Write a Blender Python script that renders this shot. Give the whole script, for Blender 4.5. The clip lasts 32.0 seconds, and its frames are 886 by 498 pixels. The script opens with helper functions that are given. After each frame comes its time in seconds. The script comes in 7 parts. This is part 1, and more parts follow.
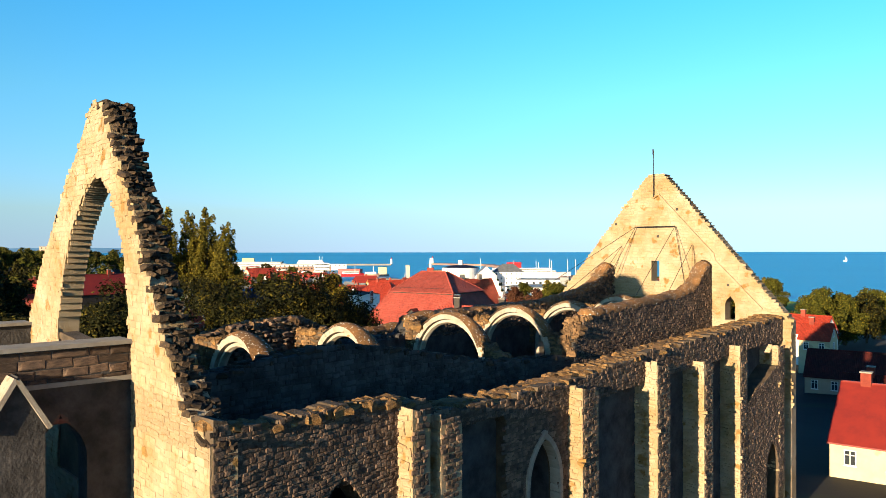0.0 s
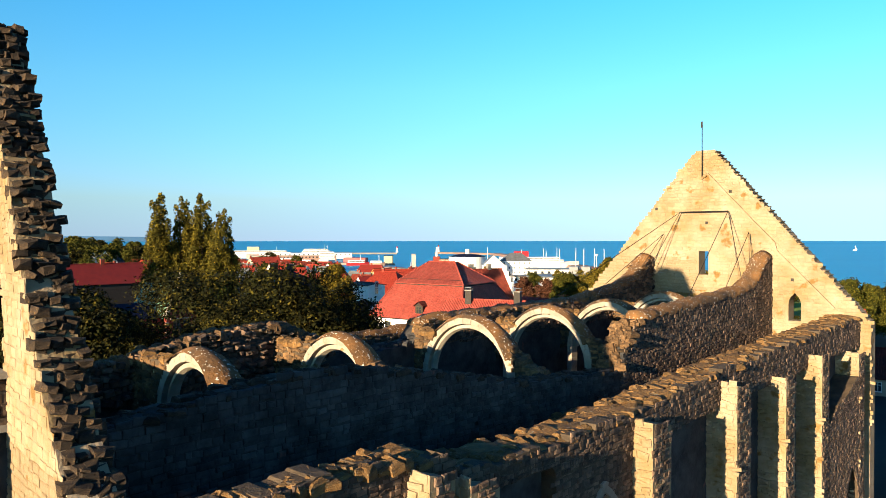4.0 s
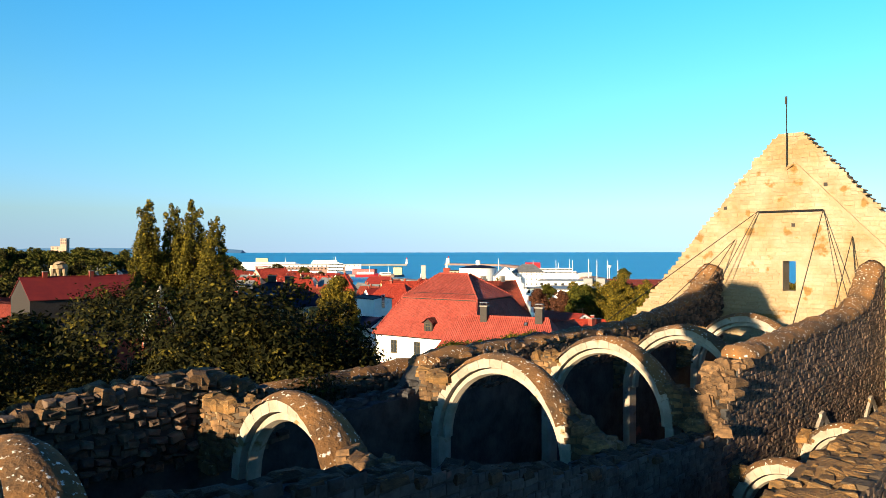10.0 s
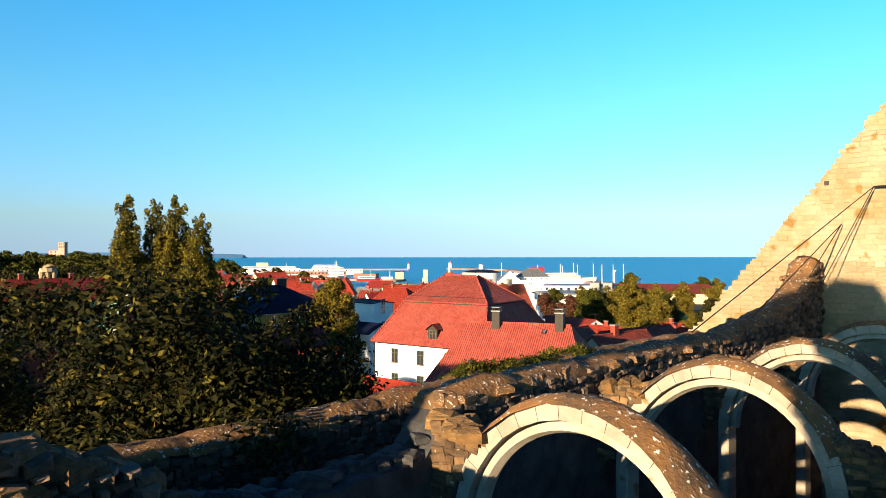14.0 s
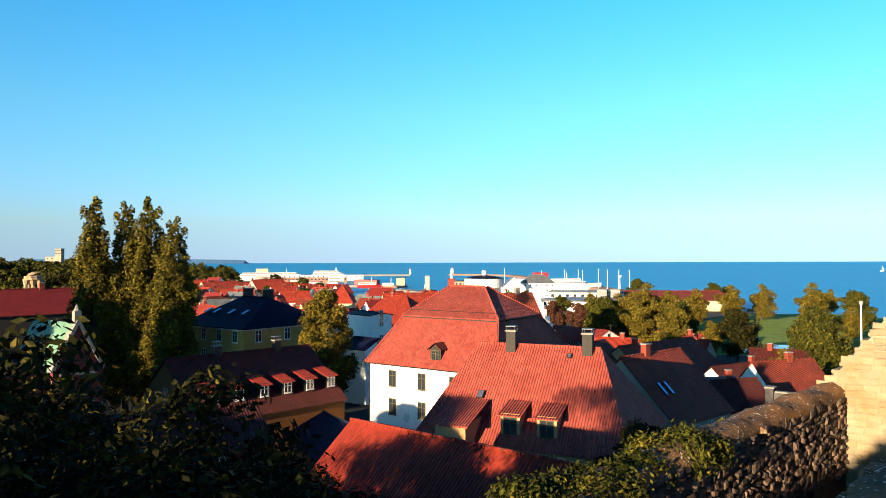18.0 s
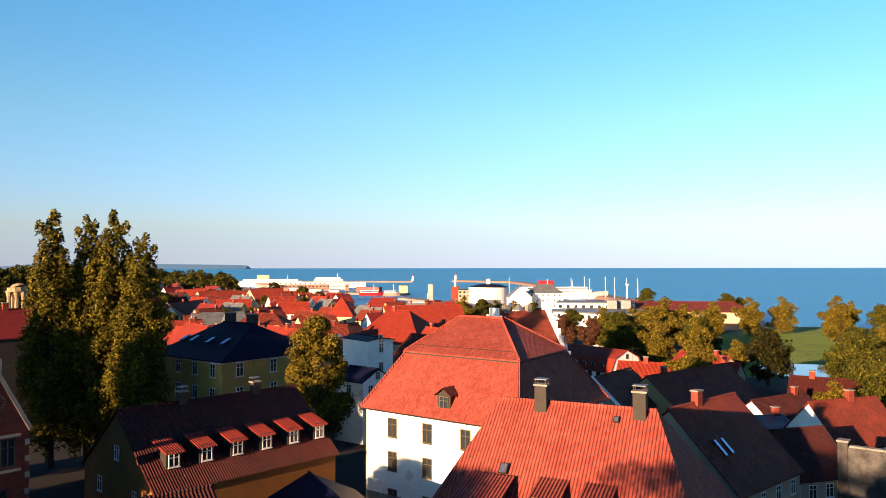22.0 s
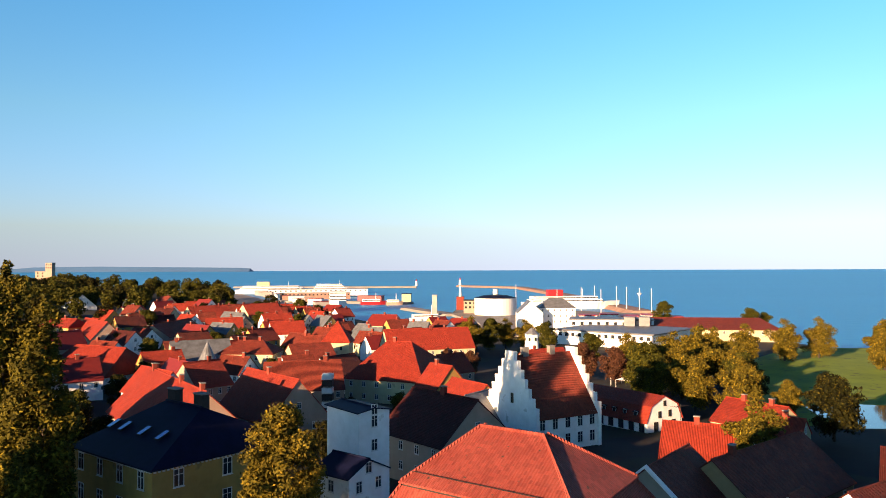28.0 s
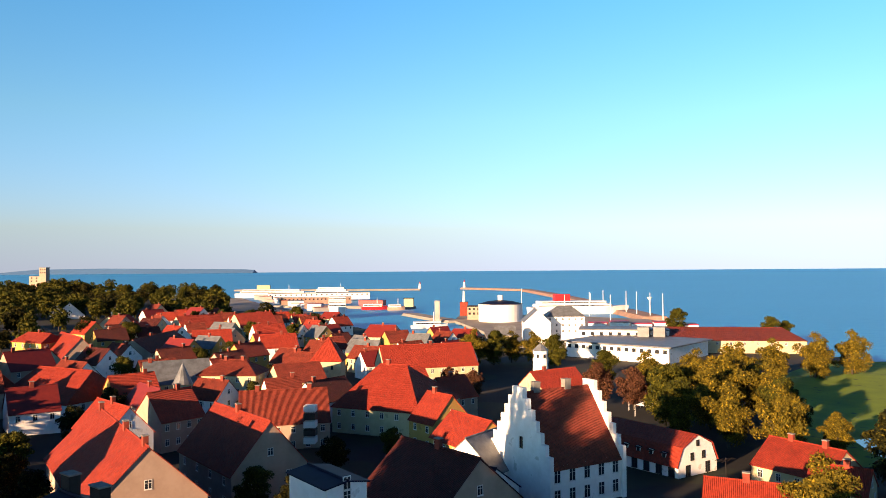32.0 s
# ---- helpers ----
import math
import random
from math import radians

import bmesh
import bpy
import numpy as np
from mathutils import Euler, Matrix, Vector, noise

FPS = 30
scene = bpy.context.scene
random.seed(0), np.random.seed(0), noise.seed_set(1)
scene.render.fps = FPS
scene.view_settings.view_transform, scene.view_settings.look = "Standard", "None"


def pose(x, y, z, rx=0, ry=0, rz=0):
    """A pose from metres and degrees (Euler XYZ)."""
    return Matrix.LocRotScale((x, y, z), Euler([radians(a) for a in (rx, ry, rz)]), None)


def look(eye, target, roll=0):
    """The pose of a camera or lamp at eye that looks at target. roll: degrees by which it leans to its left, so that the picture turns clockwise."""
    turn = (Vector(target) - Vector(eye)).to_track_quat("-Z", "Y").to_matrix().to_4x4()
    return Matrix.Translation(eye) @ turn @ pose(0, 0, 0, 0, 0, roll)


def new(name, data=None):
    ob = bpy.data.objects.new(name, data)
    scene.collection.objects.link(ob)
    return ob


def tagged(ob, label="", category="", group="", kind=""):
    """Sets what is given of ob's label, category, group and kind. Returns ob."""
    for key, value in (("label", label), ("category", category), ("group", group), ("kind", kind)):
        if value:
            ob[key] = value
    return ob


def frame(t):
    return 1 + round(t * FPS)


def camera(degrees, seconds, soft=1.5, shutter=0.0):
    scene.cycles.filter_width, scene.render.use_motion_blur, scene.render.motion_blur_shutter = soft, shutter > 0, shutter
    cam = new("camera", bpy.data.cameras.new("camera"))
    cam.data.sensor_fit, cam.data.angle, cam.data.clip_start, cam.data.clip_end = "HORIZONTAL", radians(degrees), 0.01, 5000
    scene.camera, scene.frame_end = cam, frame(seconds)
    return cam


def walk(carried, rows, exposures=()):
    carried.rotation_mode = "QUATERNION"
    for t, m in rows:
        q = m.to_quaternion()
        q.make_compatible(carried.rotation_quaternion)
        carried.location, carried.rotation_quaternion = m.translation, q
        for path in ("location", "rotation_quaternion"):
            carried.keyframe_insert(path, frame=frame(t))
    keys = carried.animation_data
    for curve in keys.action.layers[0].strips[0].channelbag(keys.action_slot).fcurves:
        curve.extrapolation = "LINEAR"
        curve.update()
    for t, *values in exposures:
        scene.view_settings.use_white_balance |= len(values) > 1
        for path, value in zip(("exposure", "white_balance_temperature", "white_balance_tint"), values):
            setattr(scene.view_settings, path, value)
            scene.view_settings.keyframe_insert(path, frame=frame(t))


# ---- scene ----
# ---- camera ----
cam = camera(60.7, 32.0, soft=0.0)
PATH = [
    (0.0, (0.00, -0.00, -0.00), (0.01, 100.00, 0.09), -0.07),
    (1.0, (-0.12, 1.45, 0.01), (-0.21, 101.45, -0.21), -0.05),
    (2.0, (-0.28, 3.50, 0.02), (-0.57, 103.50, -0.62), -0.02),
    (2.5, (-0.39, 4.69, -0.00), (-0.74, 104.69, -0.86), -0.03),
    (4.5, (-0.69, 9.95, -0.03), (-1.57, 109.93, -1.48), -0.02),
    (5.0, (-0.78, 11.17, -0.06), (-1.77, 111.15, -1.50), -0.03),
    (6.0, (-0.87, 13.28, -0.13), (-2.20, 113.26, -1.36), -0.06),
    (7.0, (-0.90, 14.95, -0.23), (-2.45, 114.94, -1.04), -0.13),
    (8.0, (-0.90, 16.55, -0.27), (-2.64, 116.53, -0.74), -0.13),
    (9.0, (-0.90, 18.22, -0.23), (-2.82, 118.20, -0.39), -0.10),
    (10.0, (-0.95, 20.14, -0.28), (-3.01, 120.12, -0.17), -0.08),
    (11.0, (-1.12, 22.39, -0.51), (-3.22, 122.37, -0.17), -0.07),
    (12.0, (-1.27, 25.03, -0.66), (-3.48, 125.01, -0.14), -0.05),
    (13.0, (-1.48, 27.87, -0.86), (-3.78, 127.84, -0.16), -0.05),
    (14.0, (-1.73, 30.84, -1.08), (-4.03, 130.81, -0.31), -0.04),
    (14.5, (-1.90, 32.36, -1.08), (-4.17, 132.33, -0.26), -0.03),
    (16.5, (-2.22, 38.75, -0.98), (-4.58, 138.72, 0.17), -0.15),
    (17.0, (-2.26, 40.32, -0.91), (-4.64, 140.29, 0.34), -0.14),
    (18.0, (-2.33, 43.49, -0.71), (-4.85, 143.44, 0.76), -0.16),
    (19.0, (-2.56, 46.77, -0.43), (-5.10, 146.73, 1.15), -0.16),
    (20.0, (-2.91, 50.29, -0.12), (-5.49, 150.24, 1.62), -0.12),
    (21.0, (-3.10, 53.87, 0.54), (-5.83, 153.81, 2.52), -0.08),
    (22.0, (-3.37, 57.35, 1.50), (-6.25, 157.29, 3.65), -0.06),
    (23.0, (-3.71, 60.64, 2.58), (-6.62, 160.56, 4.94), -0.03),
    (24.0, (-4.13, 64.24, 3.69), (-7.08, 164.17, 6.19), 0.01),
    (25.0, (-4.39, 68.17, 4.80), (-7.41, 168.09, 7.42), -0.12),
    (26.0, (-4.70, 72.63, 5.94), (-7.78, 172.55, 8.56), -0.07),
    (26.5, (-4.81, 75.02, 6.41), (-7.97, 174.94, 9.04), -0.07),
    (28.5, (-4.77, 85.03, 8.33), (-8.18, 184.95, 10.60), -0.25),
    (29.0, (-4.68, 87.59, 8.76), (-8.15, 187.50, 11.05), -0.30),
    (30.0, (-4.51, 92.65, 9.77), (-8.13, 192.56, 11.98), -0.36),
    (31.0, (-4.23, 98.06, 10.61), (-8.05, 197.96, 12.88), -0.40),
    (32.0, (-4.12, 103.61, 11.19), (-8.07, 203.51, 13.54), -0.41),
]
walk(cam, [(t, look(eye, target, roll)) for t, eye, target, roll in PATH],
     exposures=[(0.0, 1.84, 6500, 10), (20.0, 1.84, 6500, 10), (20.7, 1.83, 7900, 30), (32.0, 1.82, 7900, 30)])

# ---- world, sun ----
SUN_TO = Vector((-0.608, -0.798, 0.1675)).normalized()
elev = math.asin(SUN_TO.z)
azim = math.atan2(SUN_TO.x, SUN_TO.y)
world = bpy.data.worlds.new("sky_world")
scene.world = world
world.use_nodes = True
wn, wl = world.node_tree.nodes, world.node_tree.links
wn.clear()
w_out = wn.new("ShaderNodeOutputWorld")
w_bg = wn.new("ShaderNodeBackground")
w_sky = wn.new("ShaderNodeTexSky")
w_sky.sky_type = "NISHITA"
w_sky.sun_disc = False
w_sky.sun_elevation = elev
w_sky.sun_rotation = azim
w_sky.air_density = 1.0
w_sky.dust_density = 0.5
w_sky.ozone_density = 2.5
w_tc = wn.new("ShaderNodeTexCoord")
w_sep = wn.new("ShaderNodeSeparateXYZ")
w_max = wn.new("ShaderNodeMath")
w_max.operation = "MAXIMUM"
w_max.inputs[1].default_value = 0.05
w_com = wn.new("ShaderNodeCombineXYZ")
wl.new(w_tc.outputs["Generated"], w_sep.inputs[0])
wl.new(w_sep.outputs[0], w_com.inputs[0])
wl.new(w_sep.outputs[1], w_com.inputs[1])
wl.new(w_sep.outputs[2], w_max.inputs[0])
wl.new(w_max.outputs[0], w_com.inputs[2])
wl.new(w_com.outputs[0], w_sky.inputs[0])
w_gam = wn.new("ShaderNodeGamma")
w_gam.inputs[1].default_value = 1.2
wl.new(w_sky.outputs[0], w_gam.inputs[0])
# haze near the horizon is lavender, the upper sky a deep clear blue
w_ramp = wn.new("ShaderNodeValToRGB")
for pos, c in ((0.0, (0.424, 0.482, 0.856)), (0.06, (0.447, 0.593, 0.899)), (0.19, (0.424, 0.784, 0.856)), (0.36, (0.247, 0.932, 1.07)), (0.56, (0.06, 0.25, 0.58)), (0.85, (0.03, 0.12, 0.36))):
    el = w_ramp.color_ramp.elements[0] if pos == 0.0 else w_ramp.color_ramp.elements.new(pos)
    el.color = (*c, 1)
w_ramp.color_ramp.elements[-1].color = (0.03, 0.12, 0.36, 1)
wl.new(w_sep.outputs[2], w_ramp.inputs[0])
w_tint = wn.new("ShaderNodeMix")
w_tint.data_type, w_tint.blend_type = "RGBA", "MULTIPLY"
w_tint.inputs[0].default_value = 1.0
wl.new(w_gam.outputs[0], w_tint.inputs[6])
wl.new(w_ramp.outputs[0], w_tint.inputs[7])
wl.new(w_tint.outputs[2], w_bg.inputs[0])
w_bg.inputs[1].default_value = 0.075
wl.new(w_bg.outputs[0], w_out.inputs[0])

sun_data = bpy.data.lights.new("sun", "SUN")
sun_data.energy = 5.0
sun_data.angle = radians(0.5)
sun_data.color = (1.0, 0.76, 0.47)
sun = new("sun", sun_data)
sun.matrix_world = look((0, 0, 60), Vector((0, 0, 60)) - SUN_TO)


# ---- materials ----
def mat(name, base, dark, scale=2.0, rough=0.85, bump=0.3, bump_scale=20.0, spots=None, spot_scale=6.0, spot_at=0.62,
        metal=0.0, spec=0.3, vary=0.0, coord="Object"):
    """A weathered surface: two colours mixed by broad noise, fine grain, bump, and stains of a third colour."""
    m = bpy.data.materials.new(name)
    m.use_nodes = True
    nt, b = m.node_tree, m.node_tree.nodes["Principled BSDF"]
    N, K = nt.nodes, nt.links
    tc = N.new("ShaderNodeTexCoord")
    n1 = N.new("ShaderNodeTexNoise")
    n1.inputs["Scale"].default_value = scale
    n1.inputs["Detail"].default_value = 6
    n1.inputs["Roughness"].default_value = 0.65
    K.new(tc.outputs[coord], n1.inputs["Vector"])
    mix = N.new("ShaderNodeMix")
    mix.data_type = "RGBA"
    mix.inputs[6].default_value = (*dark, 1)
    mix.inputs[7].default_value = (*base, 1)
    r1 = N.new("ShaderNodeMapRange")
    r1.inputs[1].default_value, r1.inputs[2].default_value = 0.36, 0.64
    K.new(n1.outputs["Fac"], r1.inputs[0])
    K.new(r1.outputs[0], mix.inputs[0])
    col = mix.outputs[2]
    if spots:
        n2 = N.new("ShaderNodeTexNoise")
        n2.inputs["Scale"].default_value = spot_scale
        n2.inputs["Detail"].default_value = 4
        K.new(tc.outputs[coord], n2.inputs["Vector"])
        r2 = N.new("ShaderNodeMapRange")
        r2.inputs[1].default_value, r2.inputs[2].default_value = spot_at, spot_at + 0.06
        K.new(n2.outputs["Fac"], r2.inputs[0])
        mx = N.new("ShaderNodeMix")
        mx.data_type = "RGBA"
        mx.inputs[7].default_value = (*spots, 1)
        K.new(r2.outputs[0], mx.inputs[0])
        K.new(col, mx.inputs[6])
        col = mx.outputs[2]
    if vary:
        oi = N.new("ShaderNodeObjectInfo")
        geo = N.new("ShaderNodeNewGeometry")
        add = N.new("ShaderNodeMath")
        add.operation = "ADD"
        K.new(oi.outputs["Random"], add.inputs[0])
        K.new(geo.outputs["Random Per Island"], add.inputs[1])
        fr = N.new("ShaderNodeMath")
        fr.operation = "FRACT"
        K.new(add.outputs[0], fr.inputs[0])
        r3 = N.new("ShaderNodeMapRange")
        r3.inputs[3].default_value, r3.inputs[4].default_value = 1 - vary, 1 + vary
        K.new(fr.outputs[0], r3.inputs[0])
        hsv = N.new("ShaderNodeHueSaturation")
        K.new(r3.outputs[0], hsv.inputs["Value"])
        K.new(col, hsv.inputs["Color"])
        col = hsv.outputs[0]
    K.new(col, b.inputs["Base Color"])
    b.inputs["Roughness"].default_value = rough
    b.inputs["Metallic"].default_value = metal
    b.inputs["Specular IOR Level"].default_value = spec
    if bump:
        n3 = N.new("ShaderNodeTexNoise")
        n3.inputs["Scale"].default_value = bump_scale
        n3.inputs["Detail"].default_value = 5
        K.new(tc.outputs[coord], n3.inputs["Vector"])
        bp = N.new("ShaderNodeBump")
        bp.inputs["Strength"].default_value = bump
        bp.inputs["Distance"].default_value = 0.05
        K.new(n3.outputs["Fac"], bp.inputs["Height"])
        K.new(bp.outputs[0], b.inputs["Normal"])
    return m


def tile_mat(name, base, dark, pitch=0.24, stain=(0.10, 0.05, 0.035)):
    """Clay pantiles: rolls running down the slope (UV x along the eave, y up the slope, in metres), courses across, stains."""
    m = mat(name, base, dark, scale=0.55, rough=0.8, bump=0.0, spots=stain, spot_scale=2.3, spot_at=0.67, spec=0.25, vary=0.08)
    nt = m.node_tree
    N, K, b = nt.nodes, nt.links, nt.nodes["Principled BSDF"]
    uv = N.new("ShaderNodeUVMap")
    sp = N.new("ShaderNodeSeparateXYZ")
    K.new(uv.outputs[0], sp.inputs[0])

    def node(op, a, v=None):
        n = N.new("ShaderNodeMath")
        n.operation = op
        K.new(a, n.inputs[0])
        if v is not None:
            n.inputs[1].default_value = v
        return n.outputs[0]
    roll = node("SINE", node("MULTIPLY", sp.outputs[0], 2 * math.pi / pitch))
    course = node("FRACT", node("DIVIDE", sp.outputs[1], 0.34))
    h1 = node("MULTIPLY", roll, 0.5)
    ad = N.new("ShaderNodeMath")
    ad.operation = "SUBTRACT"
    K.new(h1, ad.inputs[0])
    K.new(node("MULTIPLY", course, 0.55), ad.inputs[1])
    bp = N.new("ShaderNodeBump")
    bp.inputs["Strength"].default_value = 1.0
    bp.inputs["Distance"].default_value = 0.11
    K.new(ad.outputs[0], bp.inputs["Height"])
    K.new(bp.outputs[0], b.inputs["Normal"])
    # single tiles of slightly different burn
    wn_ = N.new("ShaderNodeTexWhiteNoise")
    cmb = N.new("ShaderNodeCombineXYZ")
    K.new(node("FLOOR", node("DIVIDE", sp.outputs[0], pitch)), cmb.inputs[0])
    K.new(node("FLOOR", node("DIVIDE", sp.outputs[1], 0.34)), cmb.inputs[1])
    K.new(cmb.outputs[0], wn_.inputs["Vector"])
    rr = N.new("ShaderNodeMapRange")
    rr.inputs[3].default_value, rr.inputs[4].default_value = 0.80, 1.14
    K.new(wn_.outputs["Value"], rr.inputs[0])
    hs = N.new("ShaderNodeHueSaturation")
    src = b.inputs["Base Color"].links[0].from_socket
    K.new(src, hs.inputs["Color"])
    K.new(rr.outputs[0], hs.inputs["Value"])
    K.new(hs.outputs[0], b.inputs["Base Color"])
    return m


def glass_mat(name):
    m = bpy.data.materials.new(name)
    m.use_nodes = True
    b = m.node_tree.nodes["Principled BSDF"]
    b.inputs["Base Color"].default_value = (0.02, 0.025, 0.03, 1)
    b.inputs["Roughness"].default_value = 0.08
    b.inputs["Specular IOR Level"].default_value = 0.6
    return m


def leaf_mat(name, base, dark, tip):
    m = mat(name, base, dark, scale=0.5, rough=0.8, bump=0.0, spots=tip, spot_scale=1.7, spot_at=0.56, vary=0.35, spec=0.08)
    b = m.node_tree.nodes["Principled BSDF"]
    b.inputs["Subsurface Weight"].default_value = 0.0
    return m


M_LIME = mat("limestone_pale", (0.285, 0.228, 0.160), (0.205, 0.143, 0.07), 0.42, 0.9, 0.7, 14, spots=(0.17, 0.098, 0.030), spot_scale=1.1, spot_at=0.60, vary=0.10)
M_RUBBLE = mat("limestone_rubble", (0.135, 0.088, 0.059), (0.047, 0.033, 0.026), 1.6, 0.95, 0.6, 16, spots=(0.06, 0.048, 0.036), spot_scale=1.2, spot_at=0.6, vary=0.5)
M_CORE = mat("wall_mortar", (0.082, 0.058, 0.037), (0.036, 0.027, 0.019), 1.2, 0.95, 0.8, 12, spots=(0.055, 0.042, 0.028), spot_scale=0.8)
M_CAP = mat("lichen_mortar_cap", (0.20, 0.095, 0.03), (0.065, 0.04, 0.022), 0.8, 0.95, 0.8, 9, spots=(0.55, 0.53, 0.48), spot_scale=9.0, spot_at=0.61)
M_RIB = mat("dressed_limestone", (0.29, 0.262, 0.222), (0.209, 0.176, 0.138), 1.5, 0.85, 0.35, 18, spots=(0.174, 0.116, 0.0522), spot_scale=1.5, spot_at=0.64, vary=0.10)
# plaster colour lowered to stand in for deep shade on these walls
M_PLAST = mat("shade_dark_wall_plaster", (0.058, 0.055, 0.055), (0.02, 0.0195, 0.02), 1.1, 0.95, 0.7, 8, spots=(0.17, 0.07, 0.055), spot_scale=0.7, spot_at=0.67, vary=0.3)
M_TILE = tile_mat("clay_tile_orange", (0.308, 0.0341, 0.0165), (0.242, 0.0242, 0.0116))
M_TILE_PALE = tile_mat("clay_tile_pale", (0.335, 0.069, 0.049), (0.27, 0.048, 0.034))
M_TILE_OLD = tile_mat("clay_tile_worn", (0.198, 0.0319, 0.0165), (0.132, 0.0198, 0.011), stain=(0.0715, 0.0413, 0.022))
# darkened copy of the red tile, standing in for roofs in shade
M_TILE_DARK = tile_mat("clay_tile_shade_dark", (0.077, 0.011, 0.00825), (0.0468, 0.0077, 0.00605))
M_SHEET = mat("painted_sheet_red", (0.165, 0.0165, 0.011), (0.121, 0.0121, 0.0099), 0.8, 0.55, 0.1, 3, spec=0.4)
# black sheet; the navy tint puts reflected sky into the base colour
M_BLACK = mat("black_sheet_roof", (0.0048, 0.0066, 0.0252), (0.003, 0.0042, 0.0156), 0.7, 0.6, 0.1, 3, spec=0.1)
M_GREY = mat("grey_sheet_roof", (0.121, 0.132, 0.143), (0.0715, 0.077, 0.0825), 0.6, 0.5, 0.1, 3, spec=0.4)
M_COPPER = mat("verdigris_copper", (0.121, 0.231, 0.154), (0.077, 0.165, 0.11), 0.8, 0.6, 0.1, 4)
M_WHITE = mat("white_render", (0.78, 0.77, 0.74), (0.68, 0.66, 0.62), 0.5, 0.9, 0.15, 12, spots=(0.54, 0.51, 0.46), spot_scale=0.5, spot_at=0.63)
M_CREAM = mat("cream_render", (0.432, 0.372, 0.24), (0.372, 0.312, 0.192), 0.5, 0.9, 0.15, 12, spots=(0.3, 0.252, 0.162), spot_scale=0.5, spot_at=0.63)
M_OCHRE = mat("ochre_render", (0.43, 0.25, 0.072), (0.35, 0.195, 0.055), 0.5, 0.9, 0.15, 12, spots=(0.28, 0.16, 0.055), spot_scale=0.5, spot_at=0.63)
M_AMBER = mat("amber_render", (0.182, 0.0715, 0.0154), (0.138, 0.055, 0.0132), 0.5, 0.9, 0.15, 12, spots=(0.143, 0.0605, 0.0165), spot_scale=0.5, spot_at=0.63)
M_PEACH = mat("peach_render", (0.396, 0.22, 0.11), (0.33, 0.176, 0.088), 0.5, 0.9, 0.15, 12)
M_PINK = mat("pale_pink_render", (0.341, 0.242, 0.187), (0.286, 0.198, 0.149), 0.5, 0.9, 0.15, 12)
M_BRICK = mat("red_brick", (0.198, 0.0358, 0.0209), (0.132, 0.0231, 0.0154), 2.0, 0.9, 0.3, 30, vary=0.12)
M_STONE = mat("grey_stone", (0.22, 0.209, 0.187), (0.149, 0.138, 0.121), 1.0, 0.9, 0.3, 10)
M_CONC = mat("pale_concrete", (0.303, 0.292, 0.275), (0.231, 0.22, 0.204), 0.1, 0.9, 0.1, 3)
M_TRIM = mat("white_painted_wood", (0.585, 0.578, 0.555), (0.525, 0.517, 0.495), 3.0, 0.6, 0.05, 20)
M_DARKWOOD = mat("dark_painted_wood", (0.0275, 0.022, 0.0193), (0.0165, 0.0138, 0.011), 3.0, 0.7, 0.2, 20)
M_OLIVEWOOD = mat("olive_painted_wood", (0.088, 0.0715, 0.033), (0.0605, 0.0495, 0.022), 3.0, 0.7, 0.1, 20)
M_METAL = mat("dark_iron", (0.028, 0.0245, 0.021), (0.0175, 0.014, 0.014), 5.0, 0.6, 0.1, 20, metal=0.5)
M_GLASS = glass_mat("window_glass")
M_GRASS = mat("lawn_grass", (0.15, 0.23, 0.012), (0.10, 0.165, 0.010), 0.08, 0.95, 0.6, 2.0, spots=(0.055, 0.085, 0.018), spot_scale=0.3)
# ground colour lowered to near black to stand in for shaded lanes
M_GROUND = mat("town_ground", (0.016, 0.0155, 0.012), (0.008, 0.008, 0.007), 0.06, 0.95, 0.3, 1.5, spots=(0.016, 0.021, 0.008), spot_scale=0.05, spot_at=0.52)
M_ASPHALT = mat("asphalt", (0.033, 0.033, 0.0341), (0.0248, 0.0248, 0.0259), 0.3, 0.9, 0.2, 20)
M_QUAY = mat("quay_concrete", (0.242, 0.22, 0.193), (0.165, 0.149, 0.127), 0.05, 0.9, 0.2, 1.0)
M_MOLE = mat("mole_boulders", (0.286, 0.182, 0.143), (0.187, 0.116, 0.088), 0.2, 0.95, 0.5, 0.8)
M_SHIP = mat("white_ship_paint", (0.6, 0.6, 0.585), (0.555, 0.555, 0.54), 0.1, 0.5, 0.0)
M_REDP = mat("red_ship_paint", (0.33, 0.018, 0.024), (0.288, 0.018, 0.021), 0.2, 0.5, 0.0)
# greens lowered to near black for deep shade; paler spots imitate sunlit leaves
M_LEAF = leaf_mat("leaf_shade_green", (0.014, 0.0145, 0.0025), (0.005, 0.006, 0.0015), (0.062, 0.05, 0.0065))
M_LEAF_OLIVE = leaf_mat("leaf_olive", (0.048, 0.049, 0.006), (0.018, 0.021, 0.0035), (0.098, 0.080, 0.0085))
M_LEAF_POP = leaf_mat("leaf_poplar", (0.084, 0.070, 0.0075), (0.022, 0.021, 0.0034), (0.155, 0.118, 0.011))
M_LEAF_AUT = leaf_mat("leaf_autumn", (0.105, 0.080, 0.009), (0.034, 0.030, 0.005), (0.19, 0.128, 0.012))
M_LEAF_RUST = leaf_mat("leaf_rust", (0.07, 0.028, 0.0154), (0.035, 0.0154, 0.0105), (0.098, 0.042, 0.0175))
# broken stone with its shade put into the dark brown colour
M_BROKEN = mat("shade_dark_edge_stone", (0.052, 0.033, 0.018), (0.018, 0.0125, 0.009), 1.6, 0.95, 0.8, 12, spots=(0.15, 0.085, 0.026), spot_scale=2.2, spot_at=0.63, vary=0.4)
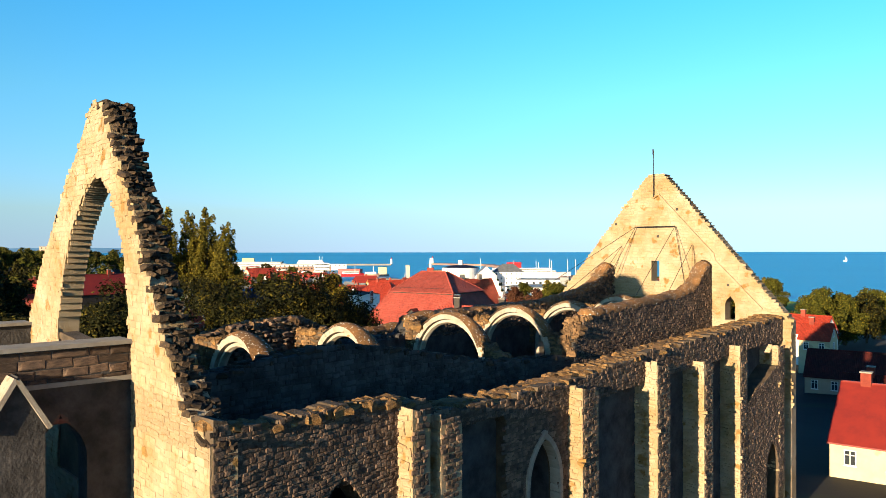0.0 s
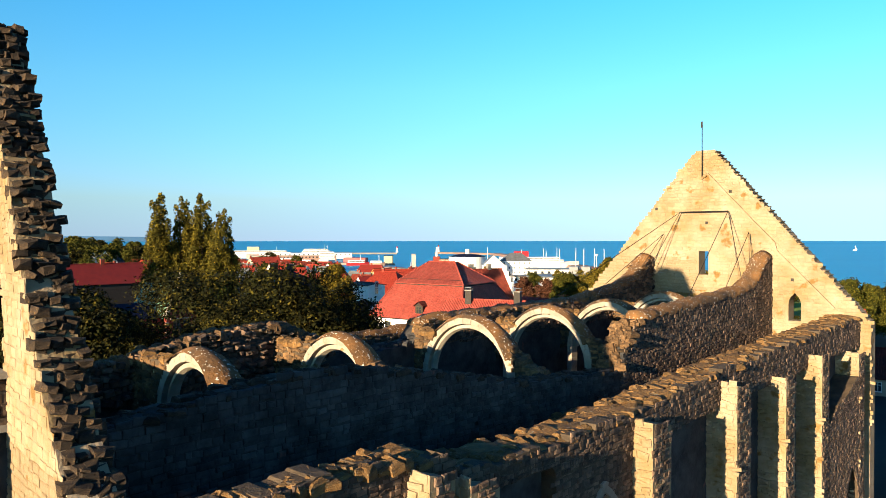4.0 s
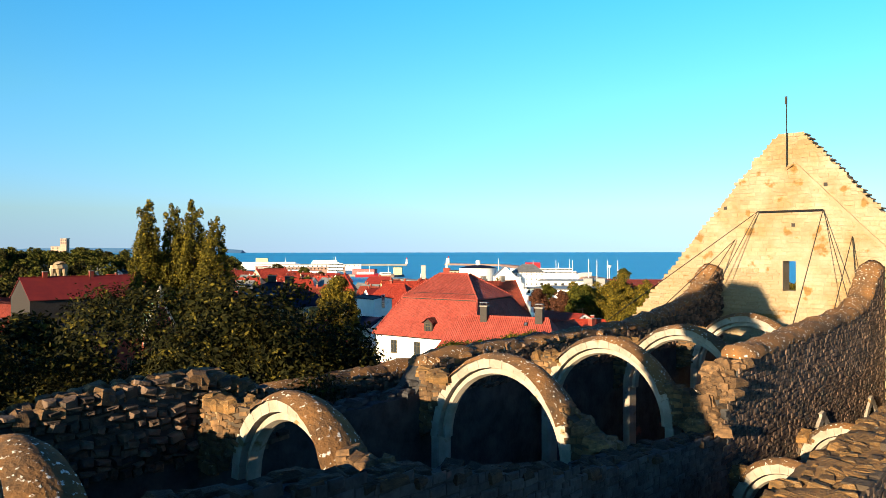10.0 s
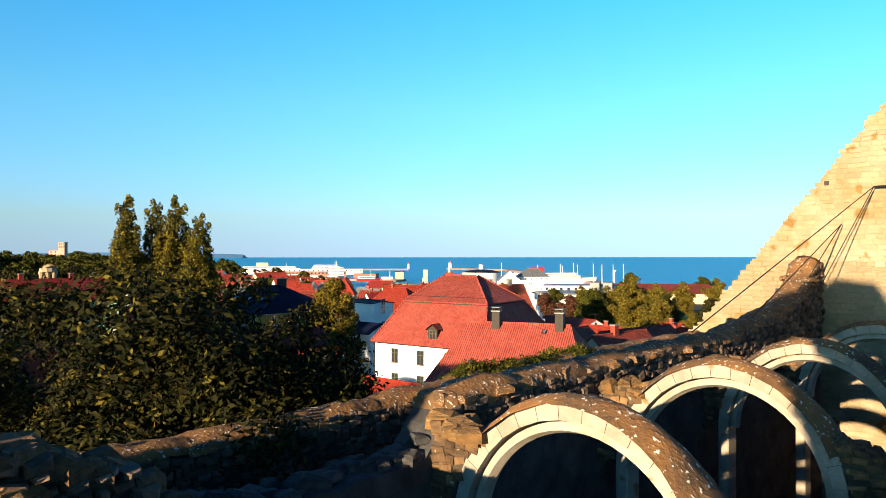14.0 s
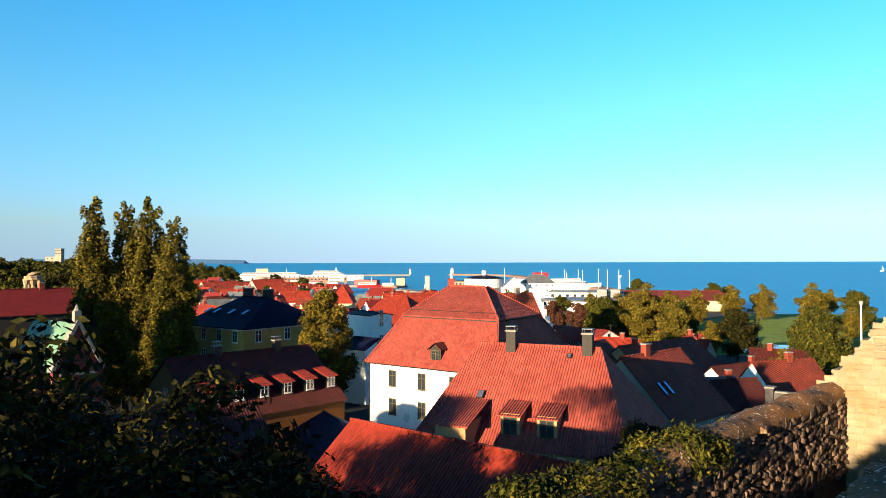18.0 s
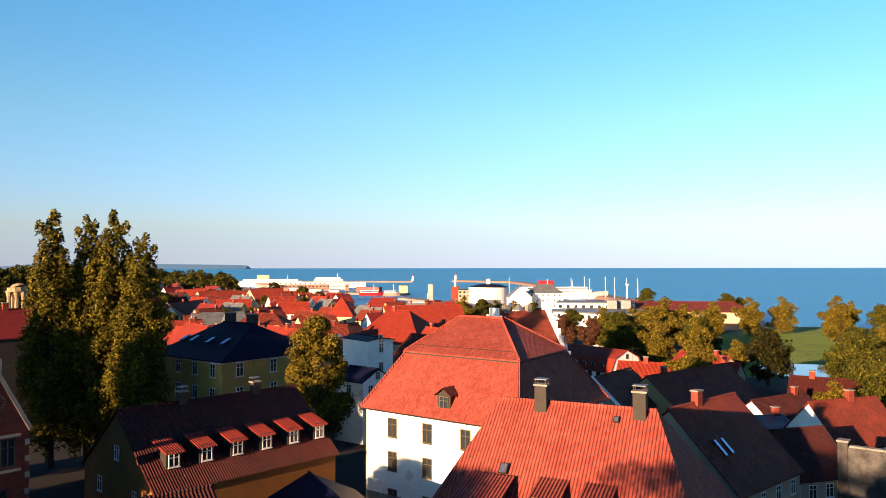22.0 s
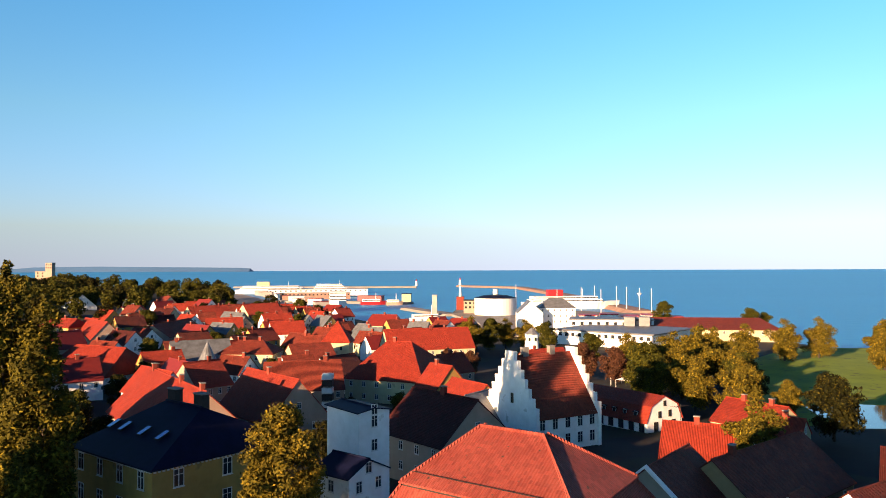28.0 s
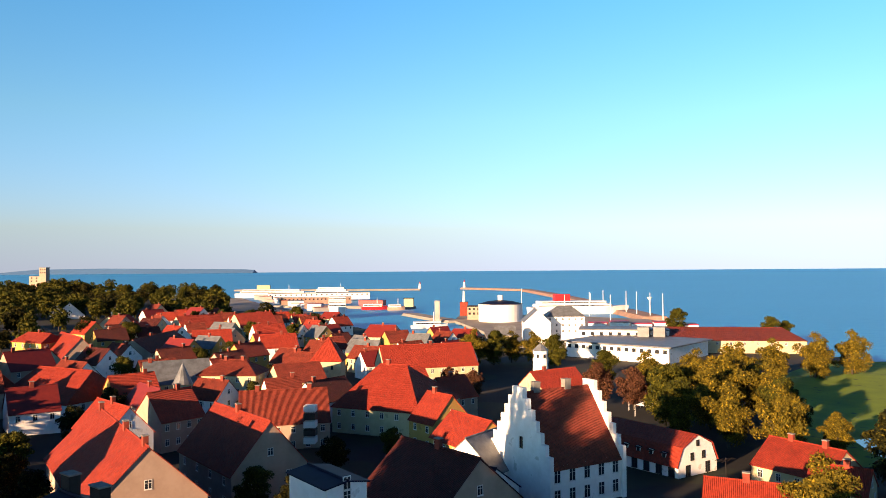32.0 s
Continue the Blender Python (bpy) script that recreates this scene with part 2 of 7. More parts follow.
M_MOSS = mat("mossy_wall_top", (0.19, 0.10, 0.032), (0.065, 0.04, 0.018), 1.0, 0.95, 0.9, 10, spots=(0.17, 0.14, 0.09), spot_scale=4.0, spot_at=0.63, vary=0.3)
M_BARK = mat("bark", (0.0495, 0.0385, 0.0275), (0.0275, 0.022, 0.0165), 4, 0.95, 0.8, 12)


# ---- mesh helpers ----
def thing(name, label="", category="", group="", kind="", at=(0, 0, 0), yaw=0.0):
    ob = new(name)
    ob.empty_display_size = 0.3
    ob.matrix_basis = pose(at[0], at[1], at[2], 0, 0, yaw)
    return tagged(ob, label, category, group, kind)


def link_mesh(name, me, material, parent=None, label="", m=None):
    ob = new(name, me)
    if material and not me.materials:
        me.materials.append(material)
    if parent:
        ob.parent = parent
    if m is not None:
        ob.matrix_basis = m
    return tagged(ob, label)


def part(name, bm, material, parent, label="", m=None):
    me = bpy.data.meshes.new(name)
    bm.to_mesh(me)
    bm.free()
    return link_mesh(name, me, material, parent, label, m)


def raw(name, verts, faces, material, parent=None, label="", smooth=False):
    me = bpy.data.meshes.new(name)
    me.from_pydata([tuple(v) for v in verts], [], faces)
    if smooth:
        me.polygons.foreach_set("use_smooth", [True] * len(me.polygons))
    return link_mesh(name, me, material, parent, label)


def box(bm, x0, x1, y0, y1, z0, z1, m=None):
    vs = [bm.verts.new(Vector(c) if m is None else m @ Vector(c)) for c in
          ((x0, y0, z0), (x1, y0, z0), (x1, y1, z0), (x0, y1, z0), (x0, y0, z1), (x1, y0, z1), (x1, y1, z1), (x0, y1, z1))]
    for f in ((0, 3, 2, 1), (4, 5, 6, 7), (0, 1, 5, 4), (1, 2, 6, 5), (2, 3, 7, 6), (3, 0, 4, 7)):
        bm.faces.new([vs[i] for i in f])
    return vs


def boxbm(x0, x1, y0, y1, z0, z1, bevel=0.0):
    bm = bmesh.new()
    box(bm, x0, x1, y0, y1, z0, z1)
    if bevel:
        bmesh.ops.bevel(bm, geom=bm.edges[:], offset=bevel, segments=1, affect="EDGES")
    return bm


_shared = {}


def shared_box(key, x0, x1, y0, y1, z0, z1, material, bevel=0.0):
    if key not in _shared:
        bm = boxbm(x0, x1, y0, y1, z0, z1, bevel)
        me = bpy.data.meshes.new(key[0])
        bm.to_mesh(me)
        bm.free()
        me.materials.append(material)
        _shared[key] = me
    return _shared[key]


def prism(bm, outer, holes, frame_m, d0, d1):
    """A flat outline with holes, (p, q) in the plane, given depth d0 to d1 along the third axis of frame_m."""
    loops = []
    for loop in (outer, *holes):
        vs = [bm.verts.new((p, q, d0)) for p, q in loop]
        loops += [bm.edges.new((vs[i], vs[(i + 1) % len(vs)])) for i in range(len(vs))]
    r = bmesh.ops.triangle_fill(bm, use_beauty=True, edges=loops)
    faces = [f for f in r["geom"] if isinstance(f, bmesh.types.BMFace)]
    ex = bmesh.ops.extrude_face_region(bm, geom=faces)
    vs = [v for v in ex["geom"] if isinstance(v, bmesh.types.BMVert)]
    bmesh.ops.translate(bm, verts=vs, vec=(0, 0, d1 - d0))
    bmesh.ops.transform(bm, matrix=frame_m, verts=bm.verts[:])
    bmesh.ops.recalc_face_normals(bm, faces=bm.faces[:])
    return bm


def cyl(bm, p0, p1, r0, r1=None, n=8, cap=True):
    p0, p1 = Vector(p0), Vector(p1)
    r1 = r0 if r1 is None else r1
    q = (p1 - p0).to_track_quat("Z", "Y")
    a = [bm.verts.new(p0 + q @ Vector((r0 * math.cos(2 * math.pi * i / n), r0 * math.sin(2 * math.pi * i / n), 0))) for i in range(n)]
    b = [bm.verts.new(p1 + q @ Vector((r1 * math.cos(2 * math.pi * i / n), r1 * math.sin(2 * math.pi * i / n), 0))) for i in range(n)]
    for i in range(n):
        bm.faces.new((a[i], a[(i + 1) % n], b[(i + 1) % n], b[i]))
    if cap:
        bm.faces.new(a[::-1])
        bm.faces.new(b)
    return bm


def roof_uv(me):
    """UV in metres: x along the eave, y up the slope."""
    uv = me.uv_layers.new(name="UVMap")
    for p in me.polygons:
        n = p.normal
        up = Vector((0, 0, 1)) - n * n.z
        up = up.normalized() if up.length > 1e-4 else Vector((0, 1, 0))
        side = up.cross(n)
        for li in p.loop_indices:
            co = me.vertices[me.loops[li].vertex_index].co
            uv.data[li].uv = (co.dot(side), co.dot(up))


def roof_part(name, bm, material, parent, label=""):
    bmesh.ops.recalc_face_normals(bm, faces=bm.faces[:])
    ob = part(name, bm, material, parent, label)
    roof_uv(ob.data)
    return ob


def slab(bm, pts, t=0.14):
    """A roof slope: a flat polygon with thickness downwards."""
    top = [bm.verts.new(p) for p in pts]
    low = [bm.verts.new((p[0], p[1], p[2] - t)) for p in pts]
    n = len(pts)
    bm.faces.new(top)
    bm.faces.new(low[::-1])
    for i in range(n):
        bm.faces.new((top[i], low[i], low[(i + 1) % n], top[(i + 1) % n]))


# ---- plan ----
APEX = Vector((17.8, 63.6, 0))
AX = Vector((0.667, 0.745, 0)).normalized()     # nave axis, towards the gable
GX = Vector((AX.y, -AX.x, 0))                   # across the church
YAW_A, YAW_G = 51.0, -39.0                      # bearings of the old streets
SEA = -29.0


def ground_z(x, y):
    """Height of the ground: a terrace under the church, falling to the quays; a wooded rise to the side; bottom of the sea beyond."""
    z = np.interp(y, [-200, 40, 75, 110, 150, 250, 350, 500, 620], [-19, -19.5, -20.2, -21.5, -23.5, -26.3, -27.3, -27.8, -27.9])
    side = max(0.0, -x - 60 - 0.05 * y)
    z += min(14.0, side * 0.055)
    return float(z)


def coast_d(x, y):
    """Positive over land, in metres roughly: the shore line."""
    shore = np.interp(x, [-3000, -1500, -900, -420, -300, -240, -130, -98, -70, -44, -22, 2, 8, 100, 140, 150, 165, 190, 400, 900],
                      [1500, 1250, 1100, 980, 900, 800, 680, 640, 590, 560, 545, 550, 690, 640, 520, 440, 408, 385, 250, 150])
    return float(shore - y)


def P3(u, s, z):
    v = APEX + AX * u + GX * s
    return Vector((v.x, v.y, z))


# ---- ground and water ----
def ground():
    xs = np.concatenate([np.arange(-4600, -600, 400), np.arange(-600, -200, 40), np.arange(-200, 220, 10), np.arange(220, 620, 40), np.arange(620, 4700, 400)])
    ys = np.concatenate([np.arange(-4600, -200, 400), np.arange(-200, -40, 20), np.arange(-40, 700, 10), np.arange(700, 1700, 50), np.arange(1700, 4800, 300)])
    vs, fs = [], []
    for y in ys:
        for x in xs:
            c = coast_d(x, y)
            z = ground_z(x, y)
            if c < 0:
                z = max(-40.0, SEA - 0.5 + c * 0.15)
            elif c < 25:
                z = min(z, SEA + 0.3 + c * 0.06)
            vs.append((x, y, z))
    w = len(xs)
    for j in range(len(ys) - 1):
        for i in range(w - 1):
            fs.append((j * w + i, j * w + i + 1, (j + 1) * w + i + 1, (j + 1) * w + i))
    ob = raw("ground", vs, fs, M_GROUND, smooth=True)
    tagged(ob, "cobbled and earthen ground of the old town, coloured dark for shade", "ground", kind="structure")


def water():
    m = bpy.data.materials.new("sea_water")
    m.use_nodes = True
    N, K = m.node_tree.nodes, m.node_tree.links
    b = N["Principled BSDF"]
    tc = N.new("ShaderNodeTexCoord")
    n0 = N.new("ShaderNodeTexNoise")
    n0.inputs["Scale"].default_value = 0.006
    n0.inputs["Detail"].default_value = 4
    mp = N.new("ShaderNodeMapping")
    mp.inputs["Scale"].default_value = (0.35, 1.0, 1.0)
    K.new(tc.outputs["Object"], mp.inputs[0])
    K.new(mp.outputs[0], n0.inputs["Vector"])
    mx = N.new("ShaderNodeMix")
    mx.data_type = "RGBA"
    mx.inputs[6].default_value = (0.002, 0.21, 0.45, 1)
    mx.inputs[7].default_value = (0.004, 0.25, 0.51, 1)
    K.new(n0.outputs["Fac"], mx.inputs[0])
    K.new(mx.outputs[2], b.inputs["Base Color"])
    b.inputs["Roughness"].default_value = 0.4
    b.inputs["IOR"].default_value = 1.33
    b.inputs["Specular IOR Level"].default_value = 0.2
    n = N.new("ShaderNodeTexNoise")
    n.inputs["Scale"].default_value = 0.12
    n.inputs["Detail"].default_value = 5
    K.new(tc.outputs["Object"], n.inputs["Vector"])
    bp = N.new("ShaderNodeBump")
    bp.inputs["Strength"].default_value = 0.6
    bp.inputs["Distance"].default_value = 1.2
    K.new(n.outputs["Fac"], bp.inputs["Height"])
    K.new(bp.outputs[0], b.inputs["Normal"])
    bm = bmesh.new()
    vs = [bm.verts.new(p) for p in ((-4700, 150, SEA), (4700, 150, SEA), (4700, 4850, SEA + 12), (-4700, 4850, SEA + 12), (-4700, 1500, SEA), (4700, 1500, SEA))]
    bm.faces.new((vs[0], vs[1], vs[5], vs[4]))
    bm.faces.new((vs[4], vs[5], vs[2], vs[3]))
    ob = part("water", bm, m, None)
    tagged(ob, "open blue sea with fine ripples", "sea", kind="structure")


ground()
water()


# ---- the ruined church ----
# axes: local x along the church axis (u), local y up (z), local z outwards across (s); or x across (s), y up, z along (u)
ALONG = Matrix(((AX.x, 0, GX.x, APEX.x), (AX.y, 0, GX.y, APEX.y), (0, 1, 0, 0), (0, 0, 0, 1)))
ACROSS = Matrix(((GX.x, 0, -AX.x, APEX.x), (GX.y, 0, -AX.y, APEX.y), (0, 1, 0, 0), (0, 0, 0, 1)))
CG = -20.0
# the choir and its gable stand a little out of square with the nave
CX, CY, CO = Vector((0.738, 0.675, 0)), Vector((0.675, -0.738, 0)), Vector((21.45, 60.62, 0))
ALONG_C = Matrix(((CX.x, 0, CY.x, CO.x), (CX.y, 0, CY.y, CO.y), (0, 1, 0, 0), (0, 0, 0, 1)))
ACROSS_C = Matrix(((CY.x, 0, -CX.x, CO.x), (CY.y, 0, -CX.y, CO.y), (0, 1, 0, 0), (0, 0, 0, 1)))


def lancet(p0, p1, q0, q1, n=7):
    """Outline of a pointed opening."""
    w = p1 - p0
    spring = q1 - w * 0.95
    pts = [(p0, q0), (p1, q0)]
    for i in range(n + 1):
        a = i / n * math.acos(0.42)
        pts.append((p1 - w * 1.19 * (1 - math.cos(a)) * 1.0, spring + w * 1.05 * math.sin(a)))
    pts[-1] = ((p0 + p1) / 2, q1)
    for i in range(n - 1, -1, -1):
        a = i / n * math.acos(0.42)
        pts.append((p0 + w * 1.19 * (1 - math.cos(a)), spring + w * 1.05 * math.sin(a)))
    return pts


def jag(pts, step=0.55, amp=0.13, seed=1):
    """A broken line of stepped stones along a polyline."""
    rnd = random.Random(seed)
    out = []
    for (p0, q0), (p1, q1) in zip(pts[:-1], pts[1:]):
        L = math.hypot(p1 - p0, q1 - q0)
        n = max(1, int(L / step))
        for i in range(n):
            f, f2 = i / n, (i + 0.85) / n
            d = rnd.uniform(-amp, amp)
            out.append((p0 + (p1 - p0) * f, q0 + (q1 - q0) * f + d))
            out.append((p0 + (p1 - p0) * f2, q0 + (q1 - q0) * f2 + d))
    out.append(pts[-1])
    return out


# unit stones: across -0.5..0.5, depth 0..1, front face drawn in
def unit_stone(seed):
    rnd = random.Random(seed)
    j = lambda k: rnd.uniform(-k, k)
    back = [(x, y, -0.4) for x, y in ((-0.5, -0.5), (0.5, -0.5), (0.5, 0.5), (-0.5, 0.5))]
    mid = [(x * (0.96 + j(0.06)), y * (0.95 + j(0.08)), 0.55 + j(0.2)) for x, y in ((-0.5, -0.5), (0.5, -0.5), (0.5, 0.5), (-0.5, 0.5))]
    front = [(x * 0.62 + j(0.1), y * 0.6 + j(0.1), 1.0 + j(0.15)) for x, y in ((-0.5, -0.5), (0.5, -0.5), (0.5, 0.5), (-0.5, 0.5))]
    v = back + mid + front
    f = [(8, 9, 10, 11)]
    for a in range(4):
        b = (a + 1) % 4
        f += [(a, b, 4 + b, 4 + a), (4 + a, 4 + b, 8 + b, 8 + a)]
    return np.array(v), f


UNITS = [unit_stone(100 + k) for k in range(10)]
UNIT_ME = {}


def unit_mesh(k, material):
    key = (k, material.name)
    if key not in UNIT_ME:
        me = bpy.data.meshes.new("stone")
        me.from_pydata([tuple(v) for v in UNITS[k][0]], [], UNITS[k][1])
        me.materials.append(material)
        UNIT_ME[key] = me
    return UNIT_ME[key]


def stonework(parent, frame_m, d, p0, p1, q0, q1, inside, material, hw=(0.14, 0.30), ww=(0.22, 0.6), proud=(0.03, 0.13), gap=0.03, seed=1, singles=0, pick=None):
    """Courses of rough stones over a wall face at depth d: the first `singles` of a chosen stretch are parts, the rest one joined part."""
    rnd = random.Random(seed)
    V, F, n0, made = [], [], 0, 0
    q = q0
    while q < q1:
        h = rnd.uniform(*hw)
        p = p0 - rnd.uniform(0, 0.4)
        while p < p1:
            w = rnd.uniform(*ww)
            c, e = p + w / 2, q + h / 2 + rnd.uniform(-0.03, 0.03)
            p += w
            if not inside(c, e):
                continue
            k = rnd.randrange(10)
            j = 1.0 if proud[1] > 0.08 else 0.3
            e += rnd.uniform(-0.07, 0.07) * j
            m = frame_m @ Matrix.Translation((c, e, d)) @ Matrix.Rotation(rnd.uniform(-0.28, 0.28) * j, 4, "Z") @ Matrix.Diagonal((w - gap, (h - gap) * rnd.uniform(1 - 0.35 * j, 1 + 0.25 * j), rnd.uniform(*proud), 1))
            if made < singles and (pick is None or pick(c, e)):
                link_mesh("stone", unit_mesh(k, material), None, parent, m=m)
                made += 1
                continue
            A = np.array(m)
            V.append(UNITS[k][0] @ A[:3, :3].T + A[:3, 3])
            F += [tuple(i + n0 for i in f) for f in UNITS[k][1]]
            n0 += 12
        q += h
    if V:
        me = bpy.data.meshes.new("coursed_masonry")
        me.from_pydata(np.concatenate(V).tolist(), [], F)
        ob = link_mesh("coursed_masonry", me, material, parent)
        ob["kind"] = "stuff"


def top_rubble(parent, frame_m, p0, p1, d0, d1, top, n, material, seed, rise=(0.06, 0.22)):
    """Rough stones bedded in a wall top between the depths d0 and d1, each a part."""
    rnd = random.Random(seed)
    for k in range(n):
        p = p0 + (p1 - p0) * (k + rnd.random()) / n
        d = rnd.uniform(d0, d1)
        m = frame_m @ Matrix.Translation((p, top(p) - 0.1, d)) @ Matrix.Rotation(-math.pi / 2, 4, "X") @ pose(0, 0, 0, rnd.uniform(-14, 14), rnd.uniform(-14, 14), rnd.uniform(-25, 25)) @ Matrix.Diagonal((rnd.uniform(0.25, 0.65), rnd.uniform(0.25, 0.6), rnd.uniform(*rise) + 0.1, 1))
        link_mesh("top_stone", unit_mesh(rnd.randrange(10), material), None, parent, m=m)


def line_at(pts, p):
    return float(np.interp(p, [a for a, b in pts], [b for a, b in pts]))


def cap_along(parent, pts, s0, s1, material, lift=0.16, seed=1):
    """A rounded mortar capping on a wall top; pts are (u, z)."""
    rnd = random.Random(seed)
    bm = bmesh.new()
    rows = []
    fine = []
    for (a, b), (c, d) in zip(pts[:-1], pts[1:]):
        n = max(1, int(abs(c - a) / 0.28) + int(abs(d - b) / 0.2))
        fine += [(a + (c - a) * k / n, b + (d - b) * k / n) for k in range(n)]
    fine.append(pts[-1])
    mid, hw = (s0 + s1) / 2, (s1 - s0) / 2 + 0.06
    for u, z in fine:
        e = rnd.uniform(-0.06, 0.06)
        rows.append([bm.verts.new(P3(u, mid + hw * math.cos(t) * (1 + e), z - 0.12 + (lift + 0.22) * math.sin(t) + rnd.uniform(-0.06, 0.06) + 0.05 * math.sin(u * 2.1 + t))) for t in np.linspace(-0.25, math.pi + 0.25, 8)])
    for A_, B_ in zip(rows[:-1], rows[1:]):
        for k in range(7):
            bm.faces.new((A_[k], A_[k + 1], B_[k + 1], B_[k]))
    bm.faces.new(rows[0])
    bm.faces.new(rows[-1][::-1])
    bmesh.ops.recalc_face_normals(bm, faces=bm.faces[:])
    ob = part("capping", bm, material, parent, "rounded lichen-covered mortar capping")
    ob.data.polygons.foreach_set("use_smooth", [True] * len(ob.data.polygons))


def in_poly(poly):
    def test(p, q):
        ins = False
        for (x0, y0), (x1, y1) in zip(poly, poly[1:] + poly[:1]):
            if (y0 > q) != (y1 > q) and p < (x1 - x0) * (q - y0) / (y1 - y0) + x0:
                ins = not ins
        return ins
    return test


def church():
    # west gable: stands across the axis at u = 0
    g = thing("gable_wall", "tall pale limestone church gable with a stepped broken edge", "ruin wall", kind="structure")
    left = [(-11.0, -6.2), (-0.55, 6.3)]
    right = [(0.75, 6.3), (10.9, -5.4)]
    out = [(10.9, CG), (-11.0, CG)] + jag(left, 0.42, 0.07, 3) + jag(right, 0.42, 0.05, 4)
    w1 = [(-0.3, -2.65), (0.42, -2.65), (0.42, -0.95), (-0.3, -0.95)]
    w2 = lancet(5.95, 6.75, -5.55, -3.65, 4)
    part("wall_body", prism(bmesh.new(), out, [w1, w2], ACROSS, -1.1, 0.0), M_LIME, g)
    t_out, t1, t2 = in_poly(out), in_poly([(-0.65, -2.8), (0.77, -2.8), (0.77, -0.82), (-0.65, -0.82)]), in_poly(lancet(5.6, 7.1, -5.7, -3.35, 4))
    stonework(g, ACROSS, 0.0, -11, 11, -13, 6.3, lambda p, q: t_out(p, q) and not t1(p, q) and not t2(p, q), M_LIME, (0.2, 0.27), (0.3, 0.75), (0.012, 0.045), 0.02, 41, 160, lambda p, q: -9 < p < 0 and q > -4)
    rnd = random.Random(6)
    for pts, sg in ((left, -1), (right, 1)):
        for k in range(46):
            f = k / 46
            p, q = pts[0][0] + (pts[1][0] - pts[0][0]) * f, pts[0][1] + (pts[1][1] - pts[0][1]) * f
            w = rnd.uniform(0.25, 0.45)
            part("edge_stone", boxbm(-w / 2, w / 2, -0.1, 0.045 if sg < 0 else 0.0, -rnd.uniform(0.45, 0.58), rnd.uniform(0.45, 0.57), 0.03), M_LIME, g, m=ACROSS @ Matrix.Translation((p, q - 0.02, -0.55)))
    # raised seam of the former roof on the sunny face
    bm = bmesh.new()
    for (a, b), (c, d) in (((0.35, 4.6), (4.1, 0.6)), ((4.1, 0.6), (5.0, -0.3)), ((5.0, -0.3), (5.15, -0.9)), ((5.15, -0.9), (8.8, -4.6)), ((-0.1, 4.3), (0.35, 4.6))):
        L = math.hypot(c - a, d - b)
        box(bm, 0, L, -0.09, 0.09, -0.02, 0.16, ACROSS @ Matrix.Translation((a, b, 0)) @ Matrix.Rotation(math.atan2(d - b, c - a), 4, "Z"))
    part("roof_seam", bm, M_LIME, g)
    # small dark blocks on the face imitate the unlit depth of putlog holes
    bm = bmesh.new()
    for p, q in ((-3.6, 2.2), (2.0, 3.3), (0.3, 1.1), (6.2, -2.8), (-5.2, -1.6), (-5.8, -2.8)):
        box(bm, p - 0.1, p + 0.1, q - 0.1, q + 0.1, 0.0, 0.05, ACROSS)
    part("putlog_hole_block", bm, M_DARKWOOD, g)
    # iron tie rods and pole
    tr = thing("tie_rods", "thin iron bar and stay rods fixed to the gable", "ironwork")
    bm = bmesh.new()
    B0, B1 = P3(-0.3, -1.6, 1.9), P3(-0.3, 1.95, 1.9)
    cyl(bm, B0, B1, 0.045, n=6)
    part("bar", bm, M_METAL, tr)
    for a, b in ((B0, P3(-12.5, -4.3, -3.75)), (B0, P3(-2.4, -3.6, -3.3)), (B1, P3(-11.5, 4.0, -3.6)), (B1, P3(-2.6, 3.8, -2.8)), (P3(-0.3, -2.9, 0.3), P3(-2.6, -4.3, -3.3)), (P3(-0.3, -2.9, 0.3), P3(-7.5, -4.3, -3.7)), (P3(-0.3, 3.4, 0.4), P3(-1.5, 3.9, -2.3)), (P3(-0.3, 3.4, 0.4), P3(-6.5, 4.2, -3.3))):
        bm = bmesh.new()
        cyl(bm, a, b, 0.022, n=5)
        part("rod", bm, M_METAL, tr)
    vn = thing("weather_pole", "thin iron pole with a small vane on the gable top", "pole")
    bm = bmesh.new()
    cyl(bm, P3(-0.2, 0, 4.4), P3(-0.2, 0, 8.3), 0.035, n=6)
    part("pole", bm, M_METAL, vn)
    bm = bmesh.new()
    box(bm, -0.09, 0.04, 7.95, 8.4, -0.015, 0.015, ACROSS @ Matrix.Translation((0, 0, 0.2)))
    part("vane", bm, M_METAL, vn)

    # east gable with the open chancel arch
    e = thing("chancel_gable", "ruined limestone gable pierced by a tall pointed chancel arch", "ruin wall", kind="structure")
    U_E = -47.3
    outer = [(0.4, 5.45), (1.9, 5.3), (2.65, 3.85), (3.5, 2.8), (4.7, 1.2), (5.45, -0.35), (6.4, -1.75), (7.3, -3.1), (8.3, -4.3), (9.35, -5.15), (10.3, -5.5)]
    outl = [(-9.2, -4.2), (-8.2, -3.15), (-6.55, -0.95), (-4.5, 1.0), (-2.9, 2.6), (-1.1, 4.05), (0.2, 5.35)]
    hole = [(4.35, -9.0), (4.2, -3.0), (4.1, -1.5), (3.5, 0.45), (2.4, 2.05), (1.4, 2.7), (0.78, 2.85), (0.0, 2.55), (-0.75, 2.0), (-2.1, 0.75), (-3.1, -0.9), (-3.85, -3.0), (-3.9, -9.0)]
    shape = [(10.3, CG), (-9.3, CG)] + jag(outl, 0.3, 0.09, 7) + jag(outer, 0.3, 0.10, 8)
    part("wall_body", prism(bmesh.new(), shape, [hole], ACROSS_C, -U_E - 0.85, -U_E), M_LIME, e)
    ts, th = in_poly(shape), in_poly(hole)
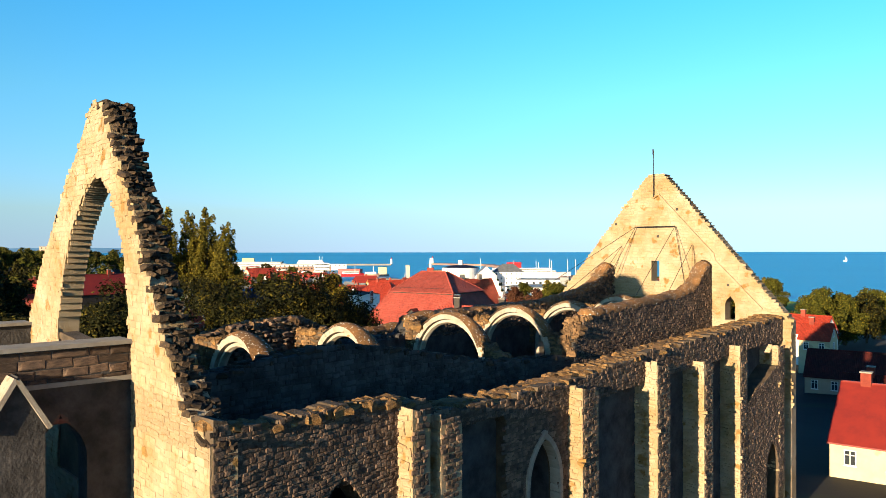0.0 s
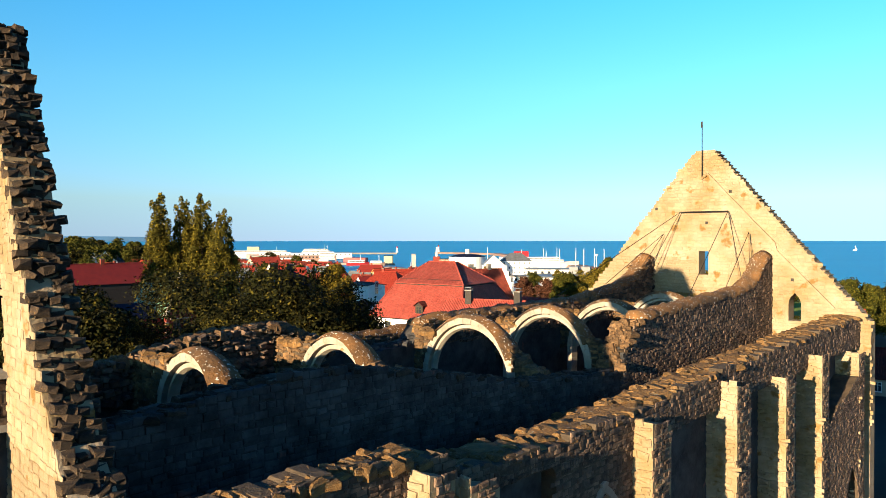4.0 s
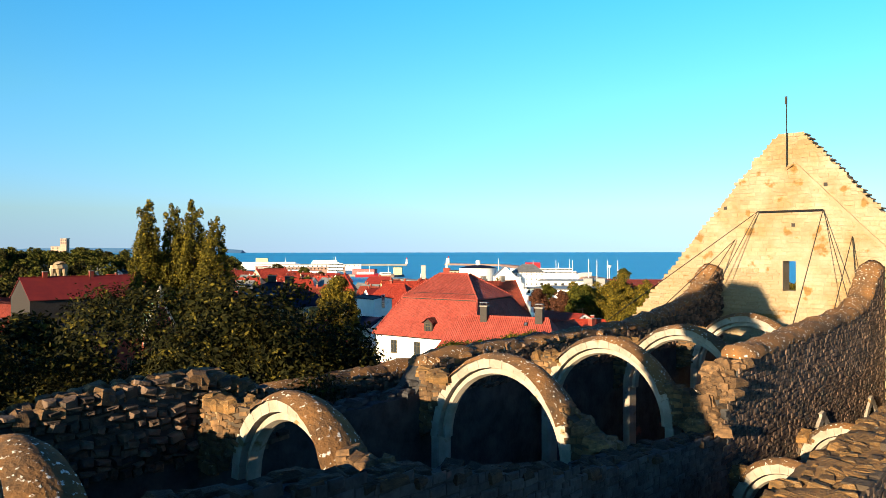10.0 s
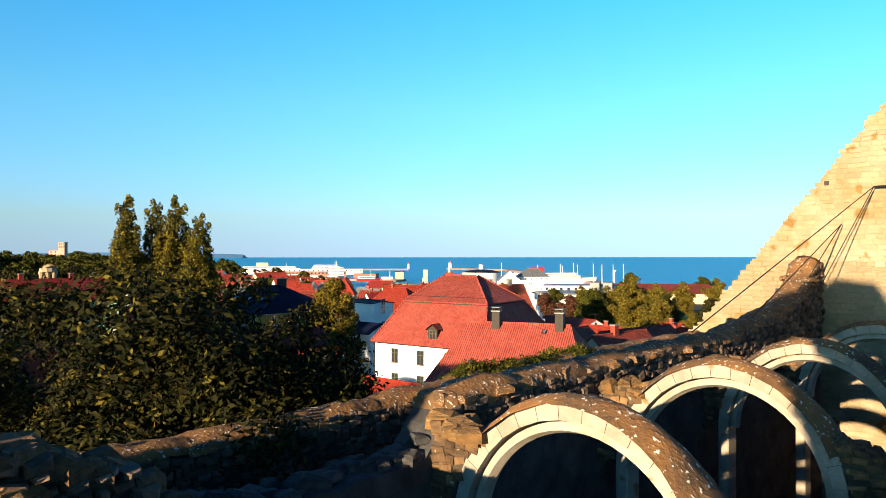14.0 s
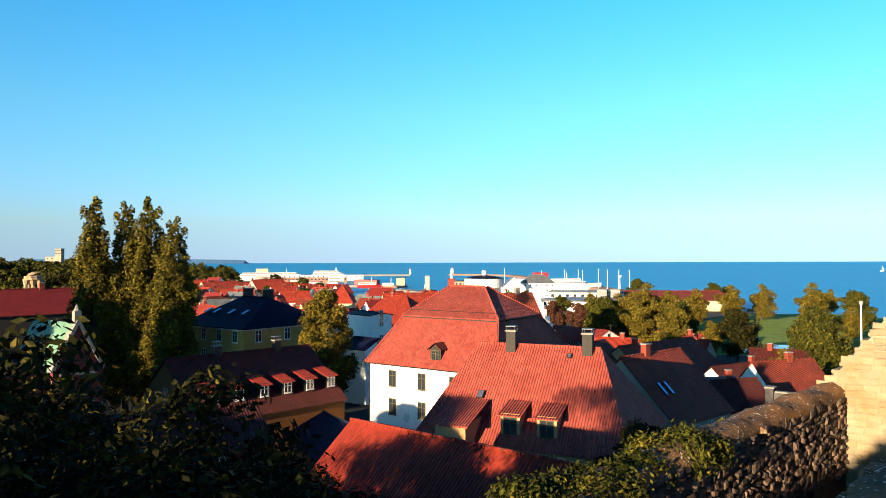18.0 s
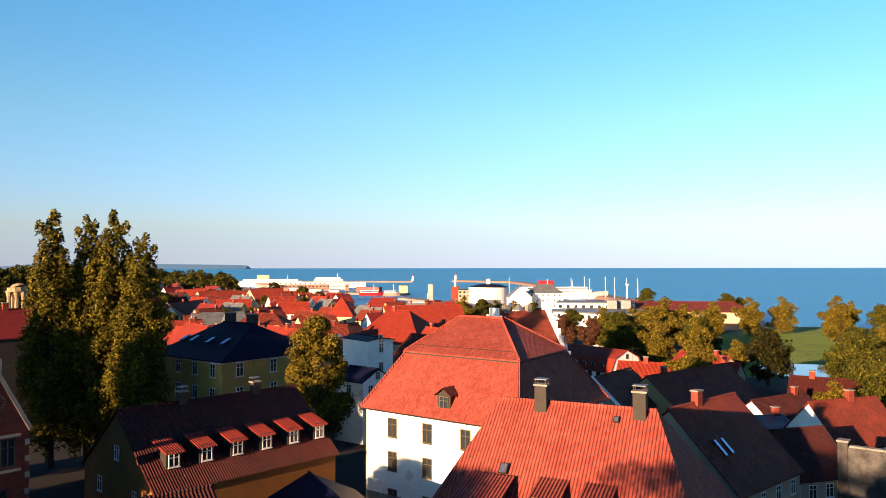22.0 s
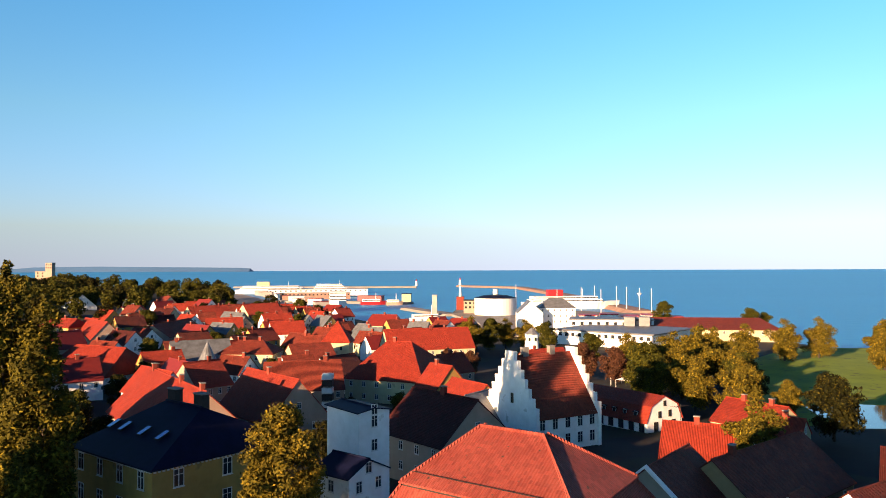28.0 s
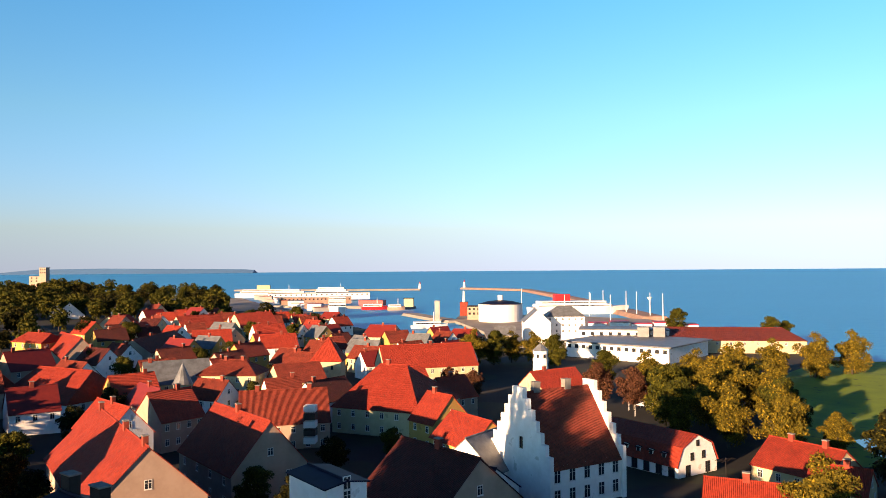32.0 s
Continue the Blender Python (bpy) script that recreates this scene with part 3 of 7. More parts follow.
    stonework(e, ACROSS_C, -U_E, -9.2, 10.3, -14, 5.4, lambda p, q: ts(p, q) and not th(p, q), M_LIME, (0.15, 0.25), (0.2, 0.5), (0.008, 0.035), 0.012, 42, 215, lambda p, q: q > -6)
    # ragged stones on the broken edges, through the thickness; right edge coloured dark for shade
    for pts, n, seed, across in ((outer, 80, 1, 4), (outl, 60, 2, 2)):
        rnd = random.Random(seed)
        for k in range(n * across):
            f = (k // across + rnd.random()) / n * (len(pts) - 1) * 0.999
            i = int(f)
            p, q = (pts[i][j] + (pts[i + 1][j] - pts[i][j]) * (f - i) for j in (0, 1))
            z0 = (k % across + rnd.uniform(0.1, 0.9)) / across * 0.86 - 0.05
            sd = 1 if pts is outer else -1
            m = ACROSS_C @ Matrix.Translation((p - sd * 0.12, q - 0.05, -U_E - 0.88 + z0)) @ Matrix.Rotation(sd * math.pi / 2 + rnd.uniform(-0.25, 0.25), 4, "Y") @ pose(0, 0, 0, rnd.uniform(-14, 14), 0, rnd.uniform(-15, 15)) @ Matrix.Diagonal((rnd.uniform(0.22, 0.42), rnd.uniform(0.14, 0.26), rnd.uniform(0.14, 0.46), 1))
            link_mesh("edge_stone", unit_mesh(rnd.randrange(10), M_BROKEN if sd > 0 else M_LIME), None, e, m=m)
    rnd = random.Random(3)
    for k in range(70):
        f = k / 70 * (len(hole) - 3) + 1
        i = int(f)
        p, q = (hole[i][j] + (hole[i + 1][j] - hole[i][j]) * (f - i) for j in (0, 1))
        w = rnd.uniform(0.12, 0.2)
        part("arch_stone", boxbm(-w / 2, w / 2, -0.11, 0.11, 0, rnd.uniform(0.8, 0.9), 0.02), M_LIME, e, m=ACROSS_C @ Matrix.Translation((p, q, -U_E - 0.87)) @ Matrix.Rotation(rnd.uniform(-0.2, 0.2), 4, "Z"))

    # unseen sill, added so that its shade covers the feet of the nave arches
    sill = [(-4.2, CG), (4.6, CG), (4.6, -3.6), (2.0, -3.75), (-1.0, -3.6), (-4.2, -3.4)]
    part("arch_sill", prism(bmesh.new(), sill, [], ACROSS_C, -U_E - 0.75, -U_E - 0.1), M_CORE, e, "unseen low wall added in the arch foot to block the low sun")

    # choir walls beyond the chancel arch
    ch = thing("choir_walls", "roofless choir walls of pale stone, coloured dark for shade, with flat capped tops", "ruin wall", kind="structure")
    for s0, s1, zt in ((3.5, 4.4, -3.12), (-8.9, -7.9, -3.4)):
        holes = [lancet(-50.3 - k * 5.2, -48.7 - k * 5.2, -14, -5.2) for k in range(3)] if s0 > 0 else []
        o = [(-47.3, CG), (-66, CG), (-66, zt), (-47.3, zt)]
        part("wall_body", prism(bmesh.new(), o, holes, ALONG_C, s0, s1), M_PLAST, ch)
        bm = bmesh.new()
        box(bm, -66.1, -47.3, zt, zt + 0.13, s0 - 0.18, s1 + 0.18, ALONG_C)
        part("coping", bm, M_STONE, ch)
        bm = bmesh.new()
        box(bm, -66.1, -47.3, zt - 1.2, zt - 1.05, s0 - 0.02, s1 + 0.10, ALONG_C)
        part("string_course", bm, M_STONE, ch)
    stonework(ch, ALONG_C, 4.4, -58, -47.3, -4.3, -3.2, lambda p, q: True, M_RUBBLE, (0.28, 0.34), (0.5, 1.1), (0.01, 0.05), 0.02, 43, 60)
    part("wall_body", prism(bmesh.new(), [(-8.9, CG), (4.4, CG), (4.4, -3.3), (-8.9, -3.3)], [], ACROSS_C, 66, 66.9), M_PLAST, ch)
    for u in (-50.9, -56.4):
        b = part("buttress", prism(bmesh.new(), [(u - 0.75, CG), (u + 0.75, CG), (u + 0.75, -5.2), (u, -3.75), (u - 0.75, -5.2)], [], ALONG_C, 4.4, 5.2), M_PLAST, ch)
        bm = bmesh.new()
        for sg in (-1, 1):
            box(bm, 0, 1.75, -0.02, 0.12, 4.35, 5.35, ALONG_C @ Matrix.Translation((u + sg * 0.9, -5.35, 0)) @ Matrix.Rotation(math.atan2(1.55, -sg * 0.9), 4, "Z"))
        part("gable_coping", bm, M_RIB, b)

    def long_wall(name, label, s0, s1, top, material, holes=(), seed=1, amp=0.12):
        w = thing(name, label, "ruin wall", kind="structure")
        o = [(top[-1][0], CG), (top[0][0], CG)] + jag(top, 0.6, amp, seed)
        part("wall_body", prism(bmesh.new(), o, list(holes), ALONG, s0, s1), material, w)
        return w

    # outer south wall: recessed bays coloured dark for shade, rubble band on top, pilasters
    top = [(-40.6, -5.45), (-39.3, -5.5), (-38.4, -6.05), (-34.5, -6.15), (-30.5, -6.1), (-27.5, -5.95), (-20.8, -5.6), (-13, -5.4), (-6.5, -5.2), (0.0, -5.0)]
    lan = lancet(-32.7, -30.3, -15.0, -8.0)
    lan2 = lancet(-5.6, -3.2, -18, -13.2)
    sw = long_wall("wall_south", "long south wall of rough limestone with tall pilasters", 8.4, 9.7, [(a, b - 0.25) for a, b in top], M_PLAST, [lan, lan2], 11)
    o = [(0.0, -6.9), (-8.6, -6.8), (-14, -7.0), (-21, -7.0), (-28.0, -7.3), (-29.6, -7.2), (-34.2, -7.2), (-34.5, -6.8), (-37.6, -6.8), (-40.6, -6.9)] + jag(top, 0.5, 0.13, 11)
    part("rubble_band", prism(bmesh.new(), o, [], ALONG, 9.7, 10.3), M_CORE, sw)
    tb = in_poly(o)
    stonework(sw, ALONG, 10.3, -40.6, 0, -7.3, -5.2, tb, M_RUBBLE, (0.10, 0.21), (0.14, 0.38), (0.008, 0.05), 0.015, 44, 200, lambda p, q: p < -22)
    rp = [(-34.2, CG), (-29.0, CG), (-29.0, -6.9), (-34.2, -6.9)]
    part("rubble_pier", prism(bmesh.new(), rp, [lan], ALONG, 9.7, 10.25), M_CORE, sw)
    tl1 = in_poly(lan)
    stonework(sw, ALONG, 10.25, -34.2, -29.0, -15.5, -6.9, lambda p, q: not tl1(p, q), M_RUBBLE, (0.10, 0.21), (0.14, 0.38), (0.006, 0.04), 0.015, 45)
    for (p, q), (p2, q2) in zip(lan[1:], lan[2:] + lan[:1]):
        L = math.hypot(p2 - p, q2 - q)
        for k in range(int(L / 0.34) + 1):
            f = (k + 0.5) / (int(L / 0.34) + 1)
            part("jamb_stone", boxbm(-0.16, 0.16, -0.05, 0.2, -0.5, 0.06, 0.02), M_RIB, sw, m=ALONG @ Matrix.Translation((p + (p2 - p) * f, q + (q2 - q) * f, 10.3)) @ Matrix.Rotation(math.atan2(q2 - q, p2 - p) + math.pi, 4, "Z"))
    re_ = [(-9.3, CG), (-1.9, CG), (-1.9, -8.2), (-3.6, -8.3), (-5.5, -9.0), (-7.4, -9.3), (-9.3, -10.2)]
    part("rubble_end", prism(bmesh.new(), re_, [lan2], ALONG, 9.7, 11.0), M_CORE, sw)
    t2_ = in_poly(re_)
    tl2 = in_poly(lan2)
    stonework(sw, ALONG, 11.0, -9.3, -1.9, -17, -8.0, lambda p, q: t2_(p, q) and not tl2(p, q), M_RUBBLE, (0.10, 0.21), (0.14, 0.38), (0.006, 0.045), 0.015, 46)
    for u, zt, w in ((-40.1, -5.5, 0.9), (-38.5, -6.1, 1.15), (-28.8, -6.3, 1.4), (-21.3, -6.1, 1.5), (-15.4, -6.6, 1.3), (-9.8, -6.2, 1.25), (-2.5, -6.9, 1.3)):
        pl = part("pilaster", prism(bmesh.new(), [(u - w / 2, CG), (u + w / 2, CG), (u + w / 2, zt - 0.3), (u - w / 2, zt)], [], ALONG, 9.7, 11.0), M_LIME, sw, "rubble pilaster with its sunward side coloured paler")
        # darker stones in front, paler ones sunward: the sunlight is put into the colours
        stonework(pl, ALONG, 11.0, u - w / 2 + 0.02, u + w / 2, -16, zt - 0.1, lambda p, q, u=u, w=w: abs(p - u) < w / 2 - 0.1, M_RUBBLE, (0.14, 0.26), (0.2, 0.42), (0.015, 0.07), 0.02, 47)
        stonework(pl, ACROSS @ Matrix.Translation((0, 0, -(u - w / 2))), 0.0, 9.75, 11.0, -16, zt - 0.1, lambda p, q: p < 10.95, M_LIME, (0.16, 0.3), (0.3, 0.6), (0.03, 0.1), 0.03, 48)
    rnd = random.Random(12)
    top_rubble(sw, ALONG, -40.5, 0.0, 8.55, 10.2, lambda p: line_at(top, p) + 0.02, 290, M_MOSS, 12, (0.0, 0.07))
    cap_along(sw, top, 8.5, 10.2, M_MOSS, -0.08, 12)
    # broken eastern stretch up to the chancel gable
    SK = ALONG @ Matrix.Translation((-47.8, 0, 10.3))
    Ls = 7.3
    se = thing("wall_south_east", "broken stretch of rubble wall beside the chancel gable", "ruin wall", kind="structure")
    tp = [(0, -4.9), (1.0, -5.15), (2.2, -5.3), (4.5, -5.2), (6.5, -5.25), (Ls, -5.35)]
    o = [(Ls, CG), (0, CG)] + jag(tp, 0.45, 0.16, 15)
    lw = lancet(3.4, 6.0, -14, -7.2)
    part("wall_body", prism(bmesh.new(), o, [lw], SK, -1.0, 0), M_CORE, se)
    to, tl = in_poly(o), in_poly(lw)
    stonework(se, SK, 0.0, 0, Ls, -14, -4.8, lambda p, q: to(p, q) and not tl(p, q), M_RUBBLE, (0.09, 0.21), (0.13, 0.36), (0.006, 0.045), 0.015, 49, 125, lambda p, q: q > -9.5)
    top_rubble(se, SK, 0.1, Ls, -0.9, -0.05, lambda p: line_at(tp, p), 80, M_MOSS, 16, (0.0, 0.14))
    cap_along(se, [(p - 47.8, q) for p, q in tp], 9.35, 10.25, M_MOSS, -0.08, 16)

    # outer north wall
    tn = [(-47.0, -5.75), (-30, -5.65), (-24, -5.6), (-20, -5.45), (-16, -5.3), (-8, -5.2), (1.0, -5.25)]
    nw = long_wall("wall_north", "outer north wall of weathered limestone with a rounded mortar top", -10.4, -9.4, [(a, b - 0.2) for a, b in tn], M_CORE, (), 12, 0.05)
    cap_along(nw, tn, -10.4, -9.4, M_CAP, 0.1, 2)
    stonework(nw, ALONG, -9.4, -47, 1, -8, -5.2, lambda p, q: q < line_at(tn, p) - 0.1, M_RUBBLE, (0.15, 0.28), (0.2, 0.45), (0.02, 0.12), 0.03, 50, 130, lambda p, q: -22 < p < -3)
    top_rubble(nw, ALONG, -30.0, 0.5, -10.4, -9.4, lambda p: line_at(tn, p) - 0.02, 40, M_CAP, 21, (0.0, 0.06))

    # nave walls
    tna = [(-46.0, -4.7), (-41, -4.4), (-38, -3.85), (-36, -3.7), (-33.8, -3.6), (-33.1, -4.0), (-32.3, -4.25), (-31.6, -5.0), (-30.0, -5.3), (-26.2, -5.2), (-25.9, -4.9), (-25.4, -4.3), (-24, -4.2), (-18, -4.15), (-11, -4.1), (-7.5, -3.75), (-5, -3.4), (-2.9, -2.9), (-1.8, -2.2), (-1.1, -1.6), (-0.4, -1.35)]
    arcs = [lancet(-32.2, -28.6, -16, -9.6), lancet(-25.6, -22.4, -16, -9.6), lancet(-19.6, -16.6, -16, -9.6), lancet(-13, -9.5, -16, -9.6)]
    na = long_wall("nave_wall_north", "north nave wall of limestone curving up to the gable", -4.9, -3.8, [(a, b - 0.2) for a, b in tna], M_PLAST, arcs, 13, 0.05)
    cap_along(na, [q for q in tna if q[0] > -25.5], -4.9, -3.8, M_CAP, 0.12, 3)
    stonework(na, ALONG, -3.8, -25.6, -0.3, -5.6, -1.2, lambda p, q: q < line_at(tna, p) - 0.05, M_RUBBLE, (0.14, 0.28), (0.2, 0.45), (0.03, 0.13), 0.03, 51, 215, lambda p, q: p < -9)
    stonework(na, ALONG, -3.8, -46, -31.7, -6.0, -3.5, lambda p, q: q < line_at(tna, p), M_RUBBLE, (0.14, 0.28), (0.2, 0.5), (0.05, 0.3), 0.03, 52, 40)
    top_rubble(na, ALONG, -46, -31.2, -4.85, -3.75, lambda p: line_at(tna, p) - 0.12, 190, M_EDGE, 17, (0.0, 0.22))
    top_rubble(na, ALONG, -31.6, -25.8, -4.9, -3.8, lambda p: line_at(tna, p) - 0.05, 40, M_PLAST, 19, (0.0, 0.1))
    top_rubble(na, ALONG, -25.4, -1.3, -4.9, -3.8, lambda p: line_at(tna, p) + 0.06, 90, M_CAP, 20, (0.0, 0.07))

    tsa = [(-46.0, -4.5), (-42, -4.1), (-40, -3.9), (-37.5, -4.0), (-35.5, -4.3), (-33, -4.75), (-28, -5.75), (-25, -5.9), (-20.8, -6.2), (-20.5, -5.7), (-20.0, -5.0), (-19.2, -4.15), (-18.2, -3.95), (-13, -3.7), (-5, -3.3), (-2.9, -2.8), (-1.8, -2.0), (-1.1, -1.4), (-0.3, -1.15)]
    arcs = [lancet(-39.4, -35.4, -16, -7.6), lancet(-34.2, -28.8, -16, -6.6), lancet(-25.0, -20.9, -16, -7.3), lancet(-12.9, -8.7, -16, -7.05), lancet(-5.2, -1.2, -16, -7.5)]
    sa = long_wall("nave_wall_south", "south nave wall of stone, partly coloured dark for shade, curving up to the gable", 3.8, 4.9, [(a, b - 0.2) for a, b in tsa], M_PLAST, arcs, 14, 0.06)
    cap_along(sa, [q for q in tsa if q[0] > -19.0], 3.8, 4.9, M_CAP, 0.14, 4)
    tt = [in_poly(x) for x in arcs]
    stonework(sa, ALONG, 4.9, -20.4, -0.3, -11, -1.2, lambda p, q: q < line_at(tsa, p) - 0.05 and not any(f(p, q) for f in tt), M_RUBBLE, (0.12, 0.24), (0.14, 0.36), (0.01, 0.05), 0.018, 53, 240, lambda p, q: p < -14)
    # eastern stretch, shaded by the chancel gable, takes the darkened plaster
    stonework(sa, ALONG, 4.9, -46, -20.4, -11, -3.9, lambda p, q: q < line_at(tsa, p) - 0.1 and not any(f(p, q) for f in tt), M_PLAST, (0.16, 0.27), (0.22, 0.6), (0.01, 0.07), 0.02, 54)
    for x in arcs[3:]:
        bm = bmesh.new()
        for (p, q), (p2, q2) in zip(x[2:], x[3:]):
            L = math.hypot(p2 - p, q2 - q)
            box(bm, 0.01, L - 0.02, -0.3, 0.02, 4.85, 5.05, ALONG @ Matrix.Translation((p, q, 0)) @ Matrix.Rotation(math.atan2(q2 - q, p2 - p), 4, "Z"))
        part("arch_hood", bm, M_RIB, sa)
    top_rubble(sa, ALONG, -45.8, -19.5, 3.85, 4.85, lambda p: line_at(tsa, p) - 0.15, 130, M_BROKEN, 18, (0.0, 0.1))
    top_rubble(sa, ALONG, -20.75, -18.8, 3.8, 4.95, lambda p: line_at(tsa, p) - 0.1, 70, M_EDGE, 22, (0.02, 0.2))
    # vault arches over the nave and, lower, over the south aisle
    for i, (u, sc, R, crown) in enumerate(((-40.2, 0.15, 2.3, -3.75), (-34.1, 0.1, 2.3, -3.8), (-25.6, -0.35, 2.95, -3.8), (-19.0, -0.4, 2.95, -3.8), (-12.4, -0.4, 2.95, -3.85), (-5.8, -0.1, 2.95, -3.7))):
        arch(u, crown, i, sc, R, (-3.8, 3.8), (-4.3 if i < 2 else -4.55, -4.9 if i < 2 else -6.0), 0.95 if i < 2 else 0.78)
    for i, u in enumerate((-26.5, -20.0, -13.4)):
        arch(u, -7.0, 10 + i, 6.65, 1.75, (4.9, 8.5), (-7.6, -7.6))
    # paved floor inside
    bm = bmesh.new()
    box(bm, -47, 0, -20.3, -19.6, -10.4, 8.5, ALONG)
    tagged(part("floor", bm, M_GROUND, None), "earthen floor of the roofless nave", "floor", kind="structure")


M_EDGE = mat("lichened_edge_stone", (0.15, 0.085, 0.038), (0.055, 0.033, 0.018), 1.8, 0.95, 0.6, 14, spots=(0.22, 0.18, 0.11), spot_scale=5.0, spot_at=0.65, vary=0.4)


def arch(u, crown, i, sc, R, walls, ztop, bury=0.72):
    """A vault arch across the nave: voussoirs, an inner rib, a mortar back, and the haunches that carry it to the walls."""
    t = thing("transverse_arch", "curved limestone vault arch with lichen-covered back", "stone arch", "vault arches")
    r = R - 0.38
    zc = crown - R
    rnd = random.Random(60 + i)
    n = 17
    dep = 0.34 if R > 2 else 0.28

    def pt(rad, a, d):
        s_, z_ = sc - rad * math.cos(a), zc + rad * math.sin(a) * (1 + 0.04 * math.sin(a))
        return P3(u + d, s_, z_)
    for k in range(n):
        a0, a1 = math.pi * (k + 0.012) / n, math.pi * (k + 0.988) / n
        ro = R - 0.06 + rnd.uniform(-0.03, 0.03)
        bm = bmesh.new()
        vs = [bm.verts.new(pt(rad, a, d)) for d in (-dep, dep) for rad, a in ((r, a0), (ro, a0), (ro, a1), (r, a1))]
        for f in ((0, 1, 2, 3), (7, 6, 5, 4), (0, 4, 5, 1), (1, 5, 6, 2), (2, 6, 7, 3), (3, 7, 4, 0)):
            bm.faces.new([vs[x] for x in f])
        bmesh.ops.recalc_face_normals(bm, faces=bm.faces[:])
        part("voussoir", bm, M_RIB, t)
    # inner rib, set back
    bm = bmesh.new()
    rows = []
    for k in range(29):
        a = math.pi * k / 28
        rows.append([bm.verts.new(pt(rad, a, d)) for rad, d in ((r - 0.05, -0.16), (r - 0.2, -0.2), (r - 0.27, 0.0), (r - 0.2, 0.2), (r - 0.05, 0.16))])
    for A_, B_ in zip(rows[:-1], rows[1:]):
        for k in range(5):
            bm.faces.new((A_[k], A_[(k + 1) % 5], B_[(k + 1) % 5], B_[k]))
    bmesh.ops.recalc_face_normals(bm, faces=bm.faces[:])
    part("inner_rib", bm, M_RIB, t)
    if R > 2.5:
        for sg in (-1, 1):
            x0, x1 = sorted((sc + sg * (r - 0.02), sc + sg * (R - 0.04)))
            part("respond", boxbm(x0, x1, zc - 5.0, zc + 0.04, -u - dep, -u + dep, 0.04), M_RIB, t, m=ACROSS)
    # mortar back, wider towards the feet on one side
    bm = bmesh.new()
    rows = []
    a_lo, a_hi = (bury - 0.05, 2.7) if R > 2 else (0.6, 2.5)
    for k in range(25):
        a = a_lo + (a_hi - a_lo) * k / 24
        wd = dep * (1.2 + 0.75 * max(0, (a - 1.5)) + 0.5 * max(0, 1.4 - a))
        row = []
        for j, c in enumerate(np.linspace(-1, 1, 7)):
            h = 0.16 * (1 - c * c) + rnd.uniform(-0.02, 0.02)
            row.append(bm.verts.new(pt(R - 0.1 + h, a, wd * c)))
        rows.append(row)
    for A_, B_ in zip(rows[:-1], rows[1:]):
        for k in range(6):
            bm.faces.new((A_[k], A_[k + 1], B_[k + 1], B_[k]))
    bmesh.ops.recalc_face_normals(bm, faces=bm.faces[:])
    ob = part("mortar_back", bm, M_CAP, t)
    ob.data.polygons.foreach_set("use_smooth", [True] * len(ob.data.polygons))
    # haunches: solid masonry between ring and wall
    for side, wl_, zt in ((-1, walls[0], ztop[0]), (1, walls[1], ztop[1])):
        a0 = bury if side < 0 else math.pi - 0.62
        p0 = (sc - R * math.cos(a0) * 0.98, zc + R * math.sin(a0))
        foot = sc + side * R
        out = [p0, (wl_, min(zt, p0[1] + 0.1)), (wl_, p0[1] - 2.2), (foot - side * 0.03, zc + 0.2), (sc - (R - 0.02) * math.cos(a0 * 0.5 if side < 0 else (math.pi + a0) / 2), zc + (R - 0.02) * math.sin(a0 * 0.5 if side < 0 else (math.pi + a0) / 2))]
        if side > 0:
            out = out[::-1]
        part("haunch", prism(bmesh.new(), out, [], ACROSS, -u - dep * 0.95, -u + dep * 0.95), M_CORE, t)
        ins = in_poly(out)
        xs, ys = [p[0] for p in out], [p[1] for p in out]
        stonework(t, ACROSS, -u + dep * 0.95, min(xs), max(xs), min(ys), max(ys), ins, M_EDGE, (0.14, 0.26), (0.2, 0.45), (0.03, 0.12), 0.02, 80 + i)
        zt2 = min(zt, p0[1] + 0.1)
        lo, hi = sorted((p0[0], wl_))
        top_rubble(t, ACROSS, lo, hi, -u - dep * 0.9, -u + dep * 0.9, lambda p, p0=p0, wl_=wl_, zt2=zt2: p0[1] + (zt2 - p0[1]) * (p - p0[0]) / (wl_ - p0[0]), 12, M_MOSS if side < 0 else M_EDGE, 90 + i, (0.03, 0.2))


church()


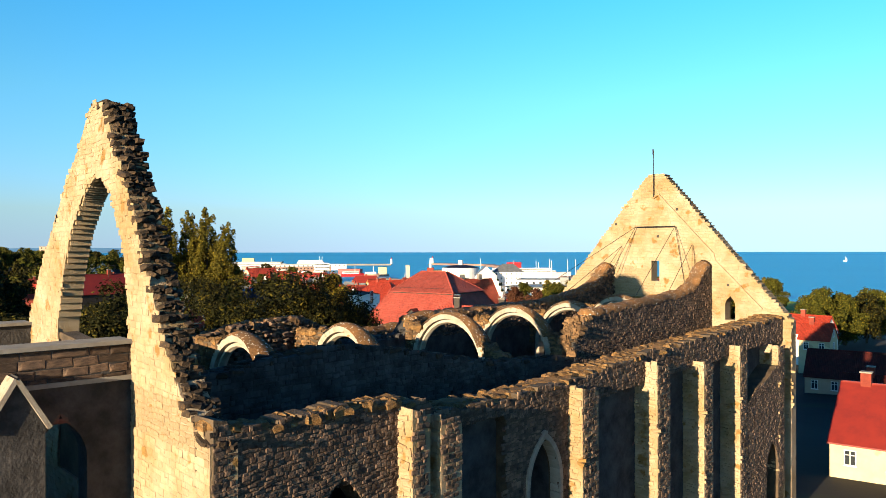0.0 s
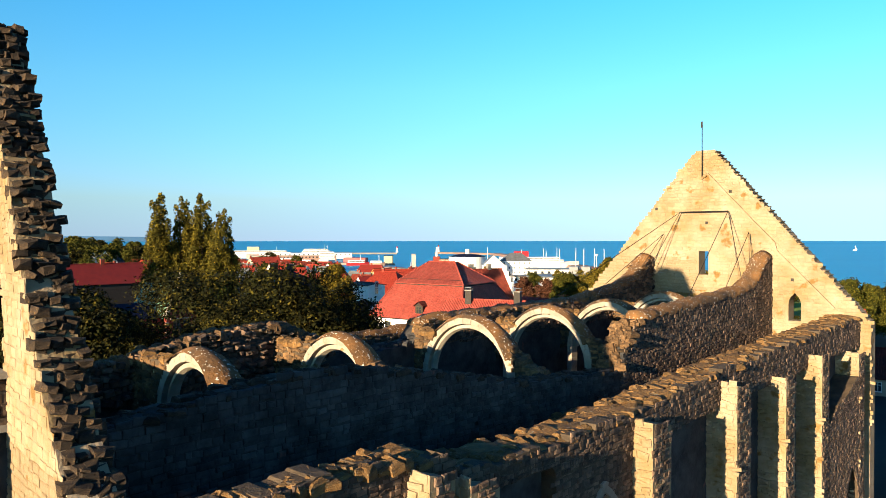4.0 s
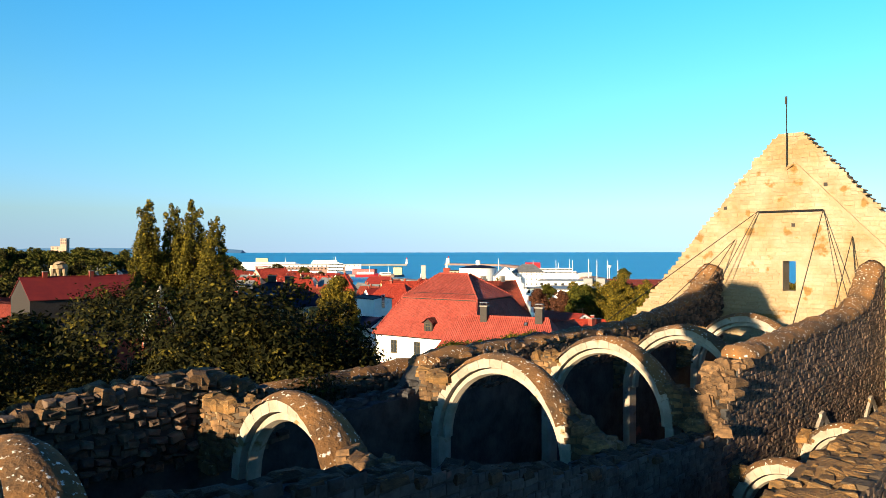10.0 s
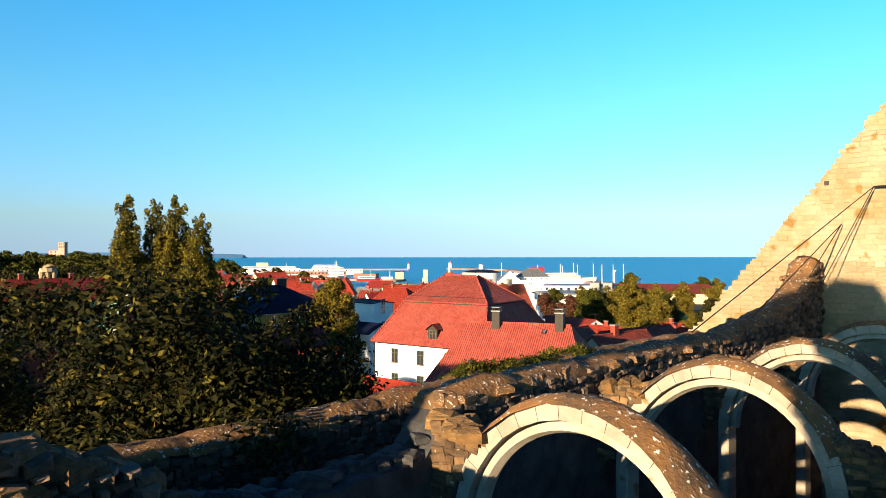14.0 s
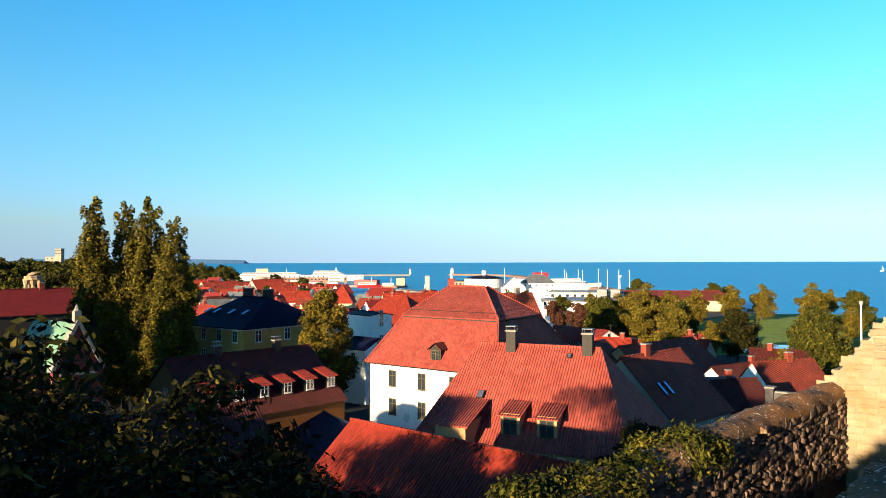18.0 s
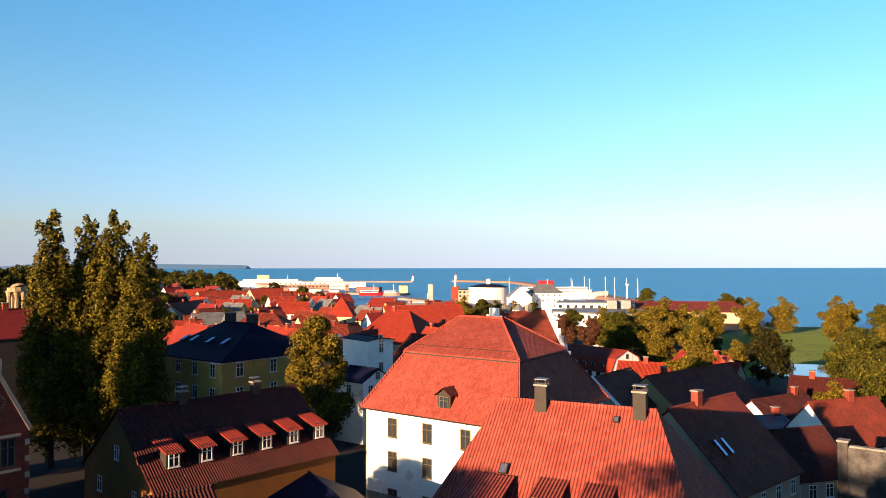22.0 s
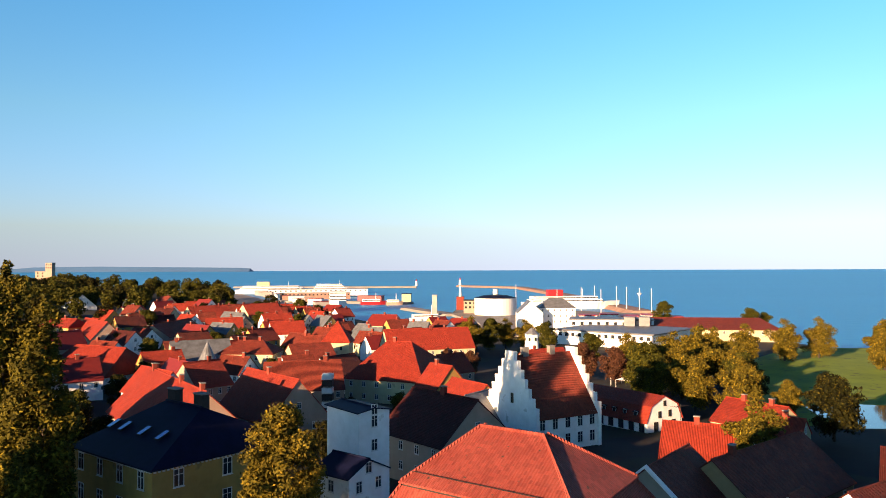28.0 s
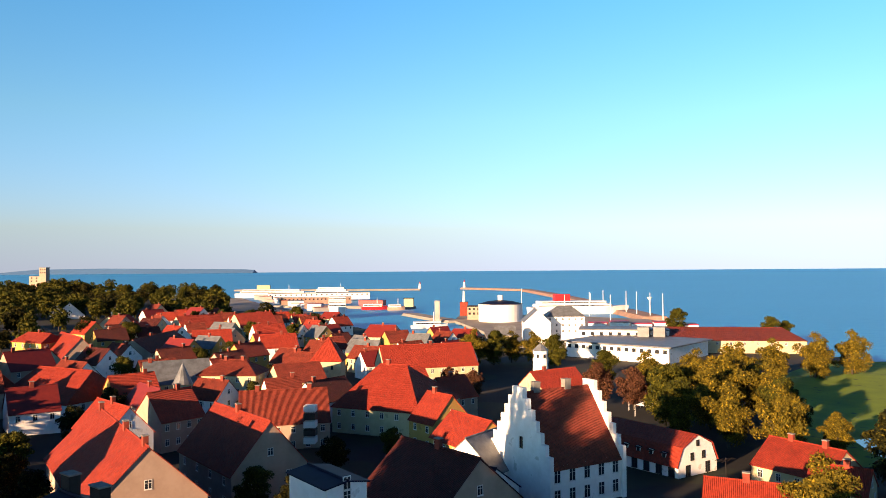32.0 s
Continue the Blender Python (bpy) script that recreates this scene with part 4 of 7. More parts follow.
# ---- houses ----
def house(name, label, cx, cy, yaw, L, W, zr, ze, roof=None, wall=None, hip0=0.0, hip1=0.0, over=0.35, zg=None, rows=2, cols=4, gcols=2,
          win=(0.95, 1.35), chim=(), lit=None, category="house"):
    """A rendered house: ridge along local x through the origin, eaves at ze, ridge at zr, hips cut at either end."""
    roof, wall = roof or M_TILE, wall or M_CREAM
    h = thing(name, label, category, at=(cx, cy, 0), yaw=yaw)
    zg = min(ground_z(cx, cy) - 1.0, ze - 3.2) if zg is None else zg
    hl, hw = L / 2, W / 2
    # walls with gable tops
    bm = bmesh.new()
    k = (zr - ze) / hw
    zw = ze + 0.25 * k - 0.16
    low = [bm.verts.new(p) for p in ((-hl, -hw, zg), (hl, -hw, zg), (hl, hw, zg), (-hl, hw, zg))]
    up = [bm.verts.new(p) for p in ((-hl, -hw, zw), (hl, -hw, zw), (hl, hw, zw), (-hl, hw, zw))]
    bm.faces.new((low[0], low[1], up[1], up[0]))
    bm.faces.new((low[2], low[3], up[3], up[2]))
    if hip1 == 0:
        t1 = bm.verts.new((hl, 0, zr - 0.2))
        bm.faces.new((low[1], low[2], up[2], t1, up[1]))
    else:
        bm.faces.new((low[1], low[2], up[2], up[1]))
    if hip0 == 0:
        t0 = bm.verts.new((-hl, 0, zr - 0.2))
        bm.faces.new((low[3], low[0], up[0], t0, up[3]))
    else:
        bm.faces.new((low[3], low[0], up[0], up[3]))
    part("wall", bm, wall, h)
    # roof slopes
    o = over
    e = ze - o * k * 0.6
    x0, x1 = -hl - (o if hip0 else 0.2), hl + (o if hip1 else 0.2)
    r0, r1 = x0 + hip0, x1 - hip1
    for sgn in (-1, 1):
        bm = bmesh.new()
        y = sgn * (hw + o)
        slab(bm, [(x0, y, e), (x1, y, e), (r1, 0, zr), (r0, 0, zr)])
        roof_part("roof_slope", bm, roof, h)
    for hip, xe, xr in ((hip0, x0, r0), (hip1, x1, r1)):
        if hip:
            bm = bmesh.new()
            slab(bm, [(xe, -hw - o, e), (xe, hw + o, e), (xr, 0, zr)])
            roof_part("roof_hip", bm, roof, h)
    bm = bmesh.new()
    cyl(bm, (r0, 0, zr + 0.02), (r1, 0, zr + 0.02), 0.13, n=6)
    roof_part("ridge_cap", bm, roof, h)
    return h


def win_part(h, x, y, z, w, hh, yaw, frame=None, key="a"):
    """A casement window set on a wall, its face towards local -y turned by yaw."""
    frame = frame or M_TRIM
    kf, kp = ("window", w, hh, frame.name), ("pane", w, hh)
    if kf not in _shared:
        bm = bmesh.new()
        t, zb = 0.075, hh * 0.16
        rect = lambda x0, x1, z0, z1: [(x0, z0), (x1, z0), (x1, z1), (x0, z1)]
        panes = [rect(x0, x1, z0, z1) for x0, x1 in ((-w / 2 + t, -0.035), (0.035, w / 2 - t)) for z0, z1 in ((-hh / 2 + t, zb), (zb + 0.05, hh / 2 - t))]
        prism(bm, rect(-w / 2, w / 2, -hh / 2, hh / 2), panes, Matrix(((1, 0, 0, 0), (0, 0, -1, 0), (0, 1, 0, 0), (0, 0, 0, 1))), -0.06, 0.05)
        box(bm, -w / 2 - 0.06, w / 2 + 0.06, -0.12, 0.02, -hh / 2 - 0.07, -hh / 2 - 0.01)
        me = bpy.data.meshes.new("window")
        bm.to_mesh(me)
        bm.free()
        me.materials.append(frame)
        _shared[kf] = me
        bm = boxbm(-w / 2 + 0.02, w / 2 - 0.02, -0.012, 0.05, -hh / 2 + 0.02, hh / 2 - 0.02)
        me = bpy.data.meshes.new("pane")
        bm.to_mesh(me)
        bm.free()
        me.materials.append(M_GLASS)
        _shared[kp] = me
    f = link_mesh("window", _shared[kf], None, h, m=pose(x, y, z, 0, 0, yaw))
    link_mesh("pane", _shared[kp], None, f)
    return f


# ---- house parts ----
def wall_windows(h, L, W, zg, zw, rows, cols, gcols, w, hh, frame=None, faces="fblr", top=None):
    """Rows of casements on the walls of a house; f and b are the long sides, l and r the ends."""
    hl, hw = L / 2, W / 2
    for r in range(rows):
        z = zw - 1.35 - r * 3.0
        if z - hh / 2 < zg + 1.2:
            break
        for c in range(cols):
            x = -hl + L * (c + 0.5) / cols
            if "f" in faces:
                win_part(h, x, -hw, z, w, hh, 0, frame)
            if "b" in faces:
                win_part(h, x, hw, z, w, hh, 180, frame)
        for c in range(gcols):
            y = -hw + W * (c + 0.5) / gcols
            if "r" in faces:
                win_part(h, hl, y, z, w, hh, 90, frame)
            if "l" in faces:
                win_part(h, -hl, y, z, w, hh, -90, frame)
    if top:
        if "r" in faces:
            win_part(h, hl, 0, top, w, hh * 0.9, 90, frame)
        if "l" in faces:
            win_part(h, -hl, 0, top, w, hh * 0.9, -90, frame)


def chimney(h, x, y, z0, z1, w=0.9, d=0.7, material=None, hood=True):
    c = part("chimney", boxbm(x - w / 2, x + w / 2, y - d / 2, y + d / 2, z0, z1, 0.03), material or M_BRICK, h)
    part("chimney_cap", boxbm(x - w / 2 - 0.08, x + w / 2 + 0.08, y - d / 2 - 0.08, y + d / 2 + 0.08, z1, z1 + 0.14, 0.02), M_STONE, c)
    if hood:
        part("chimney_hood", boxbm(x - w / 2 - 0.02, x + w / 2 + 0.02, y - d / 2 - 0.02, y + d / 2 + 0.02, z1 + 0.45, z1 + 0.52, 0.01), M_GREY, c)
        bm = bmesh.new()
        for sx in (-1, 1):
            for sy in (-1, 1):
                box(bm, x + sx * (w / 2 - 0.06) - 0.03, x + sx * (w / 2 - 0.06) + 0.03, y + sy * (d / 2 - 0.06) - 0.03, y + sy * (d / 2 - 0.06) + 0.03, z1 + 0.14, z1 + 0.45)
        part("hood_posts", bm, M_METAL, c)
    return c


def dormer(h, x, y, z, w, hh, run, face, roof, wall, frame=None, gable=True):
    """A dormer on a slope: cheeks and front, roof, window. face: -1 looks to local -y, 1 to +y."""
    d = part("dormer", boxbm(x - w / 2, x + w / 2, min(y, y - face * run), max(y, y - face * run), z - hh / 2, z + hh / 2), wall, h)
    bm = bmesh.new()
    yo, yi = y + face * 0.3, y - face * (run + 0.4)
    zt = z + hh / 2
    if gable:
        for s in (-1, 1):
            slab(bm, [(x + s * (w / 2 + 0.25), yo, zt - 0.1), (x + s * (w / 2 + 0.25), yi, zt - 0.1), (x, yi, zt + w * 0.42), (x, yo, zt + w * 0.42)], 0.1)
        roof_part("dormer_roof", bm, roof, d)
        bm = bmesh.new()
        v = [bm.verts.new(p) for p in ((x - w / 2, y, zt), (x + w / 2, y, zt), (x, y, zt + w * 0.36))]
        bm.faces.new(v)
        part("dormer_gable", bm, wall, d)
    else:
        slab(bm, [(x - w / 2 - 0.2, yo, zt - 0.12), (x + w / 2 + 0.2, yo, zt - 0.12), (x + w / 2 + 0.2, yi, zt + run * 0.32), (x - w / 2 - 0.2, yi, zt + run * 0.32)], 0.1)
        roof_part("dormer_roof", bm, roof, d)
    f = win_part(d, x, y + face * 0.01, z - 0.05, w * 0.72, hh * 0.78, 0 if face < 0 else 180, frame)
    return d


def skylight(h, x, y, z, slope_deg, face, w=0.8, l=1.3):
    m = pose(x, y, z + 0.06, 0, 0, 0) @ Matrix.Rotation(radians(slope_deg) * -face, 4, "X")
    s = part("skylight", boxbm(-w / 2, w / 2, -l / 2, l / 2, 0, 0.1, 0.02), M_METAL, h, "", m)
    part("pane", boxbm(-w / 2 + 0.07, w / 2 - 0.07, -l / 2 + 0.07, l / 2 - 0.07, 0.1, 0.115), M_SKYGLASS, s)


M_SKYGLASS = glass_mat("skylight_glass")
M_SKYGLASS.node_tree.nodes["Principled BSDF"].inputs["Metallic"].default_value = 0.9
M_SKYGLASS.node_tree.nodes["Principled BSDF"].inputs["Base Color"].default_value = (0.6, 0.65, 0.7, 1)


def ridge_house(name, label, x1, y1, x2, y2, W, zr, ze, roof, wall, hip0=0, hip1=0, rows=2, cols=4, gcols=2, faces="fr", chim=(0.3,), frame=None, zg=None, ext=0.0, win=(0.95, 1.35)):
    """A house given by the two ends of its ridge (hips reach beyond them)."""
    dx, dy = x2 - x1, y2 - y1
    L0 = math.hypot(dx, dy)
    ux, uy = dx / L0, dy / L0
    L = L0 + hip0 + hip1
    cx = (x1 + x2) / 2 + ux * (hip1 - hip0) / 2
    cy = (y1 + y2) / 2 + uy * (hip1 - hip0) / 2
    yaw = math.degrees(math.atan2(dy, dx))
    zg = min(ground_z(cx, cy) - 1.0, ze - 2.4) if zg is None else zg
    h = house(name, label, cx, cy, yaw, L, W, zr, ze, roof, wall, hip0, hip1, zg=zg)
    wall_windows(h, L, W, zg, ze, rows, cols, gcols, win[0], win[1], frame, faces, top=None if hip1 and hip0 else (ze + 0.35 * (zr - ze)))
    for c in chim:
        chimney(h, -L0 / 2 + L0 * c - (hip1 - hip0) / 2, 0.0, zr - 1.0, zr + 1.0, hood=False)
    return h


# ---- the manor house: broken hip roof ----
def manor():
    # local x across (along the front), local y into the depth
    h = thing("manor_house", "large white rendered house under a broken hipped red tile roof", "house", at=(-14.2, 134.6, 0), yaw=YAW_G + 3.5)
    X0, X1, XB, Y0, Y1 = 0.6, 18.6, 17.9, 0.5, 19.3
    ze, zk, zr, zg = -12.9, -7.7, -4.0, -23.5
    part("wall", prism(bmesh.new(), [(X0, Y0), (X1, Y0), (XB, Y1), (X0, Y1)], [], Matrix(), zg, ze + 0.2), M_WHITE, h)
    part("plinth", prism(bmesh.new(), [(X0 - 0.08, Y0 - 0.08), (X1 + 0.08, Y0 - 0.08), (XB + 0.08, Y1 + 0.08), (X0 - 0.08, Y1 + 0.08)], [], Matrix(), zg, zg + 2.2), M_STONE, h)
    o = 0.45
    E = [(X0 - o, Y0 - o), (X1 + o, Y0 - o), (XB + o, Y1 + o), (X0 - o, Y1 + o)]
    Kc = [(2.45, 4.35), (16.45, 4.3), (15.4, 15.5), (2.6, 15.5)]
    R = [(5.7, 9.7), (11.0, 9.7), (11.0, 10.3), (5.7, 10.3)]
    for i, n in enumerate(("front", "side", "back", "side")):
        j = (i + 1) % 4
        bm = bmesh.new()
        slab(bm, [(*E[i], ze), (*E[j], ze), (*Kc[j], zk), (*Kc[i], zk)])
        roof_part("lower_roof_slope", bm, M_TILE_PALE, h)
        bm = bmesh.new()
        slab(bm, [(Kc[i][0] + (Kc[i][0] - 9) * 0.02, Kc[i][1] + (Kc[i][1] - 10) * 0.02, zk + 0.28), (Kc[j][0] + (Kc[j][0] - 9) * 0.02, Kc[j][1] + (Kc[j][1] - 10) * 0.02, zk + 0.28), (*R[j], zr), (*R[i], zr)])
        roof_part("upper_roof_slope", bm, M_TILE_PALE, h)
        bm = bmesh.new()
        cyl(bm, (*E[i], ze + 0.05), (*Kc[i], zk + 0.05), 0.13, n=6)
        cyl(bm, (*Kc[i], zk + 0.35), (*R[i], zr + 0.05), 0.13, n=6)
        roof_part("hip_cap", bm, M_TILE_PALE, h)
    part("roof_break_board", prism(bmesh.new(), [(Kc[0][0] + 0.1, Kc[0][1] + 0.06), (Kc[1][0] - 0.1, Kc[1][1] + 0.06), (Kc[2][0] - 0.1, Kc[2][1] - 0.06), (Kc[3][0] + 0.1, Kc[3][1] - 0.06)], [], Matrix(), zk - 0.1, zk + 0.2), M_DARKWOOD, h, "dark board under the upper roof")
    bm = bmesh.new()
    cyl(bm, (*R[0], zr + 0.05), (*R[1], zr + 0.05), 0.14, n=6)
    roof_part("ridge_cap", bm, M_TILE_PALE, h)
    # snow rail and gutter
    bm = bmesh.new()
    cyl(bm, (X0 - o, Y0 - o - 0.06, ze - 0.1), (X1 + o, Y0 - o - 0.06, ze - 0.1), 0.07, n=6)
    cyl(bm, (X0 - 0.05, Y0 - 0.1, ze - 0.1), (X0 - 0.05, Y0 - 0.1, zg), 0.055, n=6)
    part("gutter", bm, M_METAL, h)
    bm = bmesh.new()
    cyl(bm, (X0 + 0.5, Y0 + 0.45, ze + 0.85), (X1 - 0.5, Y0 + 0.45, ze + 0.85), 0.03, n=5)
    cyl(bm, (Kc[0][0] + 0.6, Kc[0][1] + 0.6, zk + 0.95), (Kc[1][0] - 0.6, Kc[1][1] + 0.6, zk + 0.95), 0.03, n=5)
    part("snow_rail", bm, M_METAL, h)
    for r, z in enumerate((-14.6, -17.9, -21.3)):
        for x in (4.1, 8.5, 13.0, 16.9):
            win_part(h, x, Y0 - 0.01, z, 1.15, 1.9 if r < 2 else 1.3, 0, M_OLIVEWOOD)
        for y in (3.5, 7.5, 11.5, 15.5):
            win_part(h, X1 + 0.03 - (X1 - XB) * (y - Y0) / (Y1 - Y0), y, z, 1.15, 1.9 if r < 2 else 1.3, 90, M_OLIVEWOOD)
            win_part(h, X0 - 0.01, y, z, 1.15, 1.9 if r < 2 else 1.3, -90, M_OLIVEWOOD)
    bm = bmesh.new()
    for x in (6.3, 10.75, 15.0):
        box(bm, x - 0.3, x + 0.3, Y0 - 0.05, Y0 + 0.02, zg, ze - 0.2)
    box(bm, X0 - 0.03, X1 + 0.03, Y0 - 0.06, Y0 + 0.02, -20.3, -20.0)
    part("pilaster_strip", bm, M_WHITE, h)
    dormer(h, 10.3, Y0 + 0.3, -11.5, 1.5, 1.6, 2.0, -1, M_TILE_DARK, M_DARKWOOD, M_OLIVEWOOD)


manor()


# ---- the house with two tall chimneys, dormers ----
def chimney_house():
    h = ridge_house("chimney_house", "peach house with a steep worn red tile roof and tall chimneys", -0.4, 113.9, 9.4, 109.6, 15.0, -8.4, -15.6, M_TILE_PALE, M_PEACH, 3.2, 4.2, rows=1, cols=5, gcols=3, faces="fl", chim=())
    for x in (-2.9, 4.1):
        chimney(h, x, -0.3, -9.4, -7.2, 0.9, 0.75, M_DARKWOOD)
    for x in (-0.4, 2.7):
        dormer(h, x - 0.3, -6.9, -14.2, 1.65, 1.9, 3.0, -1, M_TILE_PALE, M_PEACH, M_OLIVEWOOD, gable=False)
    # cross wing
    part("cross_wing", boxbm(-6.3, -3.6, -9.4, -4.5, -23, -13.9), M_PEACH, h)
    bm = bmesh.new()
    slab(bm, [(-6.7, -9.7, -14.0), (-3.3, -9.7, -14.0), (-3.3, -5.0, -12.6), (-6.7, -5.0, -12.6)])
    roof_part("wing_roof", bm, M_TILE_PALE, h)
    skylight(h, 2.6, -0.9, -9.15, 45, -1, 0.4, 0.5)
    skylight(h, -4.3, -4.4, -12.4, 45, -1, 0.6, 0.8)


chimney_house()


def dormer_house():
    # main slopes take the shade-dark tile, the small dormer roofs the sunlit red
    h = ridge_house("dormer_house", "long ochre house with small dormers, main roof coloured dark for shade", -33.6, 122.6, -21.3, 136.3, 14.0, -11.1, -16.7, M_TILE_DARK, M_AMBER, 0, 0, rows=1, cols=6, gcols=2, faces="l", chim=())
    for x in (-3.2, 4.6):
        chimney(h, x, 0.0, -12.1, -10.2, material=M_DARKWOOD)
    for i in range(6):
        dormer(h, -6.9 + i * 3.02, -5.75, -14.75, 1.35, 1.5, 2.0, -1, M_TILE, M_DARKWOOD, M_TRIM, gable=False)


dormer_house()


def black_roof_house():
    h = ridge_house("black_roof_house", "yellow rendered house with a black sheet-metal hip roof and skylights", -37.1, 163.1, -32.3, 159.5, 16.0, -6.4, -10.3, M_BLACK, M_OCHRE, 4.6, 4.6, rows=2, cols=4, gcols=3, faces="fr", chim=(), win=(1.1, 1.7))
    for x, y in ((2.6, 0.4), (-2.6, 0.6)):
        chimney(h, x, y, -7.6, -5.2, 1.5, 0.9, M_DARKWOOD, hood=False)
    for x in (-5.6, -3.4, 0.3, 3.6):
        skylight(h, x, -4.6, -8.5, 25, -1, 0.8, 1.5)
    # toothed cornice
    bm = bmesh.new()
    L, W = 15.2, 16.0
    for i in range(36):
        x = -L / 2 + (i + 0.5) * L / 36
        box(bm, x - 0.1, x + 0.1, -W / 2 - 0.16, -W / 2 + 0.02, -10.75, -10.5)
    for i in range(36):
        y = -W / 2 + (i + 0.5) * W / 36
        box(bm, L / 2 - 0.02, L / 2 + 0.16, y - 0.1, y + 0.1, -10.75, -10.5)
    part("cornice", bm, M_TRIM, h)


black_roof_house()


def tv_antenna(x, y, z0, z1):
    a = thing("tv_antenna", "thin metal television antenna on a mast", "antenna", at=(x, y, 0), yaw=30)
    bm = bmesh.new()
    cyl(bm, (0, 0, z0), (0, 0, z1), 0.04, n=6)
    part("mast", bm, M_METAL, a)
    bm = bmesh.new()
    cyl(bm, (-1.6, 0, z1 - 0.3), (1.6, 0, z1 - 0.3), 0.03, n=5)
    part("boom", bm, M_METAL, a)
    for k in range(7):
        bm = bmesh.new()
        w = 0.9 - k * 0.08
        cyl(bm, (-1.5 + k * 0.5, -w, z1 - 0.3), (-1.5 + k * 0.5, w, z1 - 0.3), 0.02, n=5)
        part("element", bm, M_METAL, a)


tv_antenna(29.5, 207.0, -19.5, -14.6)
tv_antenna(41.5, 68.6, -13.0, -9.2)
tv_antenna(-80.0, 181.0, -7.0, -3.4)
pl_ = thing("white_pole", "tall white flag pole beside the ruin", "pole", at=(23.9, 94.0, 0))
bm = bmesh.new()
cyl(bm, (0, 0, -21), (0, 0, -3.7), 0.09, 0.05, 8)
part("mast", bm, M_TRIM, pl_)
bm = bmesh.new()
cyl(bm, (0, 0, -3.7), (0, 0, -3.5), 0.09, 0.09, 8)
part("knob", bm, M_TRIM, pl_)
aw = thing("canopy_sail", "white pointed cloth canopy stretched over a yard", "canopy", at=(40.5, 299.0, 0))
raw("cloth", [(-4, -2, -24.0), (1.5, -3, -24.6), (4.5, 1.5, -21.8), (-2, 2.5, -24.4), (-4, -2, -23.95), (1.5, -3, -24.55), (4.5, 1.5, -21.75), (-2, 2.5, -24.35)], [(0, 3, 2, 1), (4, 5, 6, 7), (0, 1, 5, 4), (1, 2, 6, 5), (2, 3, 7, 6), (3, 0, 4, 7)], M_TRIM, aw)
for x_, y_, z_ in ((4.6, 1.5, -21.7), (-4.1, -2.0, -23.9)):
    bm = bmesh.new()
    cyl(bm, (x_, y_, -27), (x_, y_, z_), 0.07, n=6)
    part("post", bm, M_TRIM, aw)


def step_gable_house():
    h = ridge_house("step_gable_house", "tall white house with stepped gables and steep worn red roof", 3.1, 224.8, 15.4, 232.6, 15.0, -8.9, -19.3, M_TILE_OLD, M_WHITE, 0, 0, win=(1.2, 2.0), rows=3, cols=5, gcols=2, faces="f", chim=())
    L = math.hypot(12.3, 7.8)
    for sx in (-1, 1):
        x = sx * L / 2
        n = 7
        pts = []
        for k in range(n):
            y0 = -8.1 + k * 7.3 / (n - 0.4)
            z = -18.4 + (k + 0.55) * 11.2 / n
            pts += [(y0, z), (y0 + 7.3 / (n - 0.4), z)]
        out = [(-8.1, -27.5)] + pts + [(-p, q) for p, q in reversed(pts)] + [(8.1, -27.5)]
        fr = Matrix(((0, 0, 1, 0), (1, 0, 0, 0), (0, 1, 0, 0), (0, 0, 0, 1)))
        holes = [[(-1.2, -17.5), (-0.2, -17.5), (-0.2, -15.6), (-1.2, -15.6)]] if sx < 0 else []
        part("stepped_gable", prism(bmesh.new(), out, holes, fr, x - 0.35, x + 0.35), M_WHITE, h)
    win_part(h, -L / 2 - 0.2, -0.7, -16.55, 0.9, 1.8, -90, M_OLIVEWOOD)
    for x in (-3.9, 2.4):
        chimney(h, x, 0.3, -9.6, -7.6, 1.3, 1.0, M_STONE, hood=False)


step_gable_house()


def mansard_house():
    h = thing("mansard_house", "white rendered house with a red mansard roof and arched gable", "house", at=(29.7, 248.5, 0), yaw=math.degrees(math.atan2(-15.2, 11.4)))
    L, W, zg = 19.5, 11.0, -28.0
    hl, hw = L / 2, W / 2
    prof = [(-hw, -24.0), (-hw + 1.5, -20.8), (0, -18.9), (hw - 1.5, -20.8), (hw, -24.0)]
    fr = Matrix(((0, 0, 1, 0), (1, 0, 0, 0), (0, 1, 0, 0), (0, 0, 0, 1)))
    out = [(-hw, zg)] + [(p * 0.98, q - 0.12) for p, q in prof] + [(hw, zg)]
    part("wall", prism(bmesh.new(), out, [], fr, -hl, hl), M_WHITE, h)
    for i in range(4):
        bm = bmesh.new()
        (p0, q0), (p1, q1) = prof[i], prof[i + 1]
        k = 1.05
        slab(bm, [(-hl - 0.2, p0 * k, q0), (hl + 0.15, p0 * k, q0), (hl + 0.15, p1 * k, q1), (-hl - 0.2, p1 * k, q1)])
        roof_part("roof_slope", bm, M_TILE, h)
    wall_windows(h, L, W, zg, -23.6, 2, 7, 2, 1.3, 1.9, M_DARKWOOD, "fr")
    for y in (-1.6, 1.6):
        win_part(h, hl + 0.02, y, -22.6, 0.9, 1.3, 90, M_DARKWOOD)
    win_part(h, hl + 0.02, 0, -20.4, 0.8, 1.0, 90, M_DARKWOOD)
    for i in range(6):
        dormer(h, -8 + i * 2.9, -hw + 0.3, -22.6, 0.9, 1.2, 0.9, -1, M_TILE_DARK, M_WHITE, M_DARKWOOD, gable=False)


mansard_house()


